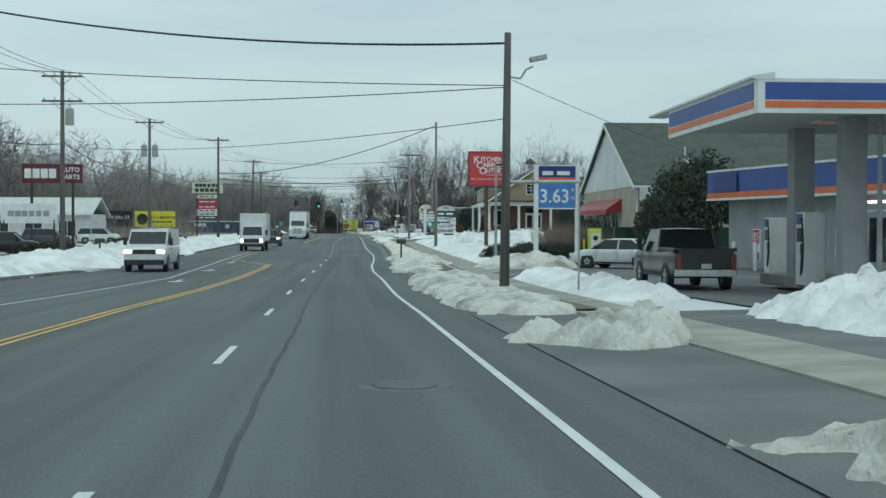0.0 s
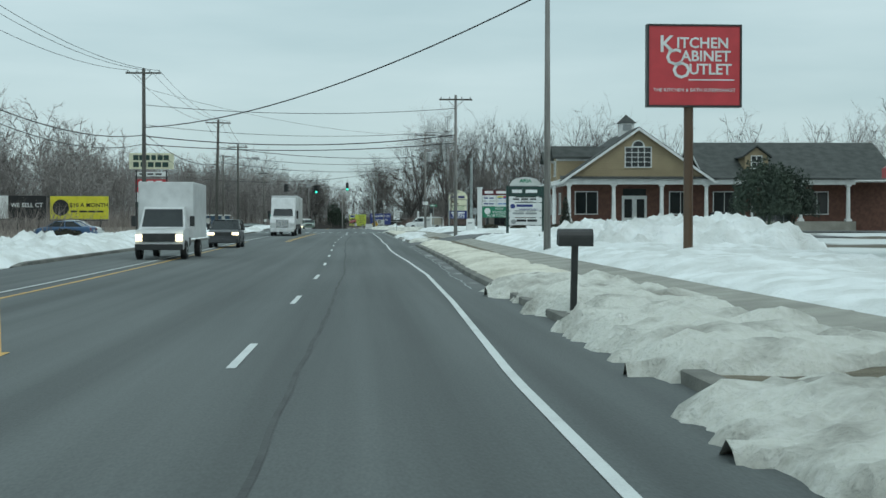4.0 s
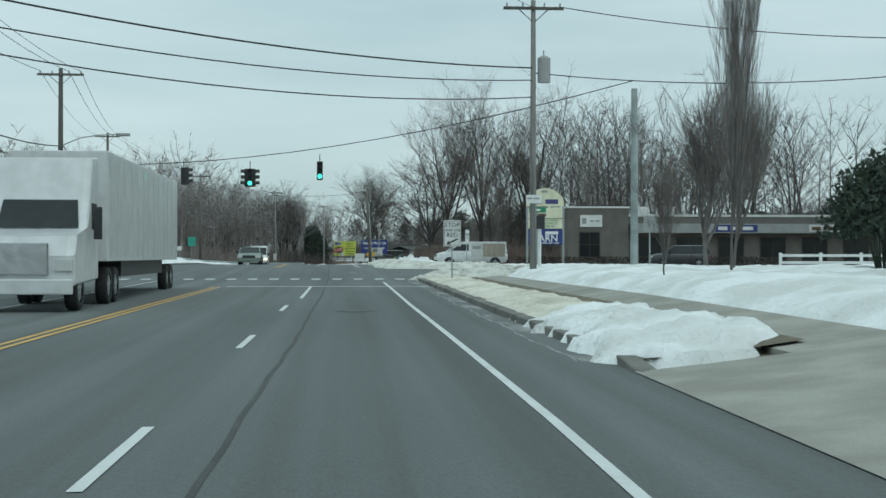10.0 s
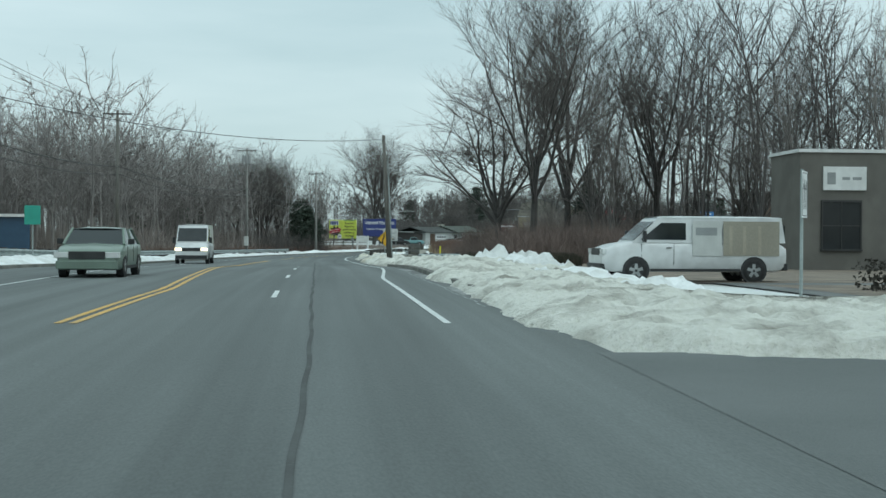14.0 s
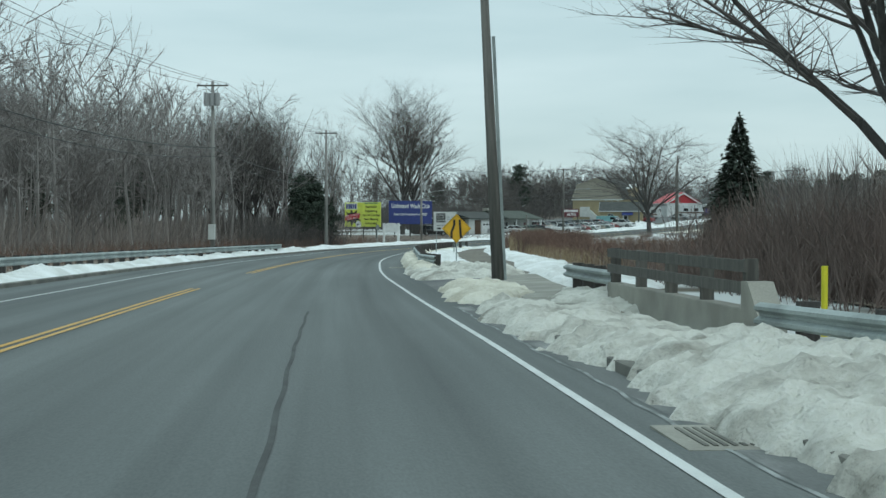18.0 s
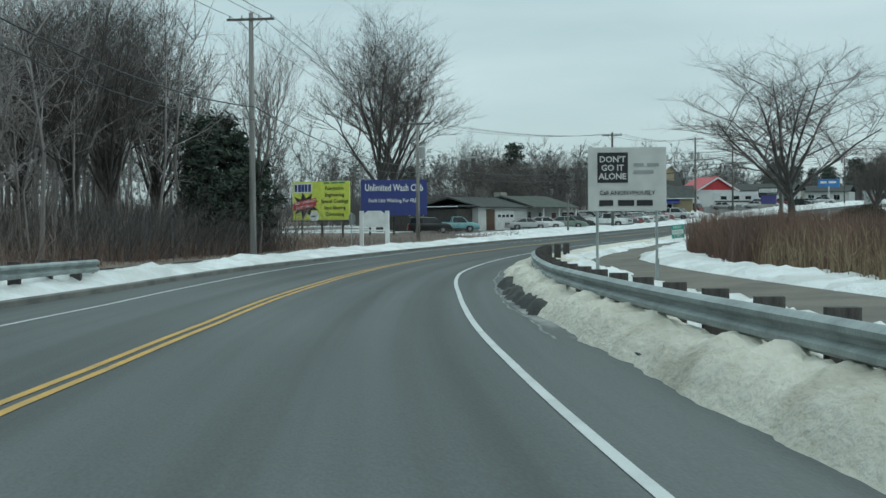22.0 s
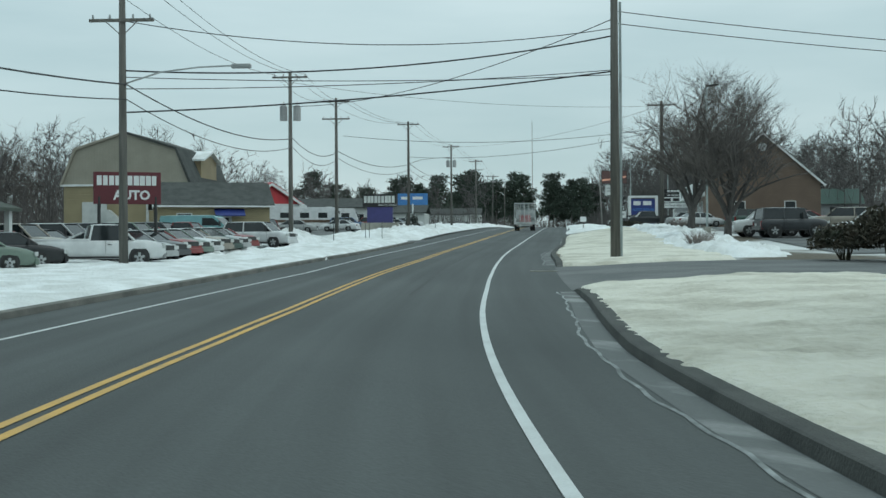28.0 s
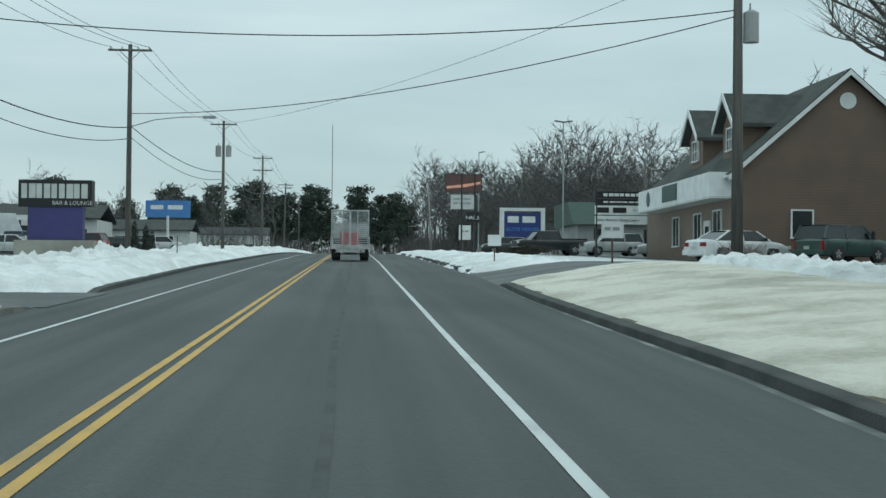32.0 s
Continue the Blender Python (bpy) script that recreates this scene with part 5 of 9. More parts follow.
def far_wood(s0, s1, o0, o1, tall, count, seed, label, fine=1.0, material="far_twig", low=0.3):
    """A belt of bare trees as one mesh: bent stems, rounded crowns of limbs that rise and fork into twigs."""
    r = random.Random(seed)
    g = r.gauss
    sh = Shape()
    for k in range(count):
        p = at(r.uniform(s0, s1), r.uniform(o0, o1), -0.2)
        h = tall * r.uniform(0.6, 1.12)
        a, b = p + Vector((g(0, 0.035) * h, g(0, 0.035) * h, h * 0.4)), p + Vector((g(0, 0.05) * h, g(0, 0.05) * h, h * 0.9))
        thick = h * r.uniform(0.006, 0.012)
        sh.tube(p, a, thick, thick * 0.7, 5, False).tube(a, b, thick * 0.7, 0.025, 4, False)
        foot, wide, spin = r.uniform(low, low + 0.18), h * r.uniform(0.24, 0.42), r.uniform(0, 6)
        for i in range(10):
            f = foot + (0.96 - foot) * i / 9
            c = p.lerp(a, f / 0.44) if f < 0.4 else a.lerp(b, (f - 0.4) / 0.56)
            q = (f - foot) / (0.96 - foot)
            reach = wide * (0.7 + 1.1 * q - 1.3 * q * q) * r.uniform(0.75, 1.2)
            az = spin + 2.4 * i + g(0, 0.3)
            out = Vector((math.cos(az), math.sin(az), 0.55 + 1.1 * q + g(0, 0.15))).normalized()
            m = c + out * reach * 0.55
            e = m + (out + Vector((g(0, 0.2), g(0, 0.2), 0.35))).normalized() * reach * 0.7
            sh.tube(c, m, thick * 0.34, thick * 0.2, 3, False).tube(m, e, thick * 0.2, 0.012, 3, False)
            for j in range(6):
                u = c.lerp(m, r.uniform(0.4, 1)) if j < 3 else m.lerp(e, r.uniform(0, 0.9))
                d = (out * 0.6 + Vector((g(0, 0.65), g(0, 0.65), 0.3 + g(0, 0.45)))).normalized()
                v = u + d * reach * r.uniform(0.3, 0.55)
                w = d.cross((g(0, 1), g(0, 1), g(0, 1))).normalized()
                sh.add([u - w * 0.022 * fine, u + w * 0.022 * fine, v], [(0, 1, 2)])
                for n in range(5):
                    x = u.lerp(v, r.uniform(0.2, 0.95))
                    y = (d * 0.7 + Vector((g(0, 0.7), g(0, 0.7), 0.1 + g(0, 0.5)))).normalized() * reach * r.uniform(0.16, 0.36)
                    sh.add([x - w * 0.013 * fine, x + w * 0.013 * fine, x + y], [(0, 1, 2)])
    return lone("far_wood", sh, M[material], label, "wood", kind="stuff")


far_wood(90, 330, -130, -52, 17, 230, 31, "belt of distant bare trees", 2.4)
far_wood(200, 362, -90, -38, 14, 330, 41, "dense wood of bare grey trees", 2.1, "wood_twig", 0.28)
far_wood(362, 456, -70, -20, 15.2, 400, 32, "dense wood of bare grey trees", 1.9, "wood_twig", 0.3)
far_wood(440, 482, -62, -27, 15, 90, 48, "dense wood of bare grey trees", 1.4, "wood_twig")
far_wood(430, 456, -28, -17, 13, 30, 49, "dense wood of bare grey trees", 1.1, "wood_twig")
far_wood(482, 560, -110, -48, 13, 100, 42, "belt of bare grey trees", 1.6)
far_wood(620, 800, -130, -52, 12, 240, 47, "belt of distant bare trees", 2.6)
far_wood(540, 860, -170, -70, 11, 140, 33, "belt of distant bare trees", 3.0)
far_wood(60, 260, 70, 150, 15, 150, 34, "belt of distant bare trees", 2.4)
far_wood(320, 356, 24, 66, 19, 110, 35, "dense wood of bare trees", 1.2)
far_wood(262, 300, 55, 130, 14, 80, 45, "belt of distant bare trees", 1.5)
far_wood(440, 680, 75, 150, 12, 140, 36, "belt of distant bare trees", 2.6)
far_wood(690, 990, 32, 120, 17, 330, 37, "belt of distant bare trees", 3.2)
far_wood(790, 990, -150, -14, 12, 200, 38, "belt of distant bare trees", 3.6)
far_wood(960, 1000, -200, 200, 13, 120, 39, "belt of distant bare trees", 4.5)
far_wood(590, 660, 44, 90, 12, 90, 46, "belt of distant bare trees", 1.8)
far_wood(830, 960, 14, 60, 20, 130, 50, "dark belt of distant bare trees", 3.6)
far_wood(745, 830, 24, 60, 15, 100, 51, "dark belt of distant bare trees", 3.0)
thicket("undergrowth", 246, 362, -66, -36, 4.6, 9000, M["brush"], 31, "bare brown undergrowth in the wood", 0.016, 0.42)
thicket("undergrowth", 362, 475, -50, -17, 5.0, 11000, M["brush"], 11, "dense bare brown undergrowth in the wood", 0.015, 0.42)
thicket("undergrowth", 246, 362, -22, -15.5, 0.6, 2200, M["reed"], 32, "low reddish-brown brush beyond the guard rail", 0.012)
thicket("undergrowth", 362, 475, -19, -14.2, 1.5, 2600, M["reed"], 21, "low reddish-brown brush at the edge of the wood", 0.014)
thicket("undergrowth", 438, 463, -27, -16, 4.2, 4500, M["far_twig"], 46, "dense dark scrub beneath the evergreens", 0.02, 0.4)
thicket("undergrowth", 470, 512, -24, -12.8, 0.9, 2200, M["brush"], 12, "low dry brown brush", 0.014)
thicket("undergrowth", 312, 345, 11.5, 45, 3.0, 4600, M["briar"], 13, "bare reddish-brown thicket", 0.018)
thicket("undergrowth", 312, 352, 9.8, 22, 1.9, 5200, M["briar"], 22, "reddish-brown thicket behind the guard rail", 0.013)
thicket("undergrowth", 352, 440, 12, 40, 1.75, 9000, M["reed"], 14, "tall dry reddish-brown reeds", 0.016, 0.12)
thicket("undergrowth", 403, 438, 11.0, 17, 2.1, 6500, M["reed"], 25, "tall dry reddish-brown reeds beside the path", 0.018, 0.1)
thicket("undergrowth", 403, 437, 10.7, 11.6, 1.7, 700, M["straw"], 26, "pale straw stems at the edge of the reeds", 0.016, 0.12)
thicket("undergrowth", 420, 438, 9.9, 14, 2.2, 3800, M["reed"], 27, "tall dry reddish-brown reeds beside the path", 0.018, 0.1)
thicket("undergrowth", 313, 346, 11.0, 22, 3.2, 7000, M["briar"], 28, "dense dark reddish-brown thicket", 0.02)
thicket("undergrowth", 354, 440, 11.7, 13.4, 1.0, 1500, M["straw"], 24, "pale straw stems at the edge of the reeds", 0.014, 0.12)
thicket("undergrowth", 150, 250, -90, -24, 4.0, 3000, M["brush"], 15, "bare brown undergrowth", 0.03)
thicket("undergrowth", 170, 330, -105, -42, 8.0, 6500, M["far_twig"], 41, "tall dense scrub at the edge of the wood", 0.05, 0.22)
thicket("undergrowth", 71, 89, 12.6, 14.2, 2.7, 2600, M["briar"], 42, "tangled brown shrubs before the showroom", 0.012)
thicket("undergrowth", 90, 220, 50, 100, 4.0, 2000, M["brush"], 16, "bare brown undergrowth", 0.035)
thicket("undergrowth", 690, 990, 30, 120, 9.0, 6500, M["far_twig"], 17, "tall dense scrub at the edge of the wood", 0.06, 0.25)
thicket("undergrowth", 570, 780, -130, -55, 6.5, 6500, M["far_twig"], 18, "tall dense scrub at the edge of the wood", 0.05, 0.25)
thicket("undergrowth", 975, 992, -60, 70, 9.0, 2600, M["far_twig"], 43, "tall dense scrub closing the far end", 0.08, 0.25)
thicket("undergrowth", 850, 985, 12, 60, 8.0, 3500, M["far_twig"], 45, "tall dense scrub at the edge of the wood", 0.08, 0.25)
thicket("undergrowth", 545, 575, -62, -40, 6.0, 2600, M["far_twig"], 44, "tall dense scrub behind the garage", 0.03, 0.3)
thicket("undergrowth", 790, 990, -140, -16, 7.5, 5500, M["far_twig"], 19, "tall dense scrub at the edge of the wood", 0.07, 0.25)
thicket("undergrowth", 346, 360, 18, 32, 5.5, 3500, M["brush"], 29, "tall tangled bare thicket", 0.03)
thicket("hedge", 307.6, 311.2, 7.9, 14.0, 0.95, 9000, M["box_hedge"], 23, "dark bare hedge beyond the snow bank", 0.016, 0.4)


# ---- signs ----
def bars(parent, x0, x1, z, tall, material, y=-0.012, count=3, seed=1):
    """Unreadable writing: plain bars of its size."""
    r = random.Random(seed)
    x = x0
    w = (x1 - x0) / count
    for k in range(count):
        e = x + w * r.uniform(0.72, 0.9)
        part("writing_bar", Shape().box(x, e, y - 0.004, y, z - tall / 2, z + tall / 2), material, parent)
        x += w


def board(parent, name, x0, x1, z0, z1, material, y=0.0, deep=0.12, edge=None, label=""):
    b = part(name, Shape().box(x0, x1, y, y + deep, z0, z1, bevel=0.015), material, parent, label)
    if edge:
        for a in ((x0 - 0.04, x1 + 0.04, z1, z1 + 0.06), (x0 - 0.04, x1 + 0.04, z0 - 0.06, z0), (x0 - 0.06, x0, z0 - 0.06, z1 + 0.06), (x1, x1 + 0.06, z0 - 0.06, z1 + 0.06)):
            part("frame", Shape().box(a[0], a[1], y - 0.03, y + deep + 0.02, a[2], a[3]), edge, b)
    return b


def post(parent, x, z1, r=0.06, material=None, y=0.06, z0=-0.3, square=False):
    sh = Shape().box(x - r, x + r, y - r, y + r, z0, z1, bevel=0.012) if square else Shape().tube((x, y, z0), (x, y, z1), r, n=10)
    return part("post", sh, material or M["steel"], parent)


TX = lambda x, z, y=-0.012: Matrix.Translation((x, y, z))

# filling station price sign
t = thing("price_sign", "tall white-framed fuel price sign with a blue panel", "price sign")
for x in (-1.06, 1.06):
    post(t, x, 5.15, 0.11, M["white_paint"], square=True)
    part("footing", Shape().box(x - 0.3, x + 0.3, -0.24, 0.36, -0.3, 0.42, bevel=0.03), M["concrete"], t)
board(t, "header", -0.95, 0.95, 4.35, 5.08, M["navy"], edge=M["white_paint"])
part("red_band", Shape().box(-0.95, 0.95, -0.012, 0, 4.35, 4.5), M["orange"], t)
bars(t, -0.75, 0.75, 4.72, 0.2, M["white"], count=2)
board(t, "price_panel", -0.95, 0.95, 2.95, 4.22, M["sky_blue"], edge=M["white_paint"])
words("3.63", 0.98, M["white"], t, TX(-0.12, 3.52), "price", 0.92, bold=0.012)
words("9", 0.3, M["white"], t, TX(0.8, 3.85), "price")
words("10", 0.26, M["white"], t, TX(0.8, 3.45), "price")
t.matrix_basis = stand(68.5, 10.9)

# kitchen outlet sign on one pole
t = thing("pole_sign", "square red kitchen outlet sign on a brown post", "sign")
post(t, -0.15, 5.6, 0.16, M["brown"])
part("base_plate", Shape().box(-0.45, 0.15, -0.25, 0.35, -0.1, 0.12, bevel=0.02), M["brown"], t)
board(t, "panel", -1.55, 1.55, 5.1, 7.75, M["sign_red"], y=-0.15, deep=0.3, edge=M["black_metal"])
for k, (a, b, x, z) in enumerate((("K", "ITCHEN", -0.95, 7.12), ("C", "ABINET", -0.72, 6.68), ("O", "UTLET", -0.45, 6.24))):
    words(a, 0.78, M["white"], t, TX(x, z, -0.165), bold=0.012)
    words(b, 0.5, M["white"], t, TX(x + 1.22 - 0.12 * k, z + 0.05, -0.165), bold=0.01)
words("THE KITCHEN & BATH SUPERMARKET", 0.165, M["white"], t, TX(0, 5.6, -0.165))
part("rule", Shape().box(-0.2, 1.35, -0.165, -0.155, 5.93, 5.97), M["white"], t)
t.matrix_basis = stand(107.6, 11.35)

# office park sign
t = thing("directory_sign", "arched office directory sign on two dark posts", "sign")
for x in (-1.2, 1.2):
    post(t, x, 3.5, 0.08, M["dark_green"], square=True)
arch = [(-1.05, 3.5)] + [(1.05 * math.cos(a), 3.52 + 0.62 * math.sin(a)) for a in np.linspace(math.pi, 0, 13)] + [(1.05, 3.5)]
part("arch", Shape().prism(arch, 0.0, 0.12), M["off_white"], t, "pale arched top")
words("ARIA", 0.36, M["green"], t, TX(0, 3.86), bold=0.012)
board(t, "panel", -1.1, 1.1, 2.72, 3.46, M["dark_green"])
bars(t, -0.9, 0.9, 3.1, 0.24, M["white"], count=2)
for z0, z1, dark, n in ((2.3, 2.64, "black", 3), (1.68, 2.24, "navy", 1), (1.18, 1.62, "grey", 2), (0.62, 1.12, "black", 2)):
    p = board(t, "panel", -1.1, 1.1, z0, z1, M["white"])
    bars(t, -0.6 if dark in ("navy", "black") and n < 3 else -0.85, 0.85, (z0 + z1) / 2 + (0.08 if z1 - z0 > 0.4 else 0.05), (z1 - z0) * 0.32, M[dark], count=n, seed=n)
words("ATTORNEYS AT LAW", 0.11, M["black"], t, TX(0, 2.37))
words("PROFESSIONALS", 0.17, M["navy"], t, TX(0.2, 1.77))
part("emblem", Shape().tube((-0.85, -0.01, 2.0), (-0.85, -0.02, 2.0), 0.17, n=16), M["navy"], t)
part("emblem", Shape().tube((-0.8, -0.01, 0.87), (-0.8, -0.02, 0.87), 0.17, n=16), M["grey"], t)
t.matrix_basis = stand(150.2, 10.95, 2, 0.15) @ Matrix.Diagonal((0.98, 1.0, 0.885, 1.0))

# agency sign with white posts
t = thing("directory_sign", "red white and green business sign between white posts", "sign")
for x in (-1.28, 1.28):
    post(t, x, 3.35, 0.17, M["white_paint"], square=True)
    part("cap", Shape().box(x - 0.22, x + 0.22, -0.16, 0.28, 3.35, 3.45, bevel=0.02), M["white_paint"], t)
board(t, "panel", -1.08, 1.08, 2.85, 3.25, M["maroon"])
bars(t, -0.9, 0.9, 3.07, 0.2, M["white"], count=2)
for x0, x1, z0, z1 in ((-1.08, -0.02, 2.4, 2.82), (0.02, 1.08, 2.4, 2.82), (-1.08, -0.02, 1.98, 2.36), (0.02, 1.08, 1.98, 2.36)):
    board(t, "panel", x0, x1, z0, z1, M["white"])
    bars(t, x0 + 0.12, x1 - 0.12, (z0 + z1) / 2, 0.1, M["navy" if x0 < 0 else "sky_blue"], count=2, seed=int(z0 * 9))
part("swatch", Shape().box(0.1, 0.5, -0.016, -0.012, 2.62, 2.76), M["yellow"], t)
part("swatch", Shape().box(0.55, 1.0, -0.016, -0.012, 2.62, 2.76), M["red"], t)
board(t, "panel", -1.08, 1.08, 1.1, 1.95, M["green"])
words("FIRST", 0.27, M["white"], t, TX(0.25, 1.76))
words("WORLD", 0.3, M["white"], t, TX(0.25, 1.5))
words("MORTGAGE", 0.3, M["white"], t, TX(0.1, 1.23))
part("emblem", Shape().tube((-0.68, -0.01, 1.6), (-0.68, -0.02, 1.6), 0.24, n=18), M["white"], t)
t.matrix_basis = stand(167.8, 10.8, 0, 0.1)
t = thing("pavement_sign", "small white folding notice board in the snow", "notice board")
for sgn in (-1, 1):
    part("leaf", Shape().box(-0.32, 0.32, -0.015, 0.015, 0, 1.1, Matrix.Translation((0, 0.25 * sgn, 0)) @ Matrix.Rotation(radians(13 * sgn), 4, "X")), M["white_paint"], t)
bars(t, -0.22, 0.22, 0.75, 0.09, M["grey"], y=-0.16, count=1)
t.matrix_basis = stand(167.2, 8.75, 0, 0.05)

# post clock
t = thing("post_clock", "black cast-iron post clock on a stepped base", "street clock")
sh = Shape().tube((0, 0, 0), (0, 0, 0.18), 0.55, 0.5, 16).tube((0, 0, 0.18), (0, 0, 0.3), 0.34, 0.3, 14).tube((0, 0, 0.3), (0, 0, 0.95), 0.2, 0.16, 12).tube((0, 0, 0.95), (0, 0, 1.05), 0.24, 0.2, 12).tube((0, 0, 1.05), (0, 0, 2.95), 0.1, 0.08, 10).tube((0, 0, 2.9), (0, 0, 3.05), 0.2, 0.24, 12)
part("column", sh, M["black_metal"], t)
drum = part("clock_head", Shape().tube((0, -0.14, 3.5), (0, 0.14, 3.5), 0.5, n=28), M["black_metal"], t)
part("dial", Shape().tube((0, -0.15, 3.5), (0, -0.145, 3.5), 0.41, n=28), M["white"], drum)
part("pointer", Shape().box(-0.02, 0.02, -0.165, -0.155, 3.5, 3.82), M["black"], drum)
part("pointer", Shape().box(-0.018, 0.018, -0.168, -0.158, 0, 0.22, Matrix.Translation((0, 0, 3.5)) @ Matrix.Rotation(radians(-32), 4, "Y")), M["black"], drum)
part("finial", Shape().tube((0, 0, 3.98), (0, 0, 4.12), 0.16, 0.1, 10).tube((0, 0, 4.12), (0, 0, 4.32), 0.05, 0, 8), M["black_metal"], t)
t.matrix_basis = stand(193, 12.6, -14, 0.3) @ Matrix.Scale(0.8, 4)

# shops' arched sign
t = thing("directory_sign", "cream arched shop directory over a blue panel", "sign")
for x in (-1.35, 1.35):
    post(t, x, 4.6, 0.09, M["grey"])
arch = [(-1.42, 4.6)] + [(1.42 * math.cos(a), 4.75 + 1.2 * math.sin(a)) for a in np.linspace(math.pi, 0, 17)] + [(1.42, 4.6)]
part("arch", Shape().prism(arch, 0.0, 0.2), M["cream"], t, "cream arched top")
bars(t, -0.3, 0.3, 5.7, 0.16, M["grey"], count=1)
bars(t, -1.1, 1.1, 4.95, 0.34, M["purple"], count=2)
for z0, z1 in ((3.72, 4.5), (2.95, 3.66)):
    board(t, "panel", -1.42, 1.42, z0, z1, M["cream"], deep=0.2)
bars(t, -0.9, 0.0, 4.25, 0.22, M["brown"], count=1)
bars(t, -0.6, 0.3, 3.95, 0.2, M["brown"], count=1)
words("SEWING MACHINES", 0.2, M["green"], t, TX(0, 3.54))
words("QUILTING FABRICS", 0.2, M["green"], t, TX(0, 3.32))
words("REPAIR CENTER", 0.2, M["green"], t, TX(0, 3.1))
board(t, "panel", -1.42, 1.42, 1.75, 2.9, M["navy"], deep=0.2)
bars(t, -1.1, 1.1, 2.62, 0.22, M["white"], count=2)
words("YARN", 0.72, M["white"], t, TX(0, 2.2), bold=0.01)
bars(t, -1.1, 1.1, 1.87, 0.07, M["white"], count=5)
t.matrix_basis = stand(264, 15.8)


def road_sign(s, o, shape, w, h, z, material, label, rz=0, lines=(), ink="black", tall=None, ry=0.0):
    t = thing("road_sign", label, "road sign")
    post(t, 0, z + h * 0.55, 0.035, M["galvanized"])
    if shape == "diamond":
        k = w / 2
        part("plate", Shape().prism([(0, z - k), (k, z), (0, z + k), (-k, z)], 0.0, 0.012), material, t)
        part("edge_line", Shape().prism([(0, z - k * 0.93), (k * 0.93, z), (0, z + k * 0.93), (-k * 0.93, z)], -0.004, 0.0), M["black"], t)
        part("face", Shape().prism([(0, z - k * 0.9), (k * 0.9, z), (0, z + k * 0.9), (-k * 0.9, z)], -0.008, -0.004), material, t)
    elif shape == "octagon":
        part("plate", Shape().prism([(w / 2 * math.cos(a), z + w / 2 * math.sin(a)) for a in np.linspace(0.3927, 6.6759, 9)[:-1]], 0, 0.012), material, t)
    else:
        part("plate", Shape().box(-w / 2, w / 2, 0, 0.012, z - h / 2, z + h / 2, bevel=0.006), material, t)
        if ink:
            for a in ((-w / 2 + 0.03, w / 2 - 0.03, z + h / 2 - 0.05, z + h / 2 - 0.035), (-w / 2 + 0.03, w / 2 - 0.03, z - h / 2 + 0.035, z - h / 2 + 0.05), (-w / 2 + 0.03, -w / 2 + 0.045, z - h / 2 + 0.035, z + h / 2 - 0.035), (w / 2 - 0.045, w / 2 - 0.03, z - h / 2 + 0.035, z + h / 2 - 0.035)):
                part("border", Shape().box(a[0], a[1], -0.006, 0, a[2], a[3]), M[ink], t)
    for text, size, dz in lines:
        words(text, size, M[ink], t, TX(0, z + dz), thick=0.003)
    t.matrix_basis = stand(s, o, rz, ry=ry)
    return t


t = road_sign(220.2, 4.75, "plate", 0.72, 1.08, 2.05, M["white"], "white sign asking to stop here on red", lines=(("STOP", 0.26, 0.34), ("HERE ON", 0.15, 0.12), ("RED", 0.26, -0.08)))
part("arrow", Shape().prism([(0.2, 1.84), (0.24, 1.79), (-0.1, 1.62), (-0.06, 1.57), (-0.24, 1.6), (-0.15, 1.75), (-0.13, 1.68)], -0.006, 0), M["black"], t)
t = road_sign(371.1, 5.85, "diamond", 1.52, 1.52, 1.95, M["sign_yellow"], "yellow diamond sign warning of a narrowing road")
for pts in ([(-0.32, 1.45), (-0.2, 1.45), (-0.2, 1.75), (-0.06, 2.1), (-0.06, 2.4), (-0.18, 2.4), (-0.18, 2.12), (-0.32, 1.78)], [(0.17, 1.45), (0.29, 1.45), (0.22, 2.4), (0.10, 2.4)]):
    part("symbol", Shape().prism(pts, -0.012, -0.008), M["black"], t)
t = road_sign(261.3, 9.7, "plate", 0.75, 0.95, 2.3, M["white"], "white lane-use sign on a thin post", rz=62)
for x in (-0.12, 0.14):
    part("arrow", Shape().prism([(x - 0.03, 2.0), (x + 0.03, 2.0), (x + 0.03, 2.4), (x + 0.1, 2.4), (x, 2.6), (x - 0.1, 2.4), (x - 0.03, 2.4)], -0.006, 0), M["black"], t)
road_sign(300, -13.8, "plate", 0.75, 0.9, 2.4, M["teal"], "pale green road sign on a post", ink="")
road_sign(295, -14.5, "plate", 0.5, 0.4, 1.6, M["white"], "small white sign by the guard rail", ink="")
road_sign(466.2, -13.3, "octagon", 0.76, 0.76, 2.1, M["grey"], "grey back of a stop sign", rz=150)
road_sign(226.5, 14.6, "plate", 0.6, 0.75, 2.3, M["grey"], "grey back of a road sign", ink="")
t = road_sign(228.5, 9.6, "plate", 0.85, 0.25, 3.0, M["green"], "green street name sign on a post", ink="", rz=8)
bars(t, -0.3, 0.3, 3.0, 0.1, M["white"], count=1)
t = thing("bollard_sign", "white post with a dark signal box", "signal post")
post(t, 0, 2.0, 0.08, M["white_paint"])
part("signal_box", Shape().box(-0.22, 0.22, -0.15, 0.15, 2.0, 2.6, bevel=0.03), M["black_metal"], t)
t.matrix_basis = stand(224, 9.0)
t = thing("notice", "small white notice fixed to a utility pole", "notice")
part("plate", Shape().box(-0.32, 0.32, -0.2, -0.185, 3.0, 3.35, bevel=0.005), M["white"], t)
bars(t, -0.26, 0.26, 3.2, 0.07, M["grey"], y=-0.2, count=2)
t.matrix_basis = stand(219.6, 8.05)
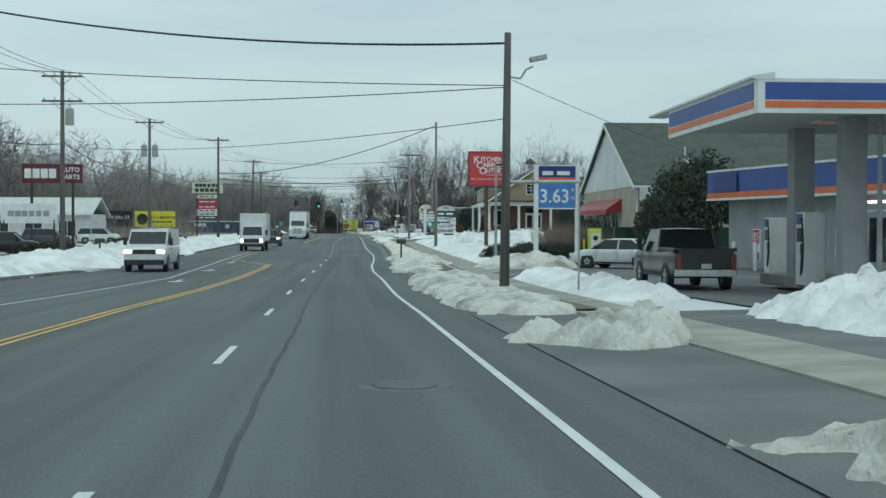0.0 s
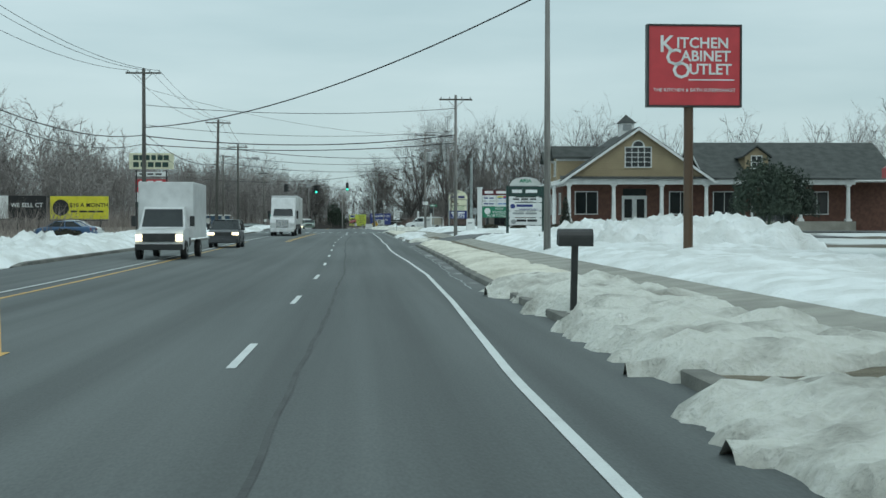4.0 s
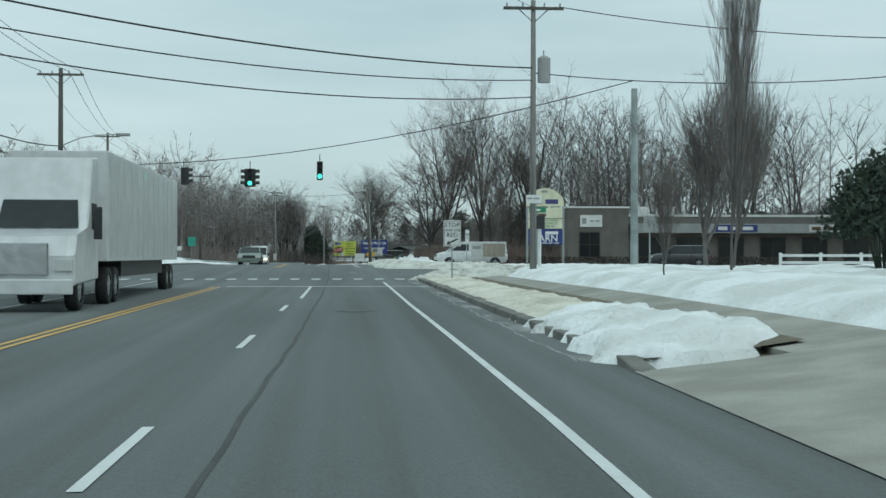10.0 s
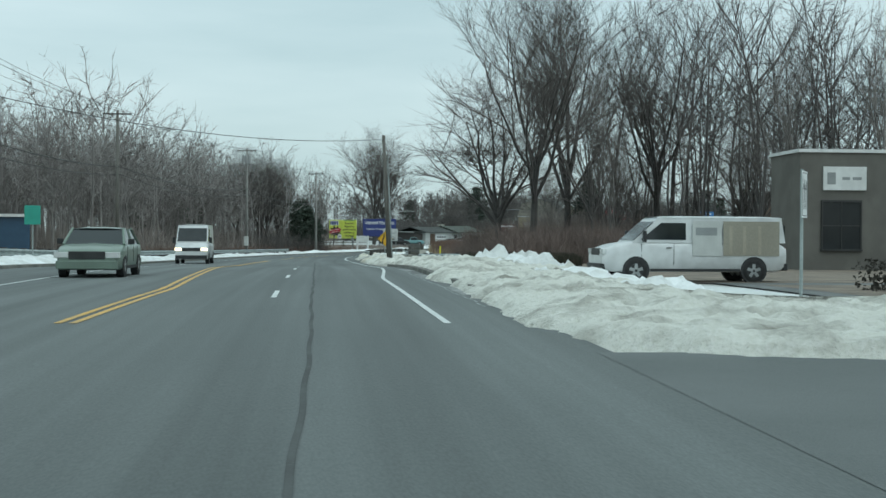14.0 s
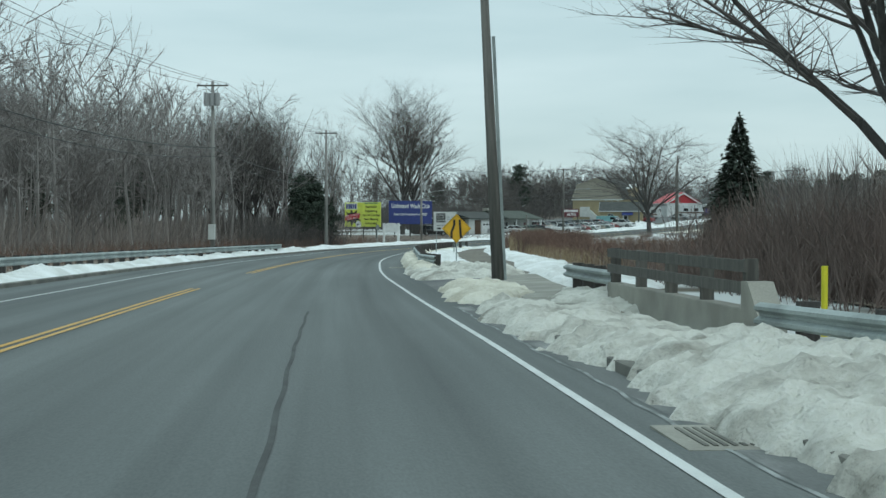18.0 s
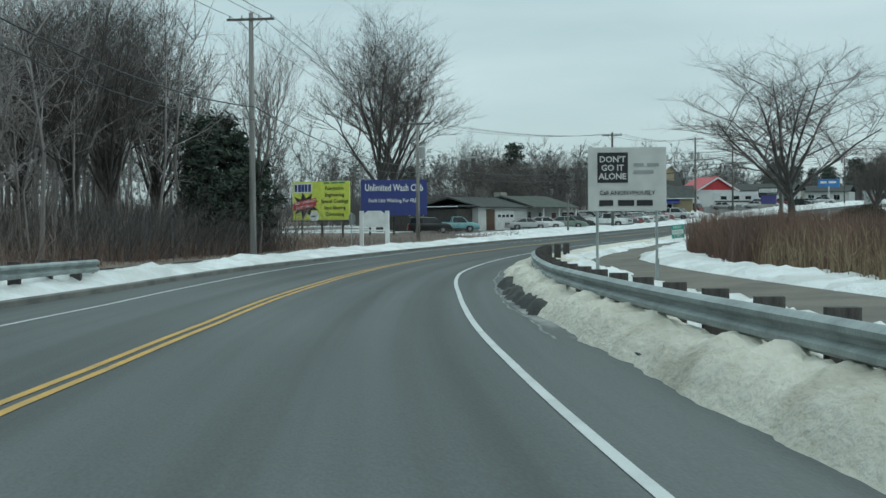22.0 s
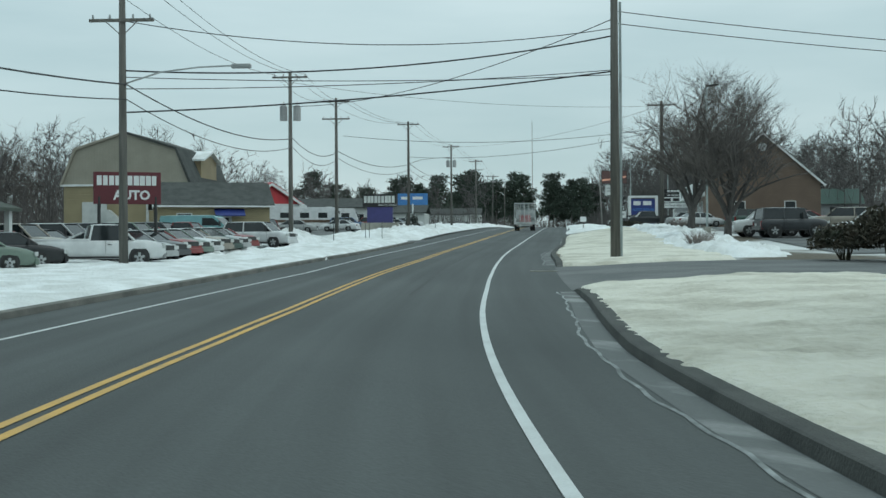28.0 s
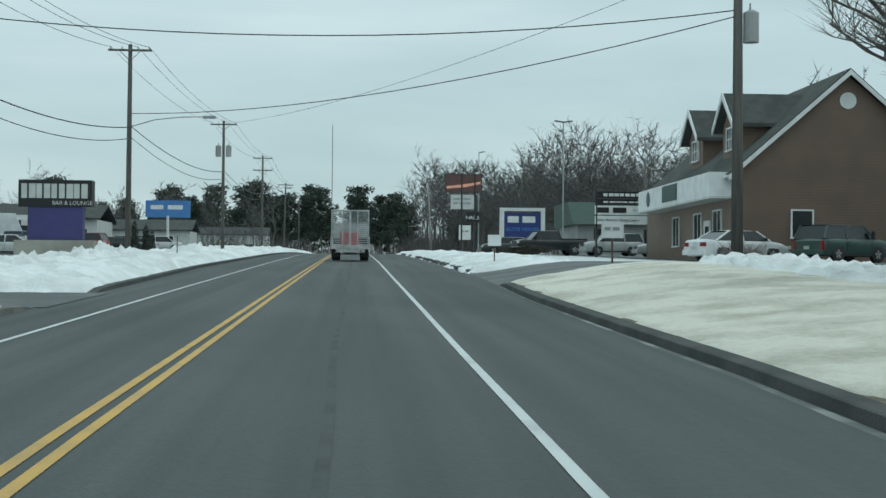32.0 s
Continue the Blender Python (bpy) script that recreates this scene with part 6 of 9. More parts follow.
# hard-to-read campaign board by the guard rail
t = thing("message_board", "grey public message board on two thin posts", "sign")
for x in (-0.85, 0.85):
    post(t, x, 2.3, 0.04, M["galvanized"])
board(t, "panel", -1.12, 1.12, 1.65, 3.45, M["off_white"], deep=0.03)
part("black_block", Shape().box(-0.85, 0.02, -0.012, -0.004, 2.45, 3.3, Matrix.Translation((0, 0, 0)) ), M["black"], t)
for text, z in (("DON'T", 3.1), ("GO IT", 2.86), ("ALONE", 2.62)):
    words(text, 0.24, M["off_white"], t, TX(-0.42, z, -0.018), bold=0.006)
bars(t, 0.18, 0.95, 2.95, 0.09, M["grey"], count=2)
bars(t, 0.18, 0.95, 2.75, 0.09, M["grey"], count=1)
words("Call ANONYMOUSLY", 0.17, M["black"], t, TX(0, 2.16))
bars(t, -0.8, 0.8, 1.88, 0.16, M["black"], count=3)
for x in (-0.85, 0.85):
    part("post_foot", Shape().box(x - 0.045, x + 0.045, -0.045, 0.045, -1.0, 0.3), M["galvanized"], t)
t.matrix_basis = stand(408.4, 5.6, 0, 0.49) @ Matrix.Diagonal((0.825, 1.0, 0.835, 1.0))

# billboards
def billboard(s, o, w, z0, z1, face, rz, label):
    t = thing("billboard", label, "billboard")
    for x in (-w * 0.36, 0.0, w * 0.36):
        post(t, x, z1 - 0.3, 0.1, M["black_metal"], y=0.25)
    part("panel", Shape().box(-w / 2, w / 2, 0, 0.18, z0, z1, bevel=0.02), face, t)
    part("catwalk", Shape().box(-w / 2, w / 2, -0.35, 0.3, z0 - 0.16, z0 - 0.08), M["black_metal"], t)
    t.matrix_basis = stand(s, o, rz)
    return t


t = billboard(499.3, -29.9, 6.9, 1.7, 5.4, M["lime"], -13, "yellow-green metalwork billboard with a red burst")
part("name_bar", Shape().box(-3.2, -1.0, -0.03, -0.01, 4.35, 5.25), M["white"], t)
bars(t, -3.15, -1.05, 4.8, 0.72, M["navy"], y=-0.03, count=5)
star = [((1.75 if k % 2 else 0.95) * math.cos(k * 0.3491) - 1.9, (1.35 if k % 2 else 0.7) * math.sin(k * 0.3491) + 3.1) for k in range(18)]
part("burst", Shape().prism(star, -0.025, -0.01), M["black"], t)
part("ribbon", Shape().prism([(-3.35, 2.6), (-0.5, 3.05), (-0.5, 3.85), (-3.35, 3.4)], -0.04, -0.025), M["red"], t)
words("STEEL • STAINLESS", 0.34, M["white"], t, TX(-1.95, 3.42, -0.045) @ Matrix.Rotation(radians(-8), 4, "Y"))
words("ALUM • GALV", 0.34, M["white"], t, TX(-1.95, 2.98, -0.045) @ Matrix.Rotation(radians(-8), 4, "Y"))
part("badge", Shape().tube((-0.75, -0.03, 2.05), (-0.75, -0.01, 2.05), 0.55, n=18), M["white"], t)
bars(t, -1.1, -0.4, 2.05, 0.14, M["navy"], y=-0.04, count=1)
bars(t, 0.4, 3.1, 5.25, 0.14, M["green"], count=3)
for k, text in enumerate(("Fabrication", "Engineering", "Special Coatings", "Sand Blasting", "Galvanizing")):
    words(text, 0.5, M["black"], t, TX(1.7, 4.72 - 0.62 * k), bold=0.006)
t = billboard(508.9, -26.7, 7.0, 2.02, 5.68, M["navy"], 38, "dark blue car wash billboard with white letters")
words("Unlimited Wash Club", 0.98, M["white"], t, TX(0, 4.85), wide=0.72, bold=0.014)
words("Feels Like Washing For FREE!", 0.55, M["white"], t, TX(0, 3.55), wide=0.82, bold=0.006)
words("Car Wash", 0.42, M["white"], t, TX(2.4, 1.9))
bars(t, -3.0, -1.4, 1.85, 0.2, M["white"], count=3)

# white timber sign frame
t = thing("sign_frame", "empty white timber sign frame in the snow", "sign")
for x in (-0.95, 0.95):
    post(t, x, 2.55, 0.14, M["white_paint"], square=True)
part("panel", Shape().box(-0.82, 0.82, 0.02, 0.1, 1.35, 2.3, bevel=0.02), M["white_paint"], t)
part("arch", Shape().prism([(-0.82, 2.3), (0.82, 2.3), (0.5, 2.55), (-0.5, 2.55)], 0.02, 0.1), M["white_paint"], t)
part("rail", Shape().box(-0.82, 0.82, 0.0, 0.12, 1.05, 1.17), M["white_paint"], t)
t.matrix_basis = stand(472.4, -13.8, 8, 0.1)

# car dealer's sign
t = thing("dealer_sign", "maroon used car dealer sign on dark posts", "sign")
for x in (-1.3, 1.3):
    post(t, x, 3.0, 0.08, M["black_metal"])
board(t, "panel", -1.55, 1.55, 2.65, 4.15, M["maroon"], deep=0.2)
bars(t, -1.4, 1.4, 3.75, 0.45, M["white"], count=10, seed=4)
words("AUTO", 0.6, M["white"], t, TX(0.2, 3.05), bold=0.02)
t.matrix_basis = stand(550, -15.8, 25)

# lounge sign
t = thing("lounge_sign", "black lounge sign over a purple block", "sign")
part("plinth", Shape().box(-1.95, 1.95, -0.5, 0.7, -0.2, 0.75, bevel=0.03), M["concrete"], t)
part("block", Shape().box(-1.35, 1.35, -0.25, 0.45, 0.75, 2.45, bevel=0.03), M["purple"], t)
board(t, "panel", -1.8, 1.8, 2.4, 3.75, M["black"], y=-0.3, deep=0.8)
bars(t, -1.65, 1.65, 3.2, 0.72, M["off_white"], y=-0.3, count=9, seed=8)
words("BAR & LOUNGE", 0.28, M["off_white"], t, TX(0.85, 2.6, -0.312))
t.matrix_basis = stand(629.5, -14.9, 0, 0.5)

# free samples board
t = thing("yard_sign", "green and white yard sign offering free samples", "sign")
for x in (-0.3, 0.3):
    post(t, x, 0.5, 0.012, M["steel"])
part("panel", Shape().box(-0.42, 0.42, 0, 0.02, 0.25, 1.15), M["teal"], t)
part("white_band", Shape().box(-0.38, 0.38, -0.004, 0, 0.52, 0.82), M["white"], t)
words("FREE", 0.26, M["white"], t, TX(0, 0.98))
words("SAMPLES", 0.15, M["teal"], t, TX(0, 0.67))
words("CBD", 0.28, M["white"], t, TX(0, 0.39))
t.matrix_basis = stand(471.6, 8.25, 4, 0.1, ry=-6)

# plaza sign, car parts sign, roadside boards on the far side
t = thing("plaza_sign", "tall shopping plaza sign with stacked panels", "sign")
for x in (-1.5, 1.5):
    post(t, x, 6.5, 0.1, M["black_metal"])
board(t, "panel", -2.2, 2.2, 6.6, 8.2, M["cream"], deep=0.25)
bars(t, -1.8, 1.8, 7.75, 0.5, M["dark_green"], count=6, seed=2)
bars(t, -1.8, 1.8, 7.05, 0.5, M["dark_green"], count=5, seed=3)
for z, c in ((6.1, "white"), (5.35, "red"), (4.6, "red"), (4.05, "white"), (3.55, "white"), (3.05, "dark_green")):
    board(t, "panel", -1.6, 1.6, z - 0.22 - (0.12 if c == "red" else 0), z + 0.22, M[c], deep=0.2)
    bars(t, -1.2, 1.2, z, 0.16, M["black" if c == "white" else "white"], count=3, seed=int(z * 7))
t.matrix_basis = stand(200, -20.5)
t = thing("parts_sign", "long maroon car parts sign on two posts", "sign")
for x in (-1.7, 1.7):
    post(t, x, 5.8, 0.12, M["black_metal"])
board(t, "panel", -2.5, 2.5, 5.7, 7.3, M["maroon"], deep=0.3)
bars(t, -2.3, 0.4, 6.5, 0.8, M["white"], count=4, seed=5)
words("AUTO", 0.55, M["white"], t, TX(1.5, 6.8), bold=0.01)
words("PARTS", 0.55, M["white"], t, TX(1.5, 6.2), bold=0.01)
t.matrix_basis = stand(116, -24.6)
t = thing("shop_sign", "white shop sign board on posts", "sign")
for x in (-2.0, 2.0):
    post(t, x, 2.6, 0.08, M["black_metal"])
board(t, "panel", -2.2, 2.2, 2.3, 3.9, M["white"], deep=0.2)
bars(t, -1.7, 1.7, 3.1, 0.45, M["grey"], count=6, seed=6)
t.matrix_basis = stand(112, -25.6)
t = billboard(207, -29.0, 6.0, 1.5, 3.9, M["yellow"], 0, "yellow roadside advertising board")
part("emblem", Shape().tube((-1.9, -0.02, 2.7), (-1.9, 0, 2.7), 0.85, n=18), M["black"], t)
words("$10 A MONTH", 0.62, M["black"], t, TX(1.0, 2.95), bold=0.012)
bars(t, -0.9, 2.7, 2.3, 0.2, M["black"], count=4)
t = billboard(207, -35.4, 6.0, 1.5, 3.9, M["black"], 0, "black and white roadside advertising board")
part("white_panel", Shape().box(-3.0, -0.9, -0.02, 0, 1.5, 3.9), M["white"], t)
words("WE SELL CT", 0.62, M["white"], t, TX(1.0, 2.9), bold=0.01)
# right-hand shop signs at the end of the drive
t = thing("screen_sign", "tall pylon with a lit picture screen", "sign")
for x in (-0.2, 1.35):
    post(t, x, 9.4, 0.12, M["black_metal"])
board(t, "screen", -2.1, 2.1, 7.2, 9.3, M["screen_dusk"], deep=0.4, edge=M["black_metal"])
part("glow_band", Shape().prism([(-2.0, 7.6), (0.2, 7.8), (2.0, 8.2), (2.0, 8.45), (-0.2, 8.1), (-2.0, 7.9)], -0.014, -0.004), flat("screen_light", (0.75, 0.36, 0.24), emit=0.12), t)
board(t, "panel", -1.5, 1.3, 5.2, 6.9, M["off_white"], deep=0.3)
bars(t, -1.2, 1.0, 6.4, 0.2, M["grey"], count=2)
bars(t, -1.2, 1.0, 5.9, 0.2, M["grey"], count=3)
words("NAILS", 0.6, M["white"], board(t, "panel", 0.3, 1.9, 3.6, 4.9, M["black"], deep=0.2), TX(1.1, 4.2))
board(t, "panel", -0.5, 0.9, 1.6, 3.3, M["white"], deep=0.2)
bars(t, -0.3, 0.7, 2.6, 0.2, M["grey"], count=2)
t.matrix_basis = stand(720, 12.7)
t = thing("dealer_sign", "blue car dealer sign in a white frame", "sign")
for x in (-1.95, 1.95):
    post(t, x, 4.3, 0.2, M["white_paint"], square=True)
part("header", Shape().box(-2.15, 2.15, -0.05, 0.3, 4.1, 4.4), M["white_paint"], t)
board(t, "panel", -1.75, 1.75, 1.6, 3.9, M["navy"], deep=0.2)
bars(t, -1.4, 1.4, 3.3, 0.6, M["white"], count=2)
words("AUTO HOUSE", 0.5, M["sky_blue"], t, TX(0, 2.35), bold=0.01)
t.matrix_basis = stand(688.5, 15.8, 0, 0.0)
t = thing("directory_sign", "black and white shop directory sign", "sign")
for x in (-1.75, 1.75):
    post(t, x, 4.3, 0.08, M["black_metal"])
for z0, z1, c in ((3.85, 4.3, "black"), (3.4, 3.8, "black"), (2.75, 3.35, "white"), (2.1, 2.65, "white")):
    board(t, "panel", -1.85, 1.85, z0, z1, M[c], deep=0.15)
bars(t, -1.3, 1.3, 4.08, 0.2, M["white"], count=7)
bars(t, -1.3, 1.3, 3.6, 0.1, M["white"], count=6)
bars(t, -1.7, 0.4, 3.05, 0.36, M["black"], count=2)
words("AUTO", 0.3, M["grey"], t, TX(1.1, 3.05))
words("Sales • Service • Detail Center", 0.24, M["black"], t, TX(-0.3, 2.38))
t.matrix_basis = stand(651, 17.9, 0, 0.1)
t = thing("notice", "small white notice board on a post", "notice")
post(t, 0, 1.0, 0.04, M["brown"])
part("plate", Shape().box(-0.42, 0.42, 0, 0.03, 0.85, 1.45, bevel=0.005), M["white"], t)
bars(t, -0.3, 0.3, 1.2, 0.12, M["grey"], count=2)
t.matrix_basis = stand(611, 9.6, 0, 0.1)
t = thing("notice", "small notice board on a thin post", "notice")
post(t, 0, 1.0, 0.03, M["brown"])
part("plate", Shape().box(-0.3, 0.3, 0, 0.03, 0.85, 1.35, bevel=0.005), M["white"], t)
t.matrix_basis = stand(622, 6.3, 0, 0.1)

# ---- traffic lights on a span wire ----
wire(at(228, 14.2, 9.2), at(262, -24, 7.4), 1.75, 0.022, "span_wire")


def signal(s, o, z, faces, label):
    t = thing("traffic_light", label, "traffic light", "traffic lights")
    part("hanger", Shape().tube((0, 0, 1.05), (0, 0, 1.5), 0.025, n=6), M["black_metal"], t)
    for a in faces:
        turned = Matrix.Rotation(radians(a), 4, "Z")
        head = part("signal_head", Shape().box(-0.17, 0.17, -0.32, -0.06, 0.0, 1.05, turned, 0.03), M["black_metal"], t)
        for k in range(3):
            z0 = 0.19 + 0.34 * k
            c = turned @ Vector((0, -0.33, z0))
            d = turned @ Vector((0, -0.345, z0))
            part("lens", Shape().tube(c, d, 0.125, n=14), M["green_on"] if k == 0 and a == 0 else M["dark_plastic"], head)
            hood = Shape()
            hood.grid([[turned @ Vector((0.15 * math.cos(b), y, z0 + 0.15 * math.sin(b))) for b in np.linspace(-0.3, 3.44, 9)] for y in (-0.32, -0.55)])
            part("visor", hood, M["black_metal"], head)
    t.matrix_basis = stand(s, o, 0, z)


signal(243.0, -0.85, 5.3, (0, 180), "black traffic light showing green over the road")
signal(244.8, -4.95, 4.95, (0, 90, 180, 270), "cluster of black traffic lights showing green")
signal(248.5, -9.2, 5.2, (90, 180), "black traffic light seen from its side")

# signal mast and lamp posts
t = thing("signal_mast", "tall grey steel signal mast", "signal mast")
part("shaft", Shape().tube((0, 0, -0.2), (0, 0, 8.8), 0.2, 0.15, 12), M["galvanized"], t)
part("base", Shape().box(-0.35, 0.35, -0.35, 0.35, -0.2, 0.35, bevel=0.04), M["concrete"], t)
t.matrix_basis = stand(228, 14.2)


def lamp_post(s, o, tall, heads, label, rz=0):
    t = thing("lamp_post", label, "lamp post")
    part("shaft", Shape().tube((0, 0, -0.2), (0, 0, tall), 0.085, 0.06, 10), M["galvanized"], t)
    part("footing", Shape().tube((0, 0, -0.2), (0, 0, 0.5), 0.28, n=12), M["concrete"], t)
    for sgn in heads:
        part("lamp_head", Shape().box(min(0, sgn * 0.85), max(0, sgn * (0.85 if tall > 6 else 0.5)), -0.13, 0.13, -0.05, 0.06, Matrix.Translation((0, 0, tall)) @ Matrix.Rotation(radians(-8 * sgn), 4, "Y"), 0.03), M["black_metal"], t)
    t.matrix_basis = stand(s, o, rz)


lamp_post(69.6, 7.9, 5.2, (1,), "grey lamp post with one flat lamp head")
lamp_post(685.5, 19.2, 12.3, (-1, 1), "tall white car park lamp post with two heads")
lamp_post(741, 16.4, 13.5, (1,), "tall car park lamp post")
lamp_post(585, 14.6, 10.4, (1,), "tall lamp post beside the car park")
lamp_post(36, 14.75, 5.0, (), "pale steel lamp post beside the forecourt")

# ---- guard rails ----
def guard_rail(table, label, sink=0.0):
    where = along(table)
    s0, s1 = table[0][0], table[-1][0]
    t = thing("guard_rail", label, "guard rail")
    prof = [(0.02, 0.44), (-0.01, 0.45), (-0.08, 0.49), (-0.08, 0.54), (0, 0.59), (0, 0.63), (-0.08, 0.68), (-0.08, 0.73), (-0.01, 0.77), (0.02, 0.78)]
    n = max(2, int((s1 - s0) / 3.8))
    for k in range(n):
        a, b = s0 + (s1 - s0) * k / n, s0 + (s1 - s0) * (k + 1) / n
        sh = Shape()
        side = 1 if table[0][1] > 0 else -1
        sh.grid([[at(s, where(s) + side * d, z - sink) for d, z in prof] for s in np.linspace(a, b + 0.08, 5)])
        part("rail", sh, M["galvanized"], t)
        for f in (0.25, 0.75):
            s = a + (b - a) * f
            m = stand(s, where(s) + side * 0.03)
            part("post", Shape().box(0.02 if side > 0 else -0.3, 0.3 if side > 0 else -0.02, -0.08, 0.08, -0.3, 0.84 - sink), M["dark_bark"], t, m=m)
    return t


guard_rail([(359, 4.2), (366, 3.8), (372, 3.95), (387, 4.05), (405, 3.6), (420, 3.75), (433, 3.85), (438, 4.6)], "weathered galvanized guard rail along the bend")
guard_rail([(311, 7.7), (313, 7.1), (316, 6.35), (319.6, 6.0)], "weathered galvanized guard rail before the bridge fence", 0.16)
guard_rail([(330.5, 6.2), (333, 6.2), (337.2, 6.3)], "weathered galvanized guard rail beyond the bridge fence")
guard_rail([(246, -15.0), (303, -14.3), (340, -13.2), (370, -11.8), (395, -9.6), (413, -8.3)], "long galvanized guard rail on the far side")

# bridge parapet with timber rails
t = thing("bridge_fence", "concrete parapet with weathered timber rails", "fence")
part("parapet", Shape().box(-0.15, 0.15, -6.2, 6.2, -0.2, 0.55, bevel=0.03), M["concrete"], t)
part("end_block", Shape().prism([(-6.2, -0.2), (-7.4, -0.2), (-7.4, 0.35), (-6.6, 1.0), (-6.2, 1.0)], -0.2, 0.2, "x"), M["concrete"], t)
for y in (-6.0, -3.0, 0, 3.0, 6.0):
    part("post", Shape().box(-0.1, 0.1, y - 0.1, y + 0.1, 0.5, 1.36), M["pole_wood"], t)
for z in (0.88, 1.24):
    part("rail", Shape().box(-0.16, -0.1, -6.2, 6.2, z - 0.1, z + 0.1), M["pole_wood"], t)
t.matrix_basis = stand(325.4, 6.2, 1, 0.0) @ Matrix.Diagonal((1.0, 0.743, 0.92, 1.0))
t = thing("marker_post", "yellow marker post in the brush", "marker post")
part("shaft", Shape().tube((0, 0, -0.2), (0, 0, 1.05), 0.05, n=10), M["yellow"], t)
t.matrix_basis = stand(321, 7.45)
# roadside mailboxes, white rail, catch basins
for s, o, rz in ((84.4, 3.55, -8), (82, -14.5, 0)):
    t = thing("mailbox", "black mailbox on a leaning post", "mailbox")
    part("post", Shape().box(-0.05, 0.05, -0.05, 0.05, -0.3, 1.0), M["black_metal"], t)
    box = Shape().prism([(-0.13, 1.0), (0.13, 1.0), (0.13, 1.14)] + [(0.13 * math.cos(a), 1.14 + 0.13 * math.sin(a)) for a in np.linspace(0.3, 2.84, 7)] + [(-0.13, 1.14)], -0.28, 0.28)
    part("box", box, M["black_metal"], t)
    t.matrix_basis = stand(s, o, 90, 0.22, ry=rz)
t = thing("white_fence", "white rail fence in the snow", "fence")
for x in np.linspace(0, 9, 6):
    part("post", Shape().box(x - 0.06, x + 0.06, -0.06, 0.06, -0.2, 0.95), M["white_paint"], t)
for z in (0.5, 0.82):
    part("rail", Shape().box(0, 9, -0.03, 0.03, z - 0.06, z + 0.06), M["white_paint"], t)
t.matrix_basis = stand(224, 20, -8)


def basin(s, o):
    t = thing("catch_basin", "concrete catch basin with an iron grate", "drain")
    part("slab", Shape().box(-0.48, 0.48, -0.62, 0.62, -0.02, 0.014), M["concrete"], t)
    for x in np.linspace(-0.3, 0.3, 9):
        part("grate_bar", Shape().box(x - 0.018, x + 0.018, -0.45, 0.45, 0.014, 0.024), M["kerb"], t)
    t.matrix_basis = stand(s, o)


basin(535.4, 3.4)
basin(311.3, 3.05)
basin(370.3, 2.85)


# ---- buildings ----
def window(parent, m, w, h, cols=2, rows=2, frame="white_paint", name="window"):
    """A framed window standing in the local x-z plane, facing -y, its sill at z 0."""
    win = part(name, Shape().box(-w / 2, w / 2, 0.0, 0.05, 0, h), M["glass"], parent, m=m)
    f = 0.08
    for a in ((-w / 2 - f, w / 2 + f, h, h + f), (-w / 2 - f, -w / 2, 0, h), (w / 2, w / 2 + f, 0, h)):
        part("window_frame", Shape().box(a[0], a[1], -0.05, 0.05, a[2], a[3]), M[frame], win)
    part("window_sill", Shape().box(-w / 2 - f - 0.03, w / 2 + f + 0.03, -0.1, 0.05, -f, 0), M[frame], win)
    for k in range(1, cols):
        x = -w / 2 + w * k / cols
        part("glazing_bar", Shape().box(x - 0.025, x + 0.025, -0.025, 0.0, 0, h), M[frame], win)
    for k in range(1, rows):
        z = h * k / rows
        part("glazing_bar", Shape().box(-w / 2, w / 2, -0.022, 0.0, z - 0.025, z + 0.025), M[frame], win)
    return win


def door(parent, m, w, h, material, glazed=True):
    d = part("door", Shape().box(-w / 2, w / 2, -0.02, 0.05, 0, h), material, parent, m=m)
    part("door_frame", Shape().box(-w / 2 - 0.09, -w / 2, -0.05, 0.05, 0, h + 0.09), M["white_paint"], d)
    part("door_frame", Shape().box(w / 2, w / 2 + 0.09, -0.05, 0.05, 0, h + 0.09), M["white_paint"], d)
    part("door_frame", Shape().box(-w / 2, w / 2, -0.05, 0.05, h, h + 0.09), M["white_paint"], d)
    if glazed:
        part("pane", Shape().box(-w * 0.36, w * 0.36, -0.03, -0.02, h * 0.15, h * 0.9), M["glass"], d)
    part("handle", Shape().box(w * 0.38, w * 0.42, -0.07, -0.03, h * 0.42, h * 0.55), M["steel"], d)
    return d


def MX(x, y, z, rz=0):
    return pose(x, y, z, 0, 0, rz)


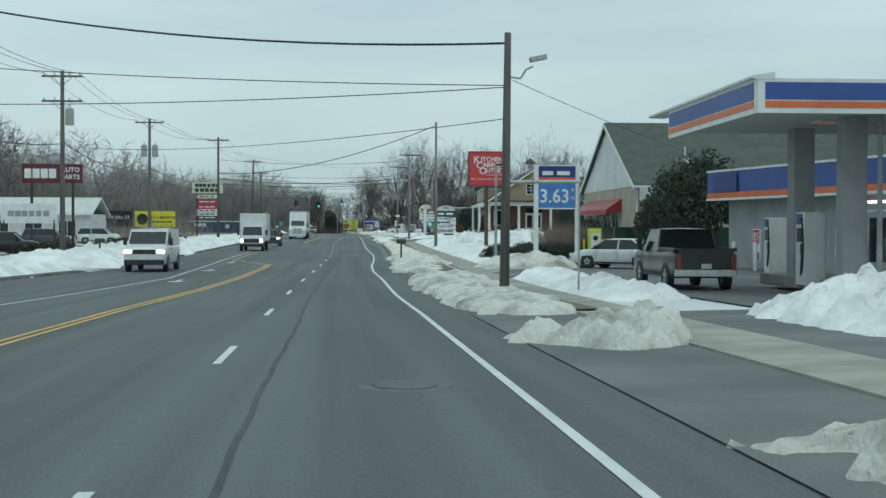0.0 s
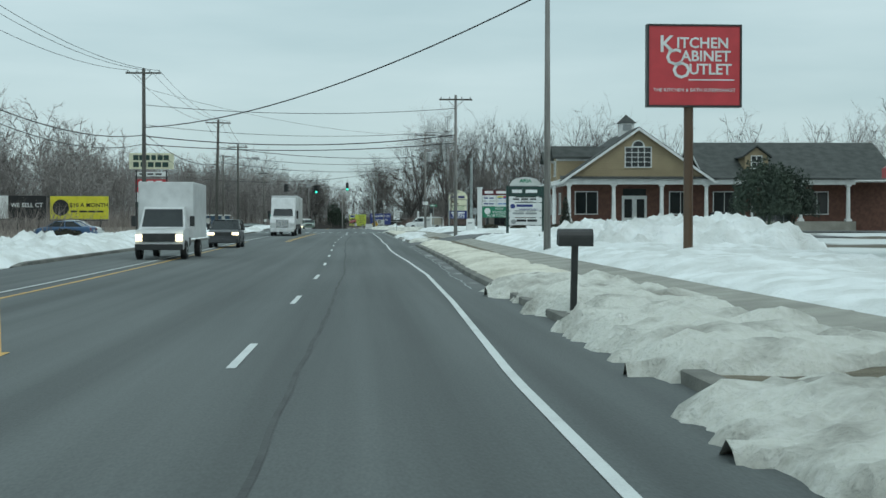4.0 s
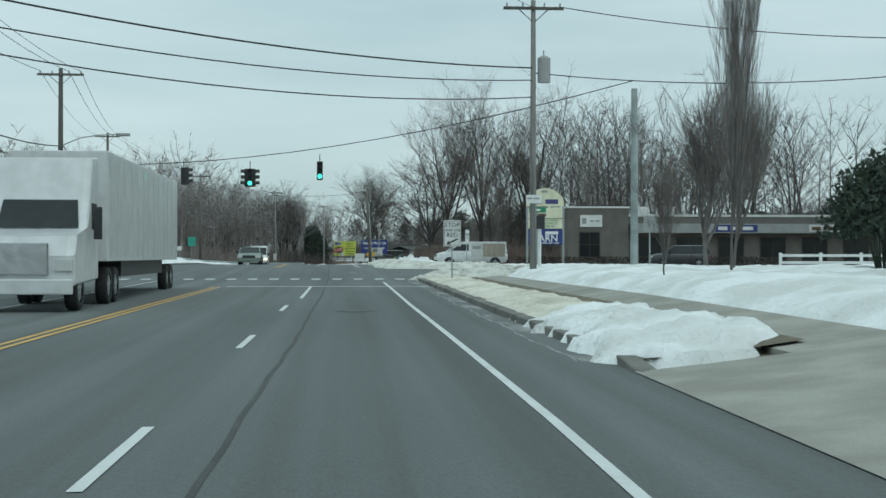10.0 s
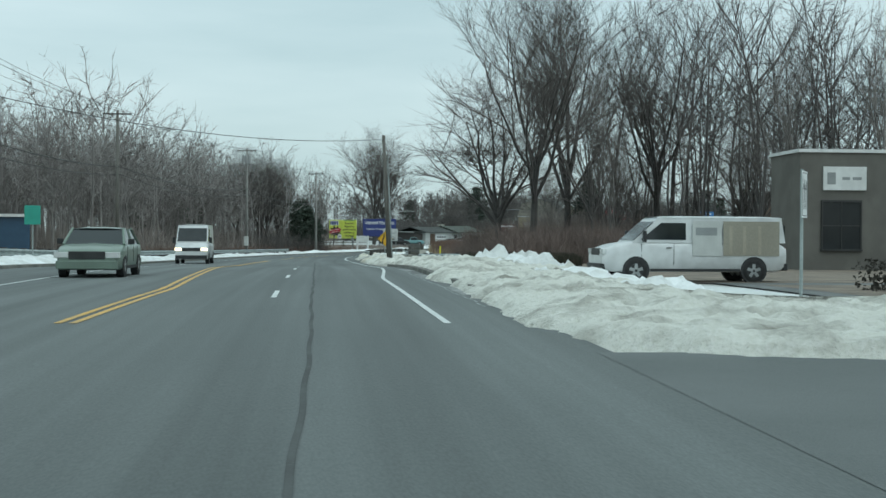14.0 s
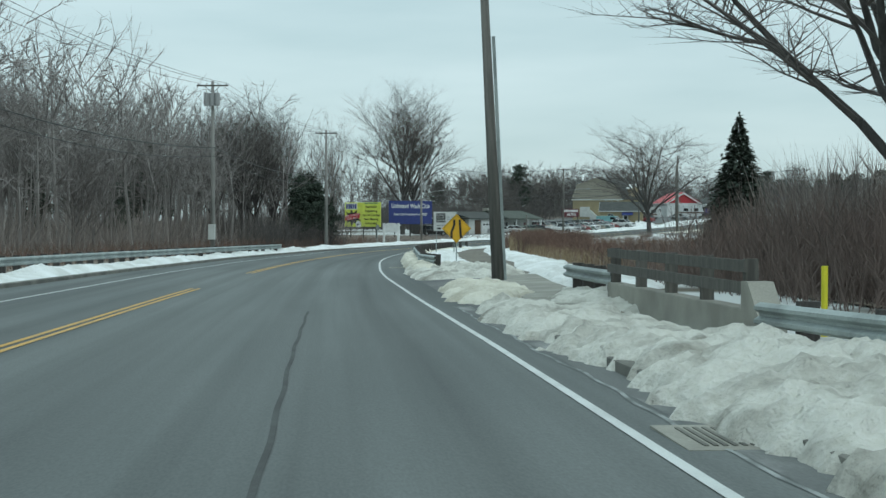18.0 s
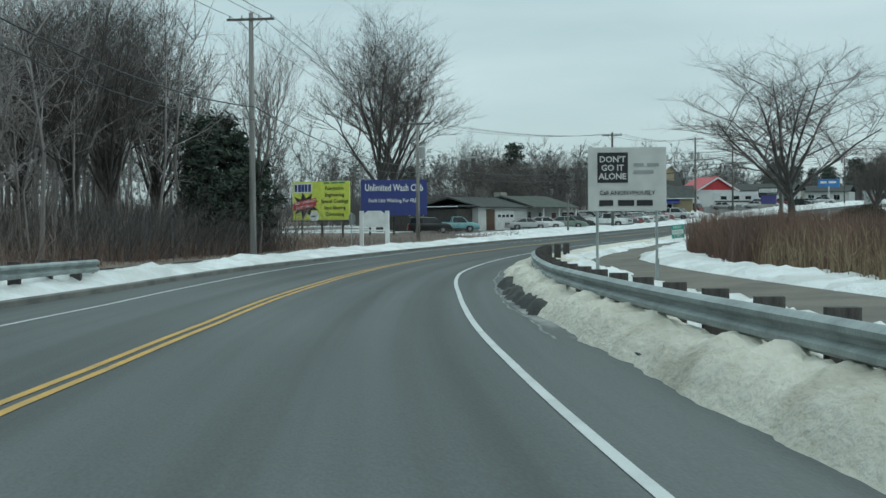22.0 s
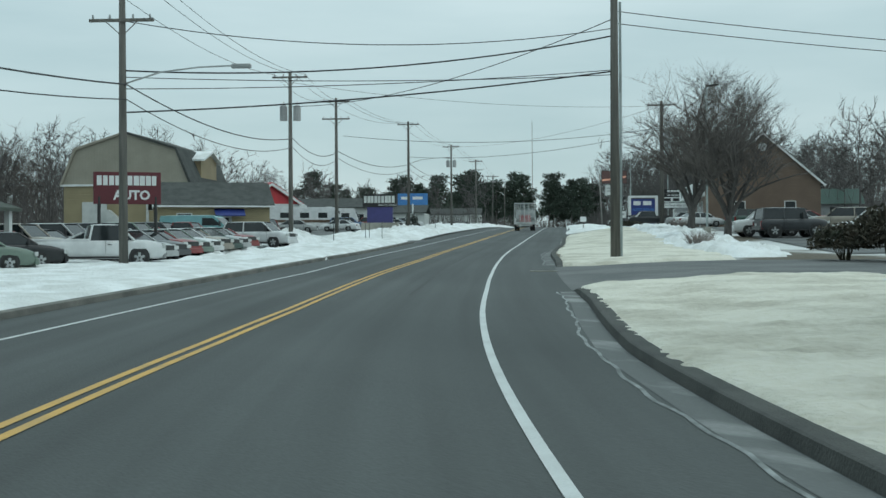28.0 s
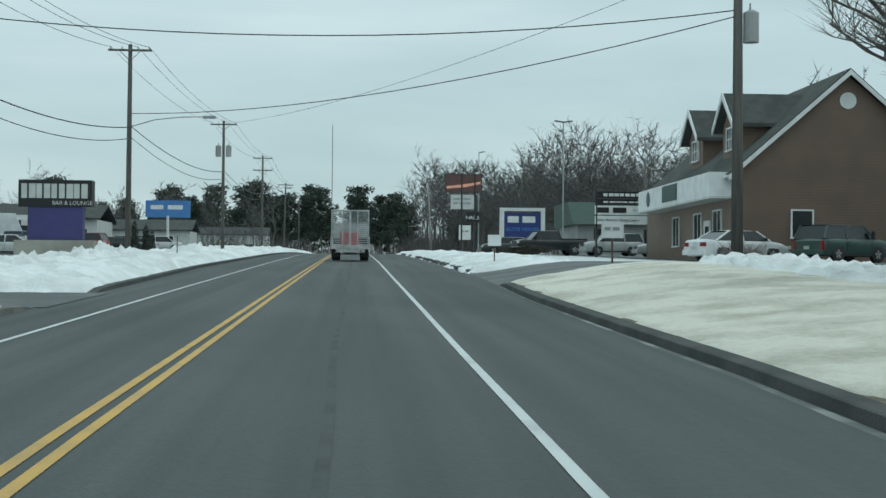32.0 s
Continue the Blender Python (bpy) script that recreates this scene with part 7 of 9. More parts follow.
def gable_roof(parent, x0, x1, y0, y1, eave, peak, material, along_axis="y", over=0.4, thick=0.18, trim="white_paint"):
    """Two roof slopes with thickness; the ridge runs along y or x."""
    if along_axis == "y":
        xm = (x0 + x1) / 2
        k = (peak - eave) / (xm - x0)
        for sgn, xe in ((-1, x0 - over), (1, x1 + over)):
            ze = eave - over * k
            part("roof", Shape().prism([(xe, ze), (xm, peak), (xm, peak + thick), (xe, ze + thick)], y0 - over, y1 + over, "y"), material, parent)
            part("rake_trim", Shape().prism([(xe, ze - 0.16), (xm, peak - 0.16), (xm, peak + 0.1), (xe, ze + 0.1)], y0 - over - 0.06, y0 - over - 0.005, "y"), M[trim], parent)
            part("gutter", Shape().box(min(xe, xe + sgn * 0.12), max(xe, xe + sgn * 0.12), y0 - over, y1 + over, ze - 0.02, ze + 0.12), M[trim], parent)
    else:
        ym = (y0 + y1) / 2
        k = (peak - eave) / (ym - y0)
        for sgn, ye in ((-1, y0 - over), (1, y1 + over)):
            ze = eave - over * k
            part("roof", Shape().prism([(ye, ze), (ym, peak), (ym, peak + thick), (ye, ze + thick)], x0 - over, x1 + over, "x"), material, parent)
            part("rake_trim", Shape().prism([(ye, ze - 0.16), (ym, peak - 0.16), (ym, peak + 0.1), (ye, ze + 0.1)], x0 - over - 0.06, x0 - over - 0.005, "x"), M[trim], parent)
            part("gutter", Shape().box(x0 - over, x1 + over, min(ye, ye + sgn * 0.12), max(ye, ye + sgn * 0.12), ze - 0.02, ze + 0.12), M[trim], parent)


def gable_end(parent, x0, x1, eave, peak, y, material, deep=0.2, axis="y"):
    part("gable", Shape().prism([(x0, eave), (x1, eave), ((x0 + x1) / 2, peak)], y, y + deep, axis), material, parent)


def walls(parent, x0, x1, y0, y1, z1, material, thick=0.2, z0=-0.4):
    for n, a in enumerate(((x0, x1, y0, y0 + thick), (x0, x1, y1 - thick, y1), (x0, x0 + thick, y0 + thick, y1 - thick), (x1 - thick, x1, y0 + thick, y1 - thick))):
        part("wall", Shape().box(*a, z0, z1), material, parent)


# kitchen outlet: white gable to the road over tan walls, dark roof
t = thing("showroom", "tan showroom with a white gable and red awning", "building")
walls(t, 0, 30, 0, 21, 4.7, M["stucco"])
part("gable", Shape().prism([(0, 4.7), (21, 4.7), (10.5, 9.5)], -0.05, 0.2, "x"), M["white_siding"], t, "white boarded gable")
gable_roof(t, 0, 30, 0, 21, 4.75, 9.55, M["green_shingle"], "x", 0.35)
part("fascia", Shape().box(0, 30, -0.5, -0.38, 3.7, 4.6), M["white_siding"], t)
part("downpipe", Shape().tube((-0.1, -0.2, 0), (-0.1, -0.2, 4.4), 0.05, n=8), M["white_paint"], t)
aw = Shape().prism([(0.0, 3.95), (0.0, 3.0), (-1.1, 3.0), (-1.1, 3.2)], 5.5, 19.5, "y")
part("awning", aw, M["canvas_red"], t, "red canvas awning")
bars(part("valance", Shape().box(-1.12, -1.1, 5.5, 19.5, 2.85, 3.2), M["canvas_red"], t), 0, 0.01, 0, 0.01, M["white"], count=1)
for y in (7.5, 10.5, 13.5, 16.8):
    window(t, MX(-0.04, y, 0.75, -90), 2.4, 2.1, 2, 1, "off_white")
part("vent", Shape().box(4.0, 4.6, 3.2, 3.7, 6.0, 6.7), M["white_paint"], t)
part("vent_pipe", Shape().tube((4.3, 4.6, 6.2), (4.3, 4.6, 7.6), 0.05, n=8), M["white_paint"], t)
t.matrix_basis = stand(89.7, 19.6)

# office building with a gabled porch
t = thing("office_building", "tan gabled office with a white-columned brick porch", "building")
walls(t, -6.6, 6.6, 2.4, 15.6, 3.7, M["brick_wall"], z0=-1.3)
gable_end(t, -6.6, 6.6, 3.95, 8.5, 0.0, M["tan_siding"])
gable_roof(t, -6.6, 6.6, 0, 15.8, 3.95, 8.5, M["shingle"], "y", 0.5)
gable_end(t, -6.6, 6.6, 3.95, 8.5, 15.5, M["tan_siding"])
part("porch_beam", Shape().box(-6.9, 20, -0.1, 0.35, 3.45, 3.95), M["white_paint"], t)
part("porch_roof", Shape().prism([(-0.5, 3.95), (0.25, 3.95), (0.25, 4.25), (-0.5, 4.02)], -7.1, 20, "x"), M["shingle"], t)
part("porch_ceiling", Shape().box(-6.6, 20, 0.35, 2.4, 3.5, 3.6), M["white_paint"], t)
part("porch_floor", Shape().box(-6.9, 20, -0.3, 2.4, -1.3, 0.08), M["concrete"], t)
for x in (-6.3, -2.2, 2.2, 6.3, 10.6, 15, 19.4):
    c = part("column", Shape().tube((x, 0.12, 0.3), (x, 0.12, 3.3), 0.2, 0.165, 14), M["white_paint"], t)
    part("column_base", Shape().box(x - 0.27, x + 0.27, -0.15, 0.39, 0.08, 0.32, bevel=0.02), M["white_paint"], c)
    part("capital", Shape().box(x - 0.25, x + 0.25, -0.13, 0.37, 3.28, 3.45, bevel=0.02), M["white_paint"], c)
for x in (-4.4, 4.4, 8.5, 17.2):
    window(t, MX(x, 2.36, 0.8), 2.0, 2.0, 2, 1)
d = door(t, MX(-0.5, 2.36, 0.08), 1.0, 2.3, M["white_paint"])
door(t, MX(0.65, 2.36, 0.08), 1.0, 2.3, M["white_paint"])
part("transom", Shape().box(-1.0, 1.15, 2.31, 2.36, 2.5, 3.1), M["glass"], t)
door(t, MX(12.6, 2.36, 0.08), 1.0, 2.3, M["white_paint"])
window(t, MX(0, -0.04, 5.05), 2.3, 1.75, 4, 4)
arc = Shape().prism([(0.6 * math.cos(a), 6.88 + 0.6 * math.sin(a)) for a in np.linspace(0, math.pi, 13)], -0.1, 0.0)
lun = part("arched_window", arc, M["white_paint"], t)
part("pane", Shape().prism([(0.46 * math.cos(a), 6.92 + 0.46 * math.sin(a)) for a in np.linspace(0, math.pi, 13)], -0.115, -0.1), M["glass"], lun)
for y in (4.2, 8.0, 12.0):
    window(t, MX(-6.64, y, 0.8, -90), 1.0, 1.9, 2, 3)
part("side_eave", Shape().prism([(-7.9, 3.35), (-6.6, 3.35), (-6.6, 4.1), (-7.9, 3.6)], 0.3, 16.0, "y"), M["white_paint"], t)
for y in (0.6, 15.5):
    part("column", Shape().tube((-7.6, y, -0.6), (-7.6, y, 3.35), 0.19, 0.16, 14), M["white_paint"], t)
# wing to the right
walls(t, 6.6, 24, 2.4, 16, 3.7, M["brick_wall"], z0=-1.3)
gable_roof(t, 6.6, 24, 0.3, 16, 3.95, 7.6, M["shingle"], "x", 0.4)
dm = part("dormer", Shape().prism([(10.2, 4.9), (12.4, 4.9), (12.4, 6.1), (11.3, 6.9), (10.2, 6.1)], 1.6, 6, "y"), M["tan_siding"], t)
part("dormer_roof", Shape().prism([(9.9, 5.95), (11.3, 7.0), (12.7, 5.95), (12.7, 6.1), (11.3, 7.15), (9.9, 6.1)], 1.3, 6.6, "y"), M["shingle"], dm)
window(t, MX(11.3, 1.56, 5.0), 0.9, 1.1, 2, 2)
# dormers on the road side
for y in (4.9, 9.5, 13.8):
    dm = part("dormer", Shape().box(-7.0, -2.2, y - 1.2, y + 1.2, 3.9, 6.1), M["tan_siding"], t)
    part("dormer_roof", Shape().prism([(y - 1.5, 5.95), (y, 7.0), (y + 1.5, 5.95), (y + 1.5, 6.15), (y, 7.2), (y - 1.5, 6.15)], -7.4, -1.6, "x"), M["shingle"], dm)
    part("dormer_trim", Shape().box(-7.06, -2.2, y - 1.26, y - 1.2, 5.75, 6.0), M["white_paint"], dm)
    window(t, MX(-7.04, y, 4.4, -90), 1.0, 1.3, 2, 2)
cup = part("cupola", Shape().box(-0.68, 0.68, 6.0, 7.36, 7.9, 9.5), M["white_paint"], t, "white roof cupola")
part("louvre", Shape().box(-0.42, 0.42, 5.97, 6.0, 8.75, 9.35), M["grey"], cup)
apex = Shape().add([(-0.86, 5.82, 9.5), (0.86, 5.82, 9.5), (0.86, 7.54, 9.5), (-0.86, 7.54, 9.5), (0, 6.68, 10.35)], [(0, 1, 4), (1, 2, 4), (2, 3, 4), (3, 0, 4), (3, 2, 1, 0)])
part("cupola_roof", apex, M["shingle"], cup)
t.matrix_basis = stand(184.8, 25.55, -2, 0.8)

# low shops behind the arched sign
t = thing("shop_row", "low grey flat-roofed row of shops", "building")
walls(t, 5.5, 34, 0, 14, 4.3, M["grey_stucco"])
part("roof_slab", Shape().box(5.4, 34.1, -0.1, 14.1, 4.3, 4.5), M["off_white"], t)
part("tall_bay", Shape().box(-0.3, 6, -0.5, 4, -0.4, 5.0), M["grey_stucco"], t)
part("parapet_cap", Shape().box(-0.4, 6.1, -0.6, 4.1, 5.0, 5.14), M["white_paint"], t)
board(t, "shop_panel", 0.9, 3.2, 3.4, 4.4, M["white"], y=-0.62, deep=0.1)
bars(t, 1.1, 1.7, 3.9, 0.5, M["grey"], y=-0.63, count=1)
bars(t, 1.9, 3.0, 3.9, 0.12, M["grey"], y=-0.63, count=2)
window(t, MX(1.9, -0.55, 0.9), 2.0, 2.0, 2, 2, "black_metal")
for x in (8.5, 12.5, 17, 21.5, 26, 30.5):
    window(t, MX(x, -0.04, 0.5), 2.6, 2.0, 2, 1, "black_metal")
part("canopy_band", Shape().box(6.2, 34, -1.1, -0.02, 2.9, 3.7), M["grey"], t)
board(t, "shop_panel", 15, 19.5, 3.0, 3.6, M["navy"], y=-1.14, deep=0.03)
bars(t, 15.3, 19.2, 3.3, 0.3, M["white"], y=-1.15, count=3)
board(t, "shop_panel", 25, 29.5, 3.0, 3.6, M["off_white"], y=-1.14, deep=0.03)
bars(t, 25.3, 29.2, 3.3, 0.3, M["brown"], y=-1.15, count=3)
for x in (8, 11):
    part("roof_unit", Shape().box(x, x + 1.3, 5, 6.3, 4.5, 5.3, bevel=0.03), M["off_white"], t)
t.matrix_basis = stand(303, 24.7) @ Matrix.Diagonal((1.0, 1.0, 1.22, 1.0))
hedge = Shape()
r = random.Random(5)
for k in range(9000):
    p = at(r.uniform(268.5, 270.6), r.uniform(14.4, 36), r.uniform(0, 0.85))
    u = Vector((r.gauss(0, 1), r.gauss(0, 1), r.gauss(0, 1))).normalized() * 0.07
    w = Vector((r.gauss(0, 1), r.gauss(0, 1), r.gauss(0, 1))).normalized() * 0.05
    hedge.add([p - u, p + w, p + u, p - w], [(0, 1, 2, 3)])
lone("hedge", hedge, M["black_hedge"], "long low dark hedge before the shops", "hedge", kind="stuff")

# filling station: shop and canopy
t = thing("station_shop", "grey filling station shop with a blue roof band", "building")
walls(t, 0, 16, -12, 12, 4.3, M["grey_wall"], z0=-0.7)
part("roof_slab", Shape().box(0, 16, -12, 12, 4.3, 4.5), M["grey_wall"], t)
band = part("roof_band", Shape().box(-0.9, 0.0, -12.2, 12.6, 3.2, 4.55), M["blue"], t, "blue roof band")
part("stripe", Shape().box(-0.93, -0.9, -12.2, 12.6, 3.2, 3.48), M["orange"], band)
part("white_edge", Shape().box(-0.95, 0.02, -12.25, 12.65, 4.5, 4.6), M["white_paint"], band)
part("white_edge", Shape().box(-0.95, 0.02, -12.25, 12.65, 3.1, 3.2), M["white_paint"], band)
board(t, "name_panel", -0.98, -0.95, 3.5, 4.4, M["navy"], y=9.2, deep=2.6)
for y in (-9, -6.6, -4.2):
    window(t, MX(-0.04, y, 0.4, -90), 2.1, 2.4, 1, 1, "steel")
door(t, MX(-0.04, -1.6, 0.0, -90), 1.7, 2.4, M["steel"])
part("ceiling_light", Shape().box(-0.05, -0.02, -3.0, -0.8, 2.75, 2.85), flat("strip_light", (1, 0.97, 0.9), emit=2.0), t)
for y in (8.2, 6.0, 3.4):
    b = part("bollard", Shape().tube((-1.6, y, -0.2), (-1.6, y, 1.1), 0.09, n=10), M["white_paint"], t)
for y in (7.2, -0.2):
    pb = part("poster", Shape().box(-0.95, -0.85, y - 0.35, y + 0.35, 0.2, 1.7), M["white"], t)
    part("poster_red", Shape().box(-0.96, -0.95, y - 0.3, y + 0.3, 1.0, 1.65), M["red"], pb)
    part("poster_foot", Shape().box(-0.96, -0.95, y - 0.3, y + 0.3, 0.25, 0.6), M["brown"], pb)
    words("$5", 0.55, M["white"], pb, pose(-0.965, y, 1.32, 0, 0, -90))
t.matrix_basis = stand(55.0, 21.45, 10, 0.25)

t = thing("fuel_canopy", "white fuel canopy with blue and orange fascia", "canopy")
deck = part("deck", Shape().box(0, 16, 0, 9.8, 4.70, 5.35), M["off_white"], t)
for a, tag in (((-0.05, 16.05, -0.08, 0.0), "y"), ((-0.08, 0.0, -0.05, 9.8), "x")):
    f = part("fascia", Shape().box(*a, 4.52, 5.40), M["white_paint"], t, "white fascia with a blue band")
    if tag == "y":
        part("blue_band", Shape().box(0.15, 15.9, -0.1, -0.08, 4.86, 5.30), M["blue"], f)
        part("orange_band", Shape().box(0.15, 15.9, -0.1, -0.08, 4.66, 4.82), M["orange"], f)
    else:
        part("blue_band", Shape().box(-0.1, -0.08, 0.15, 9.65, 4.86, 5.30), M["blue"], f)
        part("orange_band", Shape().box(-0.1, -0.08, 0.15, 9.65, 4.66, 4.82), M["orange"], f)
part("gutter_edge", Shape().prism([(-0.08, 5.38), (-0.2, 5.40), (-0.2, 5.46), (0.4, 5.56), (0.4, 5.38)], -0.1, 12.4, "y"), M["white_paint"], t)
for k in range(3):
    part("canopy_light", Shape().box(3 + 4.5 * k, 4 + 4.5 * k, 4, 5, 4.64, 4.70), M["clear_lamp"], t)
for x, y in ((3.6, 3.2), (3.6, 7.6), (10.4, 3.2), (10.4, 7.6)):
    col = part("column", Shape().box(x - 0.33, x + 0.33, y - 0.33, y + 0.33, -0.2, 4.70, bevel=0.03), M["grey_wall"], t)
    part("island", Shape().box(x - 0.6, x + 0.6, y - 1.6, y + 2.3, -0.2, 0.16, bevel=0.05), M["concrete"], t)
t.matrix_basis = stand(33.75, 10.65, -1, 0.25)


def pump(s, o, rz):
    t = thing("fuel_pump", "white fuel pump with a dark hose", "fuel pump", "fuel pumps")
    part("cabinet", Shape().box(-0.32, 0.32, -0.45, 0.45, 0.1, 2.2, bevel=0.04), M["off_white"], t)
    part("screen", Shape().box(-0.34, -0.32, -0.25, 0.25, 1.35, 1.75), M["black"], t)
    part("price_panel", Shape().box(-0.34, -0.32, -0.3, 0.3, 1.85, 2.15), M["navy"], t)
    sh = Shape()
    pts = [Vector((-0.36, -0.5 + 0.0 * k, 2.0)) for k in range(1)] + [Vector((-0.42, -0.5 - 0.25 * math.sin(a), 1.2 + 0.8 * math.cos(a))) for a in np.linspace(0, math.pi, 9)] + [Vector((-0.36, -0.4, 1.1))]
    for p, q in zip(pts, pts[1:]):
        sh.tube(p, q, 0.025, n=6)
    part("hose", sh, M["rubber"], t)
    part("nozzle", Shape().box(-0.4, -0.34, -0.46, -0.34, 1.0, 1.3, bevel=0.01), M["dark_plastic"], t)
    t.matrix_basis = stand(s, o, rz, 0.16)


pump(38.2, 13.6, -4)
pump(49.5, 16.2, -4)
pump(43.0, 16.6, -4)
t = thing("bin_enclosure", "dark green screened fence round the bins", "fence")
for x in np.linspace(0, 12, 7):
    part("post", Shape().tube((x, 0, -0.2), (x, 0, 2.0), 0.04, n=8), M["steel"], t)
for k in range(6):
    part("screen", Shape().box(2 * k + 0.05, 2 * k + 1.95, -0.02, 0.02, 0.1, 1.95), M["fence_green"], t)
t.matrix_basis = stand(82, 14.5, 4)
t = thing("air_pump", "green and yellow tyre air pump with hose", "air pump")
part("cabinet", Shape().box(-0.32, 0.32, -0.3, 0.3, 0, 1.85, bevel=0.04), M["lime"], t)
part("panel", Shape().box(-0.24, 0.24, -0.32, -0.3, 1.0, 1.6), M["white"], t)
part("emblem", Shape().tube((0, -0.33, 1.35), (0, -0.32, 1.35), 0.13, n=16), M["black"], t)
part("hose_post", Shape().tube((-0.55, 0, -0.1), (-0.55, 0, 1.3), 0.05, n=8), M["yellow"], t)
t.matrix_basis = stand(70.5, 13.2, 0, 0.05)
t = thing("road_gate", "grey steel arm fixed to the utility pole on a thin prop", "barrier")
part("arm", Shape().tube((0, 0, 3.3), (2.15, 0, 3.32), 0.05, n=8), M["steel"], t)
part("post", Shape().tube((2.1, 0, -0.2), (2.1, 0, 3.3), 0.03, n=8), M["steel"], t)
t.matrix_basis = stand(38.5, 4.8)

# used car yard: dark sheds, white garage, shop with porch
t = thing("garage_building", "white block garage with a dark low roof", "building")
walls(t, 0, 10.7, 0, 8, 2.65, M["off_white"])
part("shed", Shape().box(-3.2, -0.02, 0.8, 9.5, -0.3, 2.5), M["dark_bark"], t, "dark weathered timber shed")
part("shed_roof", Shape().prism([(0.3, 2.75), (9.9, 2.45), (9.9, 2.6), (0.3, 2.92)], -3.6, 0.1, "x"), M["shingle"], t)
part("roof_snow", Shape().box(-3.62, -3.45, 0.4, 9.8, 2.72, 2.82), M["snow"], t, "thin snow on the eave")
part("roof", Shape().prism([(-0.5, 2.6), (4, 3.75), (8.5, 2.6), (8.5, 2.75), (4, 3.92), (-0.5, 2.75)], -0.3, 10.7, "x"), M["shingle"], t)
gd = part("garage_door", Shape().box(3.75, 7.7, -0.06, 0.02, 0, 2.3), M["white_paint"], t, "white garage door with small panes")
for k in range(4):
    part("pane", Shape().box(4.1 + 0.9 * k, 4.7 + 0.9 * k, -0.08, -0.06, 1.55, 1.85), M["glass"], gd)
part("timber_panel", Shape().box(1.7, 3.4, -0.06, 0.02, 0, 2.45), M["brown"], t)
walls(t, 10.7, 20.8, 0.9, 8, 2.9, M["off_white"])
part("porch_roof", Shape().prism([(-1.2, 2.65), (3.5, 4.0), (8.6, 2.9), (8.6, 3.05), (3.5, 4.2), (-1.2, 2.8)], 10.4, 21.6, "x"), M["green_shingle"], t)
for x in (13.2, 17.0, 21.2):
    part("porch_post", Shape().box(x - 0.12, x + 0.12, -0.9, -0.66, -0.2, 2.7), M["white_paint"], t)
window(t, MX(12.2, 0.86, 0.9), 1.6, 1.3, 2, 1)
door(t, MX(18.6, 0.86, 0.0), 1.2, 2.1, M["maroon"], False)
door(t, MX(15.4, 0.86, 0.0), 1.1, 2.1, M["glass"])
part("chimney", Shape().box(11.2, 12.6, 4, 5, 3.6, 4.6), M["concrete"], t)
t.matrix_basis = stand(524.5, -23.8, 79)

# gambrel hall
t = thing("gambrel_hall", "tan gambrel-roofed hall with yellow boarding", "building")
walls(t, -6.3, 6.3, 0, 14.5, 5.2, M["yellow_wall"])
prof = [(-6.4, 5.1), (-5.0, 8.5), (0, 10.1), (5.0, 8.5), (6.4, 5.1)]
part("gambrel_front", Shape().prism(prof, -0.1, 0.15, "y"), M["tan_metal"], t, "tan metal gambrel front")
part("roof", Shape().prism(prof[:3] + [(0, 10.32), (-5.15, 8.7), (-6.65, 5.1)], -0.3, 14.8, "y"), M["tan_metal"], t)
part("roof", Shape().prism(prof[2:] + [(6.65, 5.1), (5.15, 8.7), (0, 10.32)], -0.3, 14.8, "y"), M["shingle"], t)
part("dormer", Shape().prism([(4.5, 5.1), (10.5, 5.1), (10.5, 7.8), (7.5, 8.6), (4.5, 7.8)], 4.0, 6.3, "x"), M["tan_siding"], t)
part("dormer_roof", Shape().prism([(4.0, 7.6), (7.5, 8.6), (11.0, 7.6), (11.0, 7.8), (7.5, 8.85), (4.0, 7.8)], 3.5, 6.8, "x"), M["snow"], t, "snowy dormer roof")
part("trim", Shape().box(-6.6, 6.6, -0.2, -0.1, 4.95, 5.15), M["white_paint"], t)
part("chimney", Shape().box(-6.2, -5.4, 2, 3, 6.5, 8.3), M["black_metal"], t)
part("stair", Shape().prism([(-1.5, 0), (1.2, 0), (1.2, 0.3), (-1.5, 2.6), (-1.7, 2.6)], -0.9, -0.12, "y"), M["off_white"], t)
for x in (2.2, 3.6, 5.2):
    part("pilaster", Shape().box(x - 0.12, x + 0.12, -0.2, -0.1, 0, 4.95), M["off_white"], t)
part("blank_panel", Shape().box(-4.4, -1.9, -0.16, -0.1, 1.0, 3.4), M["off_white"], t)
t.matrix_basis = stand(617.7, -38.4, 0)
t = thing("yellow_house", "small yellow house with a dark porch awning", "building")
walls(t, -4.5, 4.5, 0, 8, 2.9, M["yellow_wall"])
gable_roof(t, -4.5, 4.5, 0, 8, 2.95, 4.8, M["shingle"], "x", 0.4)
window(t, MX(-2.4, -0.04, 0.9), 1.1, 1.3, 2, 2)
door(t, MX(0.8, -0.04, 0), 1.0, 2.1, M["white_paint"])
part("awning", Shape().prism([(-0.0, 2.5), (-1.2, 2.0), (-1.2, 2.1), (0, 2.65)], 0.0, 2.4, "x"), M["navy"], t)
t.matrix_basis = stand(596, -23.8, 20)
t = thing("red_shed", "small white shed with a red gable roof", "building")
walls(t, -3, 3, 0, 7, 2.4, M["white_siding"])
gable_end(t, -3, 3, 2.4, 4.1, 0.0, M["red"])
gable_roof(t, -3, 3, 0, 7, 2.45, 4.2, M["red"], "y", 0.3)
t.matrix_basis = stand(672, -36, 40) @ Matrix.Scale(1.5, 4)

# brown boarded house with dormers
t = thing("brown_house", "brown boarded house with white dormers", "building")
walls(t, 0, 11.4, 0, 20, 4.4, M["brown_siding"])
gable_end(t, 0, 11.4, 4.4, 9.3, 0.0, M["brown_siding"])
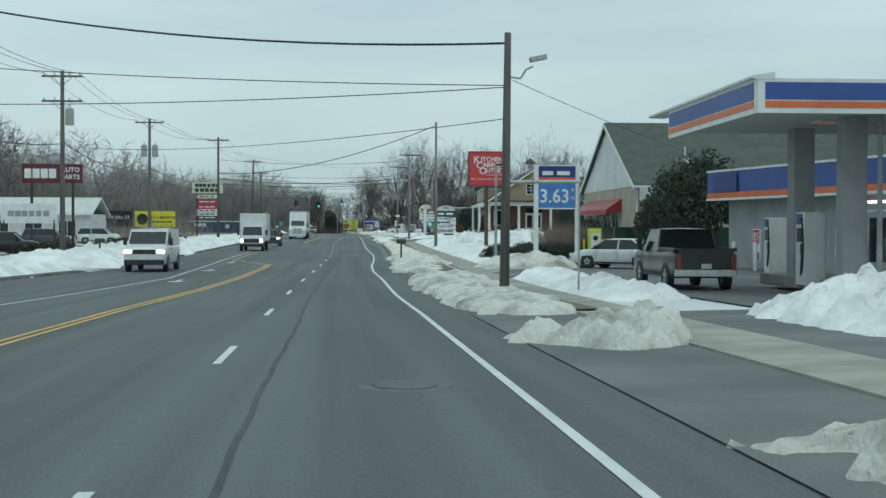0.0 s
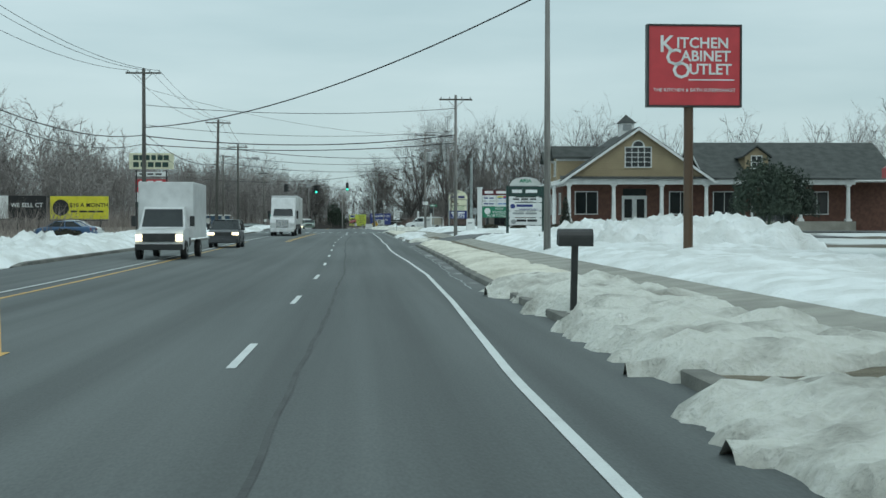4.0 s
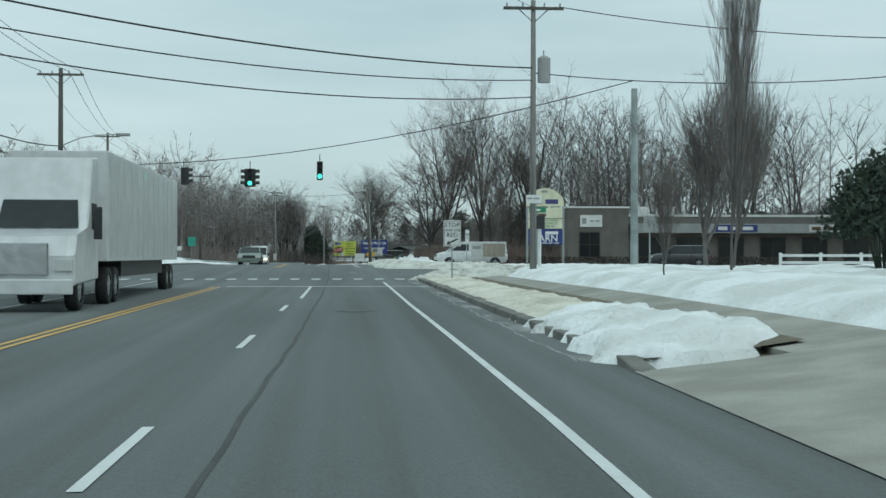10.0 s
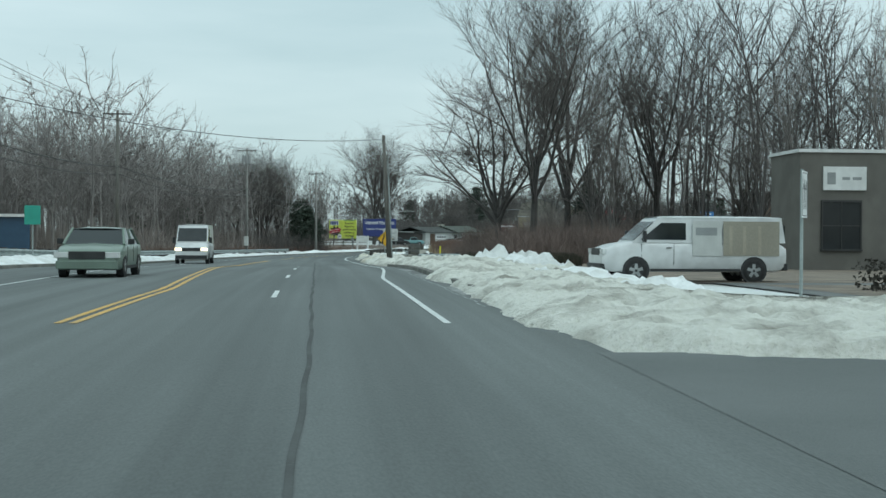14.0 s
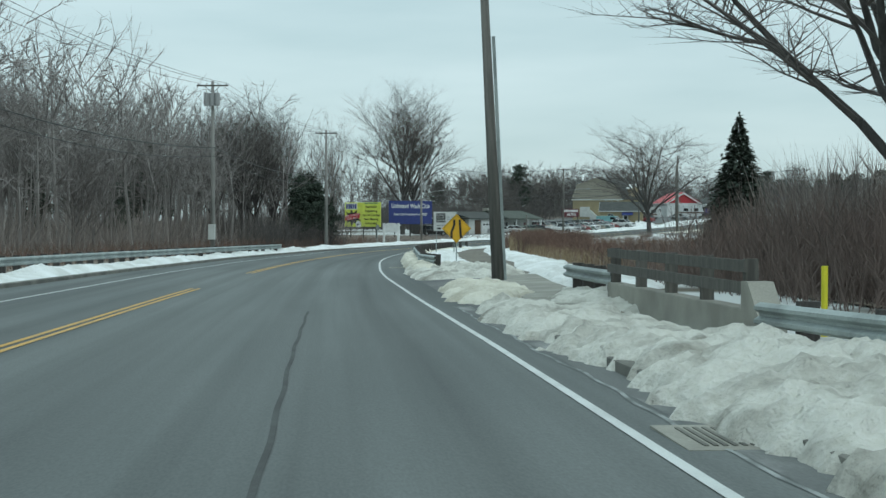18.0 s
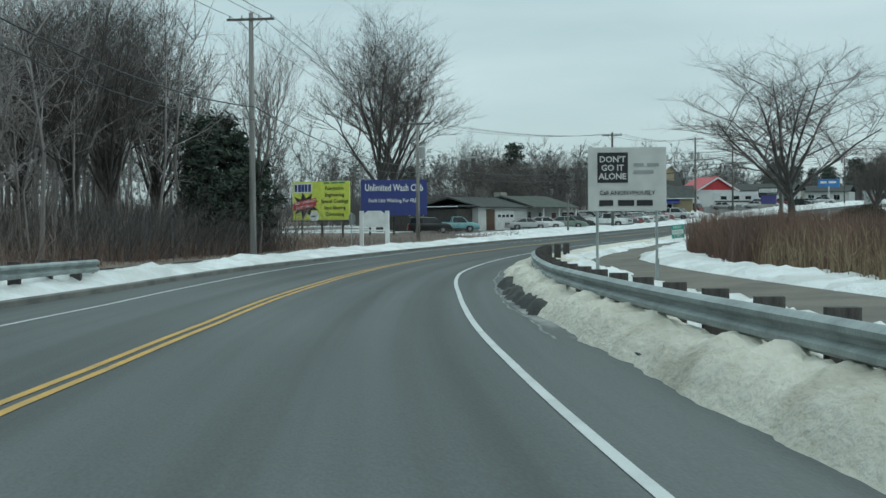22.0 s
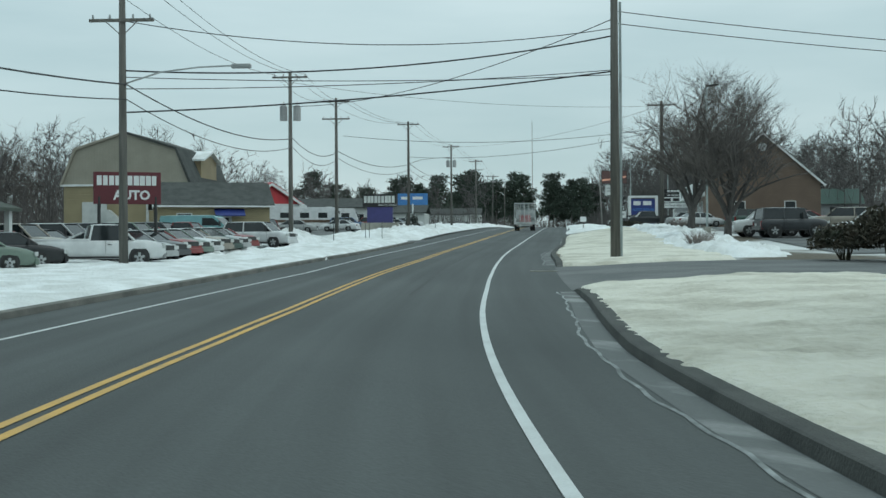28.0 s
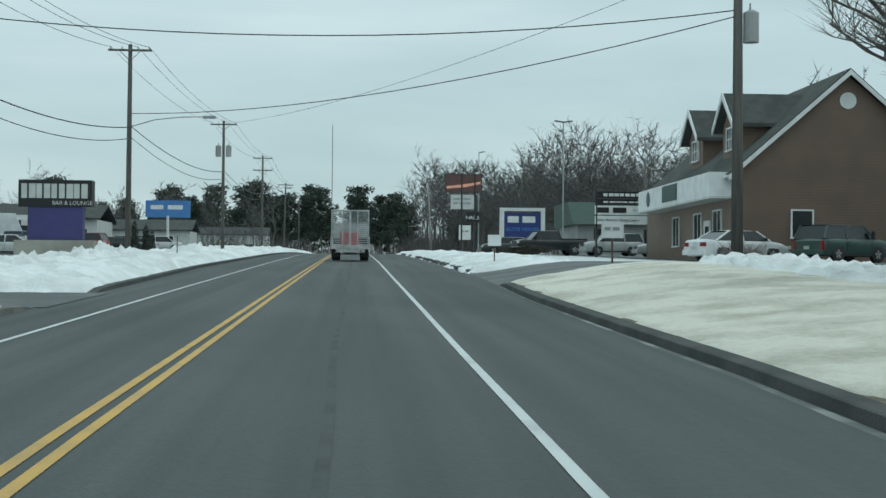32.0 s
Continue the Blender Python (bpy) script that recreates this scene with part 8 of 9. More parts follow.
gable_roof(t, 0, 11.4, 0, 20, 4.45, 9.4, M["shingle"], "y", 0.4)
part("white_front", Shape().box(-1.2, 0.0, 0.2, 17, 3.2, 4.4), M["white_paint"], t)
part("porch_soffit", Shape().box(-1.2, 0, 0.2, 17, 3.1, 3.2), M["off_white"], t)
part("emblem", Shape().tube((-1.22, 14.2, 3.8), (-1.2, 14.2, 3.8), 0.45, n=18), M["dark_green"], t)
board(t, "name_panel", -1.26, -1.2, 3.4, 4.3, M["dark_green"], y=7.0, deep=3.4)
for y in (4.2, 11.5):
    dm = part("dormer", Shape().prism([(y - 1.5, 4.8), (y + 1.5, 4.8), (y + 1.5, 7.2), (y, 8.5), (y - 1.5, 7.2)], 1.0, 6.5, "x"), M["brown_siding"], t)
    part("dormer_roof", Shape().prism([(y - 1.95, 6.9), (y, 8.6), (y + 1.95, 6.9), (y + 1.95, 7.1), (y, 8.85), (y - 1.95, 7.1)], 0.55, 7.2, "x"), M["shingle"], dm)
    part("dormer_trim", Shape().prism([(y - 1.95, 6.85), (y, 8.55), (y + 1.95, 6.85), (y + 1.95, 7.15), (y, 8.9), (y - 1.95, 7.15)], 0.48, 0.55, "x"), M["white_paint"], dm)
    window(t, MX(0.96, y, 5.9, -90), 1.3, 1.1, 3, 2)
for x in (3.4, 8.4):
    window(t, MX(x, -0.04, 1.2), 1.0, 1.3, 1, 1)
part("round_vent", Shape().tube((5.7, -0.06, 8.0), (5.7, 0, 8.0), 0.42, n=18), M["white_paint"], t)
for y in (3, 7, 12):
    window(t, MX(-0.04, y, 1.0, -90), 1.5, 1.6, 2, 1)
door(t, MX(-0.04, 5, 0, -90), 1.0, 2.1, M["white_paint"])
t.matrix_basis = stand(626.5, 18.6, 0)
t = thing("green_roof_shop", "low shop with a dark green roof", "building")
walls(t, 0, 26, 0, 12, 3.1, M["grey_wall"])
part("roof", Shape().prism([(-0.8, 3.0), (3.0, 5.4), (12, 5.4), (12, 3.0)], -0.6, 26.6, "x"), M["fence_green"], t)
for x in (3, 8, 13, 18, 23):
    window(t, MX(x, -0.04, 0.5), 2.6, 2.0, 2, 1, "black_metal")
t.matrix_basis = stand(694, 22, 0)
# far side: plaza shops, blue shed
t = thing("plaza_shops", "long low shop building with a dark roof", "building")
walls(t, -30, 12, 0, 14, 3.6, M["grey_stucco"])
part("roof", Shape().prism([(-0.8, 3.5), (5, 5.6), (14.5, 3.6), (14.5, 3.8), (5, 5.8), (-0.8, 3.7)], -30.6, 12.6, "x"), M["shingle"], t)
for x in range(-27, 12, 5):
    window(t, MX(x, -0.04, 0.6), 2.8, 2.0, 2, 1, "black_metal")
t.matrix_basis = stand(160, -58, 0)
t = thing("white_shop", "pale shop with a light gabled roof", "building")
walls(t, -6, 6, 0, 10, 3.2, M["off_white"])
gable_roof(t, -6, 6, 0, 10, 3.2, 4.9, M["off_white"], "x", 0.4)
for x in (-3.6, 0, 3.6):
    window(t, MX(x, -0.04, 0.8), 1.8, 1.6, 2, 1)
t.matrix_basis = stand(150, -34, 0)
t = thing("blue_shed", "dark blue metal shed beyond the guard rail", "building")
walls(t, -8, 8, 0, 8, 3.4, M["blue_shed"])
part("roof_slab", Shape().box(-8.3, 8.3, -0.3, 8.3, 3.4, 3.65), M["white_paint"], t)
board(t, "panel", -5, -2, 2.2, 3.0, M["white"], y=-0.06, deep=0.05)
part("mark", Shape().tube((3.5, -0.1, 2.3), (3.5, -0.02, 2.3), 0.6, n=14), M["off_white"], t)
t.matrix_basis = stand(352, -33, 12)
for s, o, w, h, m in ((705, -34, 14, 3.2, "off_white"), (728, -40, 18, 3.4, "tan_metal"), (760, -30, 12, 3.0, "off_white"), (800, 40, 22, 4.2, "white_siding"), (840, -26, 16, 4.0, "off_white")):
    t = thing("far_shop", "low pale shop building far along the road", "building")
    walls(t, -w / 2, w / 2, 0, 9, h, M[m])
    part("roof", Shape().prism([(-0.5, h), (4.5, h + 1.6), (9.5, h), (9.5, h + 0.15), (4.5, h + 1.78), (-0.5, h + 0.15)], -w / 2 - 0.4, w / 2 + 0.4, "x"), M["shingle"], t)
    for x in np.arange(-w / 2 + 2, w / 2 - 1, 3.4):
        window(t, MX(x, -0.04, 0.8), 1.6, 1.4, 2, 1)
    t.matrix_basis = stand(s, o)
t = thing("blue_sign", "blue shop sign far along the road", "sign")
post(t, 0, 4.2, 0.15, M["white_paint"])
board(t, "panel", -2.6, 2.6, 4.0, 6.0, M["sky_blue"], deep=0.3)
bars(t, -2.0, 2.0, 5.2, 0.5, M["white"], count=2)
t.matrix_basis = stand(722, -22)
t = thing("radio_mast", "thin radio mast far off", "mast")
part("shaft", Shape().tube((0, 0, 0), (0, 0, 34), 0.16, 0.08, 6), M["grey_pole"], t)
t.matrix_basis = stand(905, -6)


# ---- vehicles (front along local +y) ----
def loft(profile, w, edge=0.12, inset=0.07):
    """A body from its side outline (y, z), with its flanks drawn in at the edges."""
    cy = sum(p[0] for p in profile) / len(profile)
    cz = sum(p[1] for p in profile) / len(profile)
    small = [(y + (inset if y < cy else -inset) * min(1, abs(y - cy)), z + (inset if z < cz else -inset) * 0.6) for y, z in profile]
    rows = [[(-w, y, z) for y, z in small], [(-w + edge * 0.35, y * 0.985, z) for y, z in profile], [(-w + edge * 1.4, y, z) for y, z in profile], [(w - edge * 1.4, y, z) for y, z in profile], [(w - edge * 0.35, y * 0.985, z) for y, z in profile], [(w, y, z) for y, z in small]]
    sh, n = Shape(), len(profile)
    sh.add([p for r in rows for p in r], [tuple(range(n)), tuple(range(6 * n - 1, 5 * n - 1, -1))] + [(k * n + i, k * n + (i + 1) % n, (k + 1) * n + (i + 1) % n, (k + 1) * n + i) for k in range(5) for i in range(n)])
    return sh


tyre_mesh, rim_mesh = {}, {}


def wheel(parent, x, y, r, wide=0.22, dual=False):
    key = (r, wide)
    if key not in tyre_mesh:
        prof = [(-wide / 2, r * 0.62), (-wide / 2, r * 0.93), (-wide * 0.36, r), (wide * 0.36, r), (wide / 2, r * 0.93), (wide / 2, r * 0.62)]
        sh = Shape()
        sh.grid([[(px, pr * math.cos(a), pr * math.sin(a)) for px, pr in prof] for a in np.linspace(0, 2 * math.pi, 21)])
        tyre_mesh[key] = mesh_of("tyre", sh, M["rubber"], True)
        rm = Shape()
        rm.tube((-wide * 0.4, 0, 0), (wide * 0.4, 0, 0), r * 0.62, n=18)
        for k in range(5):
            a = k * 1.2566
            for sx in (-1, 1):
                rm.box(sx * wide * 0.42 - 0.012, sx * wide * 0.42 + 0.012, -0.05, 0.05, 0.04, r * 0.58, Matrix.Rotation(a, 4, "X"))
        rim_mesh[key] = mesh_of("rim", rm, M["steel"])
    w = part("tyre", tyre_mesh[key], None, parent, m=Matrix.Translation((x, y, r)))
    part("rim", rim_mesh[key], None, w)
    return w


KINDS = {
    "sedan": dict(L=4.75, w=0.90, low=0.22, belt=0.92, hood=0.86, deck=0.98, top=1.43, cab=(-1.75, -0.95, 0.55, 1.25), r=0.32, ax=1.38),
    "coupe": dict(L=4.75, w=0.93, low=0.22, belt=0.92, hood=0.93, deck=0.98, top=1.38, cab=(-1.75, -0.7, 0.3, 1.0), r=0.34, ax=1.38),
    "suv": dict(L=4.7, w=0.93, low=0.27, belt=1.06, hood=1.05, deck=1.08, top=1.72, cab=(-2.25, -1.95, 0.55, 1.25), r=0.36, ax=1.36),
    "jeep": dict(L=4.3, w=0.93, low=0.42, belt=1.15, hood=1.15, deck=1.15, top=1.86, cab=(-2.05, -1.95, 0.62, 0.8), r=0.41, ax=1.3),
    "pickup": dict(L=5.85, w=1.01, low=0.38, belt=1.18, hood=1.2, deck=1.26, top=1.93, cab=(-0.75, -0.55, 1.1, 1.75), r=0.41, ax=1.82),
    "old_pickup": dict(L=5.3, w=0.94, low=0.33, belt=1.06, hood=1.06, deck=1.08, top=1.72, cab=(-0.35, -0.2, 0.85, 1.4), r=0.37, ax=1.6),
    "van": dict(L=6.0, w=1.0, low=0.34, belt=1.26, hood=1.2, deck=1.26, top=2.12, cab=(-2.97, -2.85, 1.15, 2.05), r=0.38, ax=1.92),
    "hi_van": dict(L=5.5, w=1.03, low=0.30, belt=1.3, hood=1.15, deck=1.3, top=2.5, cab=(-2.72, -2.65, 1.3, 2.25), r=0.36, ax=1.75),
}


body_mesh = {}


def body_shape(L, w, low, tops, nose, r, ax):
    """A rounded lower body: cross sections along its length, drawn in at nose and tail and flared at the wheels."""
    h, sh, rows = L / 2, Shape(), []
    ys, zs = zip(*sorted(tops))
    for i in range(33):
        y = -h + L * i / 32
        u = abs(y) / h
        half = w * (1 - nose * max(0.0, (u - 0.72) / 0.28) ** 2.2) + 0.012 * math.exp(-((abs(y) - ax) / (r * 1.1)) ** 4)
        z1 = float(np.interp(y, ys, zs))
        z0 = low + 0.16 * max(0.0, (u - 0.9) / 0.1) ** 1.5
        mid = z0 + (z1 - z0) * 0.62
        half_section = [(0.0, z0), (half * 0.9, z0), (half * 0.975, z0 + 0.06), (half * 0.985, mid - 0.12), (half, mid), (half * 0.985, z1 - 0.1), (half * 0.95, z1 - 0.035), (half * 0.85, z1 - 0.006), (0.0, z1 + 0.02)]
        rows.append([(-x, y, z) for x, z in half_section[::-1]] + [(x, y, z) for x, z in half_section[1:]])
    sh.grid(rows)
    for end in (rows[0], rows[-1]):
        sh.add(end[:-1], [tuple(range(len(end) - 1))])
    return sh


def car(kind, paint, s, o, rz, label, up=0.0, lights=False, group="parked vehicles", name=None, snow_top=False):
    k = KINDS[kind]
    L, w, low, belt, hood, deck, top, cab, r, ax = (k[x] for x in ("L", "w", "low", "belt", "hood", "deck", "top", "cab", "r", "ax"))
    h = L / 2
    y0, y1, y2, y3 = cab
    t = thing(name or {"sedan": "car", "coupe": "car", "suv": "car", "jeep": "car"}.get(kind, "van" if "van" in kind else "pickup_truck"), label, "van" if "van" in kind else ("pickup truck" if "pickup" in kind else "car"), group)
    if (kind, paint) not in body_mesh:
        tops = [(-h, deck - 0.14), (-h + 0.1, deck - 0.02), (-h + 0.3, deck), (y0, belt + 0.03), (y3, belt + 0.02), (y3 + (h - y3) * 0.5, hood + 0.01), (h - 0.3, hood - 0.06), (h - 0.08, hood - 0.15), (h, hood - 0.28)]
        body_mesh[kind, paint] = mesh_of("body", body_shape(L, w, low, tops, 0.05 if kind in ("jeep", "old_pickup", "pickup") or "van" in kind else 0.13, r, ax), CAR[paint], True)
    part("body", body_mesh[kind, paint], None, t)
    ins, boxed = 0.16 if "van" not in kind else 0.08, "van" in kind
    tw, bw = w - ins - 0.02, w - 0.05
    up_pts = lambda x_b, x_t: [(x_b, y0, belt), (x_b, y3, belt), (x_t, y2, top - 0.05), (x_t, y1, top - 0.05)]
    rear_solid = boxed
    cabin = Shape().add(up_pts(-bw, -tw) + up_pts(bw, tw), [(0, 1, 2, 3), (7, 6, 5, 4), (0, 3, 7, 4), (1, 5, 6, 2), (3, 2, 6, 7), (0, 4, 5, 1)])
    part("cabin", cabin, CAR[paint] if rear_solid else M["glass"], t, "" if rear_solid else "dark tinted glasshouse")
    skin = Shape()
    skin.grid([[(x * (tw + 0.015), y, top - 0.075 + 0.075 * (1 - abs(x) ** 3.2) * (1 - max(0.0, abs(2 * (y - y1) / (y2 - y1) - 1) - 0.55) ** 2 * 1.6)) for x in np.linspace(-1, 1, 11)] for y in np.linspace(y1 - 0.05, y2 + 0.05, 9)])
    part("roof", skin, CAR[paint], t, smooth=True)
    for sgn in (-1, 1):
        seams = [y3 - 0.32, (y1 + y2) / 2 - 0.05] if not boxed else [y3 - 0.3, y3 - 1.35]
        if kind == "sedan" or kind == "suv":
            seams.append(y1 - 0.1)
        for y in seams:
            part("door_seam", Shape().box(sgn * (w + 0.004) - 0.004, sgn * (w + 0.004) + 0.004, y - 0.006, y + 0.006, low + 0.22, belt - 0.03), M["dark_plastic"], t)
        part("door_handle", Shape().box(sgn * (w + 0.012) - 0.014, sgn * (w + 0.012) + 0.014, seams[1] + 0.08, seams[1] + 0.24, belt - 0.17, belt - 0.14), M["dark_plastic" if boxed else "chrome"], t)
        part("sill_trim", Shape().box(sgn * (w - 0.006) - 0.008, sgn * (w - 0.006) + 0.008, -ax + r * 1.2, ax - r * 1.2, low + 0.02, low + 0.1), M["dark_plastic"], t)
    if rear_solid:
        g = 0.012
        for sgn in (-1, 1):
            a = [(sgn * (bw + (tw - bw) * f + g), y, belt + (top - 0.05 - belt) * f) for y, f in ((y3 - 0.28, 0.12), (y2 - 0.05, 0.78), (y2 - 0.85, 0.78), (y2 - 0.85, 0.12))]
            part("side_window", Shape().add(a, [(0, 1, 2, 3)]), M["glass"], t)
        ws = [(x * (bw + (tw - bw) * f) * 0.93, y3 + (y2 - y3) * f + 0.02, belt + (top - 0.05 - belt) * f + 0.01) for x, f in ((-1, 0.1), (1, 0.1), (1, 0.82), (-1, 0.82))]
        part("windscreen", Shape().add(ws, [(0, 1, 2, 3)]), M["glass"], t)
        for sx in (-0.5, 0.5):
            part("rear_window", Shape().box(sx - 0.32, sx + 0.32, -h - 0.0, -h + 0.2, belt + 0.25, top - 0.3), M["glass"], t)
    else:
        mids = (y1, (y1 + y2) / 2 - 0.05, y2) if L > 4 and "pickup" not in kind else (y1, y2)
        for sgn in (-1, 1):
            edges = [((sgn * bw, y0, belt), (sgn * tw, y1, top - 0.05)), ((sgn * bw, y3, belt), (sgn * tw, y2, top - 0.05))]
            edges += [((sgn * bw, m_, belt), (sgn * tw, m_, top - 0.05)) for m_ in mids[1:-1]]
            for a, b in edges:
                part("pillar", Shape().tube(a, b, 0.045, 0.04, 6), CAR[paint], t)
    if "pickup" in kind:
        part("bed", Shape().box(-w + 0.12, w - 0.12, -h + 0.1, y0 - 0.1, deck - 0.35, deck + 0.004), M["dark_plastic"], t)
        for sgn in (-1, 1):
            part("bed_rail", Shape().box(min(sgn * (w - 0.13), sgn * (w - 0.02)), max(sgn * (w - 0.13), sgn * (w - 0.02)), -h + 0.05, y0 - 0.02, deck - 0.05, deck + 0.05, bevel=0.02), CAR[paint], t)
        part("tailgate", Shape().box(-w + 0.16, w - 0.16, -h - 0.02, -h + 0.06, low + 0.32, deck + 0.03, bevel=0.02), CAR[paint], t)
    for sgn in (-1, 1):
        for y in (-ax, ax):
            arch = Shape().tube((sgn * (w - 0.2), y, r + 0.02), (sgn * (w + 0.004), y, r + 0.02), r * 1.14, n=18)
            part("wheel_arch", arch, M["dark_plastic"], t)
            wheel(t, sgn * (w - 0.1), y, r)
        part("headlight", Shape().box(sgn * w * 0.78 - 0.2, sgn * w * 0.78 + 0.2, h - 0.12, h + 0.01, hood - 0.3, hood - 0.14, bevel=0.02), M["head_on"] if lights else M["clear_lamp"], t)
        tall = 0.5 if ("van" in kind or "pickup" in kind or kind in ("suv", "jeep")) else 0.17
        wide = 0.1 if tall > 0.3 else 0.22
        part("tail_light", Shape().box(sgn * (w - 0.06 - wide) - wide * 0.5, sgn * (w - 0.06 - wide) + wide, -h - 0.025, -h + 0.12, deck - 0.16 - tall, deck - 0.14, bevel=0.015), M["red_lamp"], t)
        part("mirror", Shape().box(sgn * (w + 0.1) - 0.09, sgn * (w + 0.1) + 0.09, y3 - 0.42, y3 - 0.32, belt + 0.02, belt + (0.38 if tall > 0.3 else 0.17), bevel=0.02), M["dark_plastic"], t)
    part("front_bumper", Shape().box(-w + 0.06, w - 0.06, h - 0.1, h + 0.06, low + 0.03, low + 0.26, bevel=0.03), M["chrome"] if "pickup" in kind else CAR[paint] if "van" not in kind else M["dark_plastic"], t)
    part("rear_bumper", Shape().box(-w + 0.06, w - 0.06, -h - 0.07, -h + 0.1, low + 0.05, low + 0.28, bevel=0.03), M["chrome"] if "pickup" in kind else CAR[paint] if "van" not in kind else M["dark_plastic"], t)
    part("grille", Shape().box(-w * 0.55, w * 0.55, h - 0.06, h + 0.012, hood - 0.34, hood - 0.12, bevel=0.015), M["black_metal"], t)
    part("number_plate", Shape().box(-0.16, 0.16, -h - 0.085, -h - 0.07, low + 0.3, low + 0.45), M["off_white"], t)
    if snow_top:
        part("snow_cover", Shape().box(-tw + 0.05, tw - 0.05, y1, y2, top, top + 0.06, bevel=0.03), M["snow"], t)
    t.matrix_basis = stand(s, o, rz, up)
    return t


car("pickup", "black", 43.6, 11.2, 0, "black pickup truck at the fuel pumps", 0.02, name="pickup_truck")
car("sedan", "white", 64.3, 13.4, 50, "white sedan leaving the filling station", 0.02)
car("van", "white", 68.5, -9.4, 180, "white van with its headlights on", lights=True, group="vehicles on the road")
car("suv", "charcoal", 147, -8.0, 180, "dark grey car driving with its lights on", lights=True, group="vehicles on the road")
car("sedan", "sage", 275, -6.6, 180, "dark green car waiting in the far lane", group="vehicles on the road")
car("hi_van", "white", 322.5, -8.2, 180, "white high-roofed van with a roof rack", lights=True, group="vehicles on the road")
v = car("van", "white", 277.5, 11.6, 92, "white van with pictures on its flank", 0.0)
for x0, x1, c in ((-2.75, -0.9, "tan_metal"), (-0.85, 0.1, "off_white")):
    part("flank_picture", Shape().box(-1.012, -1.004, x0, x1, 0.85, 1.95), M[c], v)
for sx in (-0.15, 0.35, 0.8):
    part("picture_line", Shape().box(-1.016, -1.012, -2.0 + sx, -1.9 + sx, 0.9, 1.8), M["stucco"], v)
bars(part("picture_text", Shape().box(-1.014, -1.012, -0.7, 0.0, 1.5, 1.75), M["grey"], v), 0, 0.01, 0, 0.01, M["grey"], count=1)
yard = [("old_pickup", "teal", 518.6, -24.2, -62, "pale blue old pickup truck"), ("suv", "black", 515.2, -25.6, -62, "dark car with snow on it"), ("coupe", "silver", 528.8, -19.6, -54, "grey coupe parked in the yard"), ("sedan", "white", 533, -19.2, -58, "white sedan parked in the yard"), ("sedan", "sage", 535.8, -17.4, -60, "pale green sedan parked in the yard"), ("sedan", "black", 539.5, -17.6, -60, "black sedan parked in the yard"), ("old_pickup", "white", 541.5, -14.5, -65, "white pickup truck parked by the pole")]
for k, s in enumerate(np.arange(545, 572, 2.7)):
    yard.append(("sedan" if k % 3 else "coupe", ["white", "silver", "charcoal", "red", "sage", "white", "tan", "green", "silver", "red"][k], s, -15.2 - 0.15 * k, -105, "used car in a row for sale"))
    yard.append(("suv" if k % 2 else "sedan", ["red", "tan", "black", "silver", "blue", "charcoal", "white", "sage", "red", "black"][k], s + 1, -20.6, -100, "used car in the second row"))
yard += [("suv", "white", 575.5, -15.4, -100, "white car at the end of the row"), ("sedan", "sage", 578.5, -17.2, -100, "pale green car at the end of the row"), ("old_pickup", "red", 571.5, -19.5, -95, "dark red pickup truck in the second row"), ("van", "teal", 584, -21.5, -95, "grey-green van beside the yard")]
for kind, paint, s, o, rz, label in yard:
    car(kind, paint, s, o, rz, label, 0.02)
east = [("jeep", "charcoal", 574, 18.6, -80, "dark grey off-roader parked behind the snow"), ("suv", "white", 577, 17.6, 95, "white car parked facing the road"), ("suv", "white", 566, 22, 80, "white car parked in the car park"), ("sedan", "white", 622.5, 17.6, -70, "white sedan parked beside the brown house"), ("suv", "green", 622, 22.4, -60, "dark green car beside the brown house"), ("suv", "black", 619.5, 26.5, -70, "black car beside the brown house"), ("sedan", "red", 603, 24, 80, "red car in the car park"), ("sedan", "silver", 596, 22, 80, "silver car in the car park"), ("suv", "tan", 590, 25, 80, "tan car in the car park"), ("pickup", "black", 668, 15.4, 100, "black pickup truck facing the road"), ("suv", "silver", 663, 19.5, 95, "silver car in the car park"), ("sedan", "charcoal", 672, 12.6, 95, "dark car in the car park"), ("sedan", "blue", 680, 14.5, 95, "blue car in the car park"), ("sedan", "silver", 655, 22, 90, "silver car in the car park"), ("suv", "black", 187, 33.4, 90, "black car before the office porch"), ("suv", "charcoal", 187, 38, 90, "dark car before the office porch"), ("pickup", "white", 508, 48, -80, "white pickup truck beyond the reeds"), ("sedan", "white", 500, 44, -80, "white car beyond the reeds"), ("suv", "red", 520, 50, -80, "red car beyond the reeds"), ("suv", "charcoal", 268, 27, 85, "grey car before the shops"), ("sedan", "silver", 705, 16, 95, "silver car by the road"), ("sedan", "red", 725, 18, 95, "red car by the road")]
for kind, paint, s, o, rz, label in east:
    car(kind, paint, s, o, rz, label, 0.02)
for k, (kind, paint, s, o) in enumerate((("suv", "black", 98, -24), ("sedan", "silver", 120, -31), ("suv", "charcoal", 134, -29), ("sedan", "green", 92, -34), ("suv", "white", 150, -27), ("sedan", "blue", 176, -24), ("sedan", "white", 185, -25), ("suv", "red", 610, -24), ("sedan", "silver", 640, -26), ("sedan", "white", 652, -23), ("suv", "blue", 664, -24), ("suv", "red", 676, -23), ("sedan", "black", 690, -22), ("sedan", "silver", 704, -23), ("suv", "white", 718, -22))):
    car(kind, paint, s, o, 80 if k % 2 else -85, "parked car beyond the snow bank", 0.02)


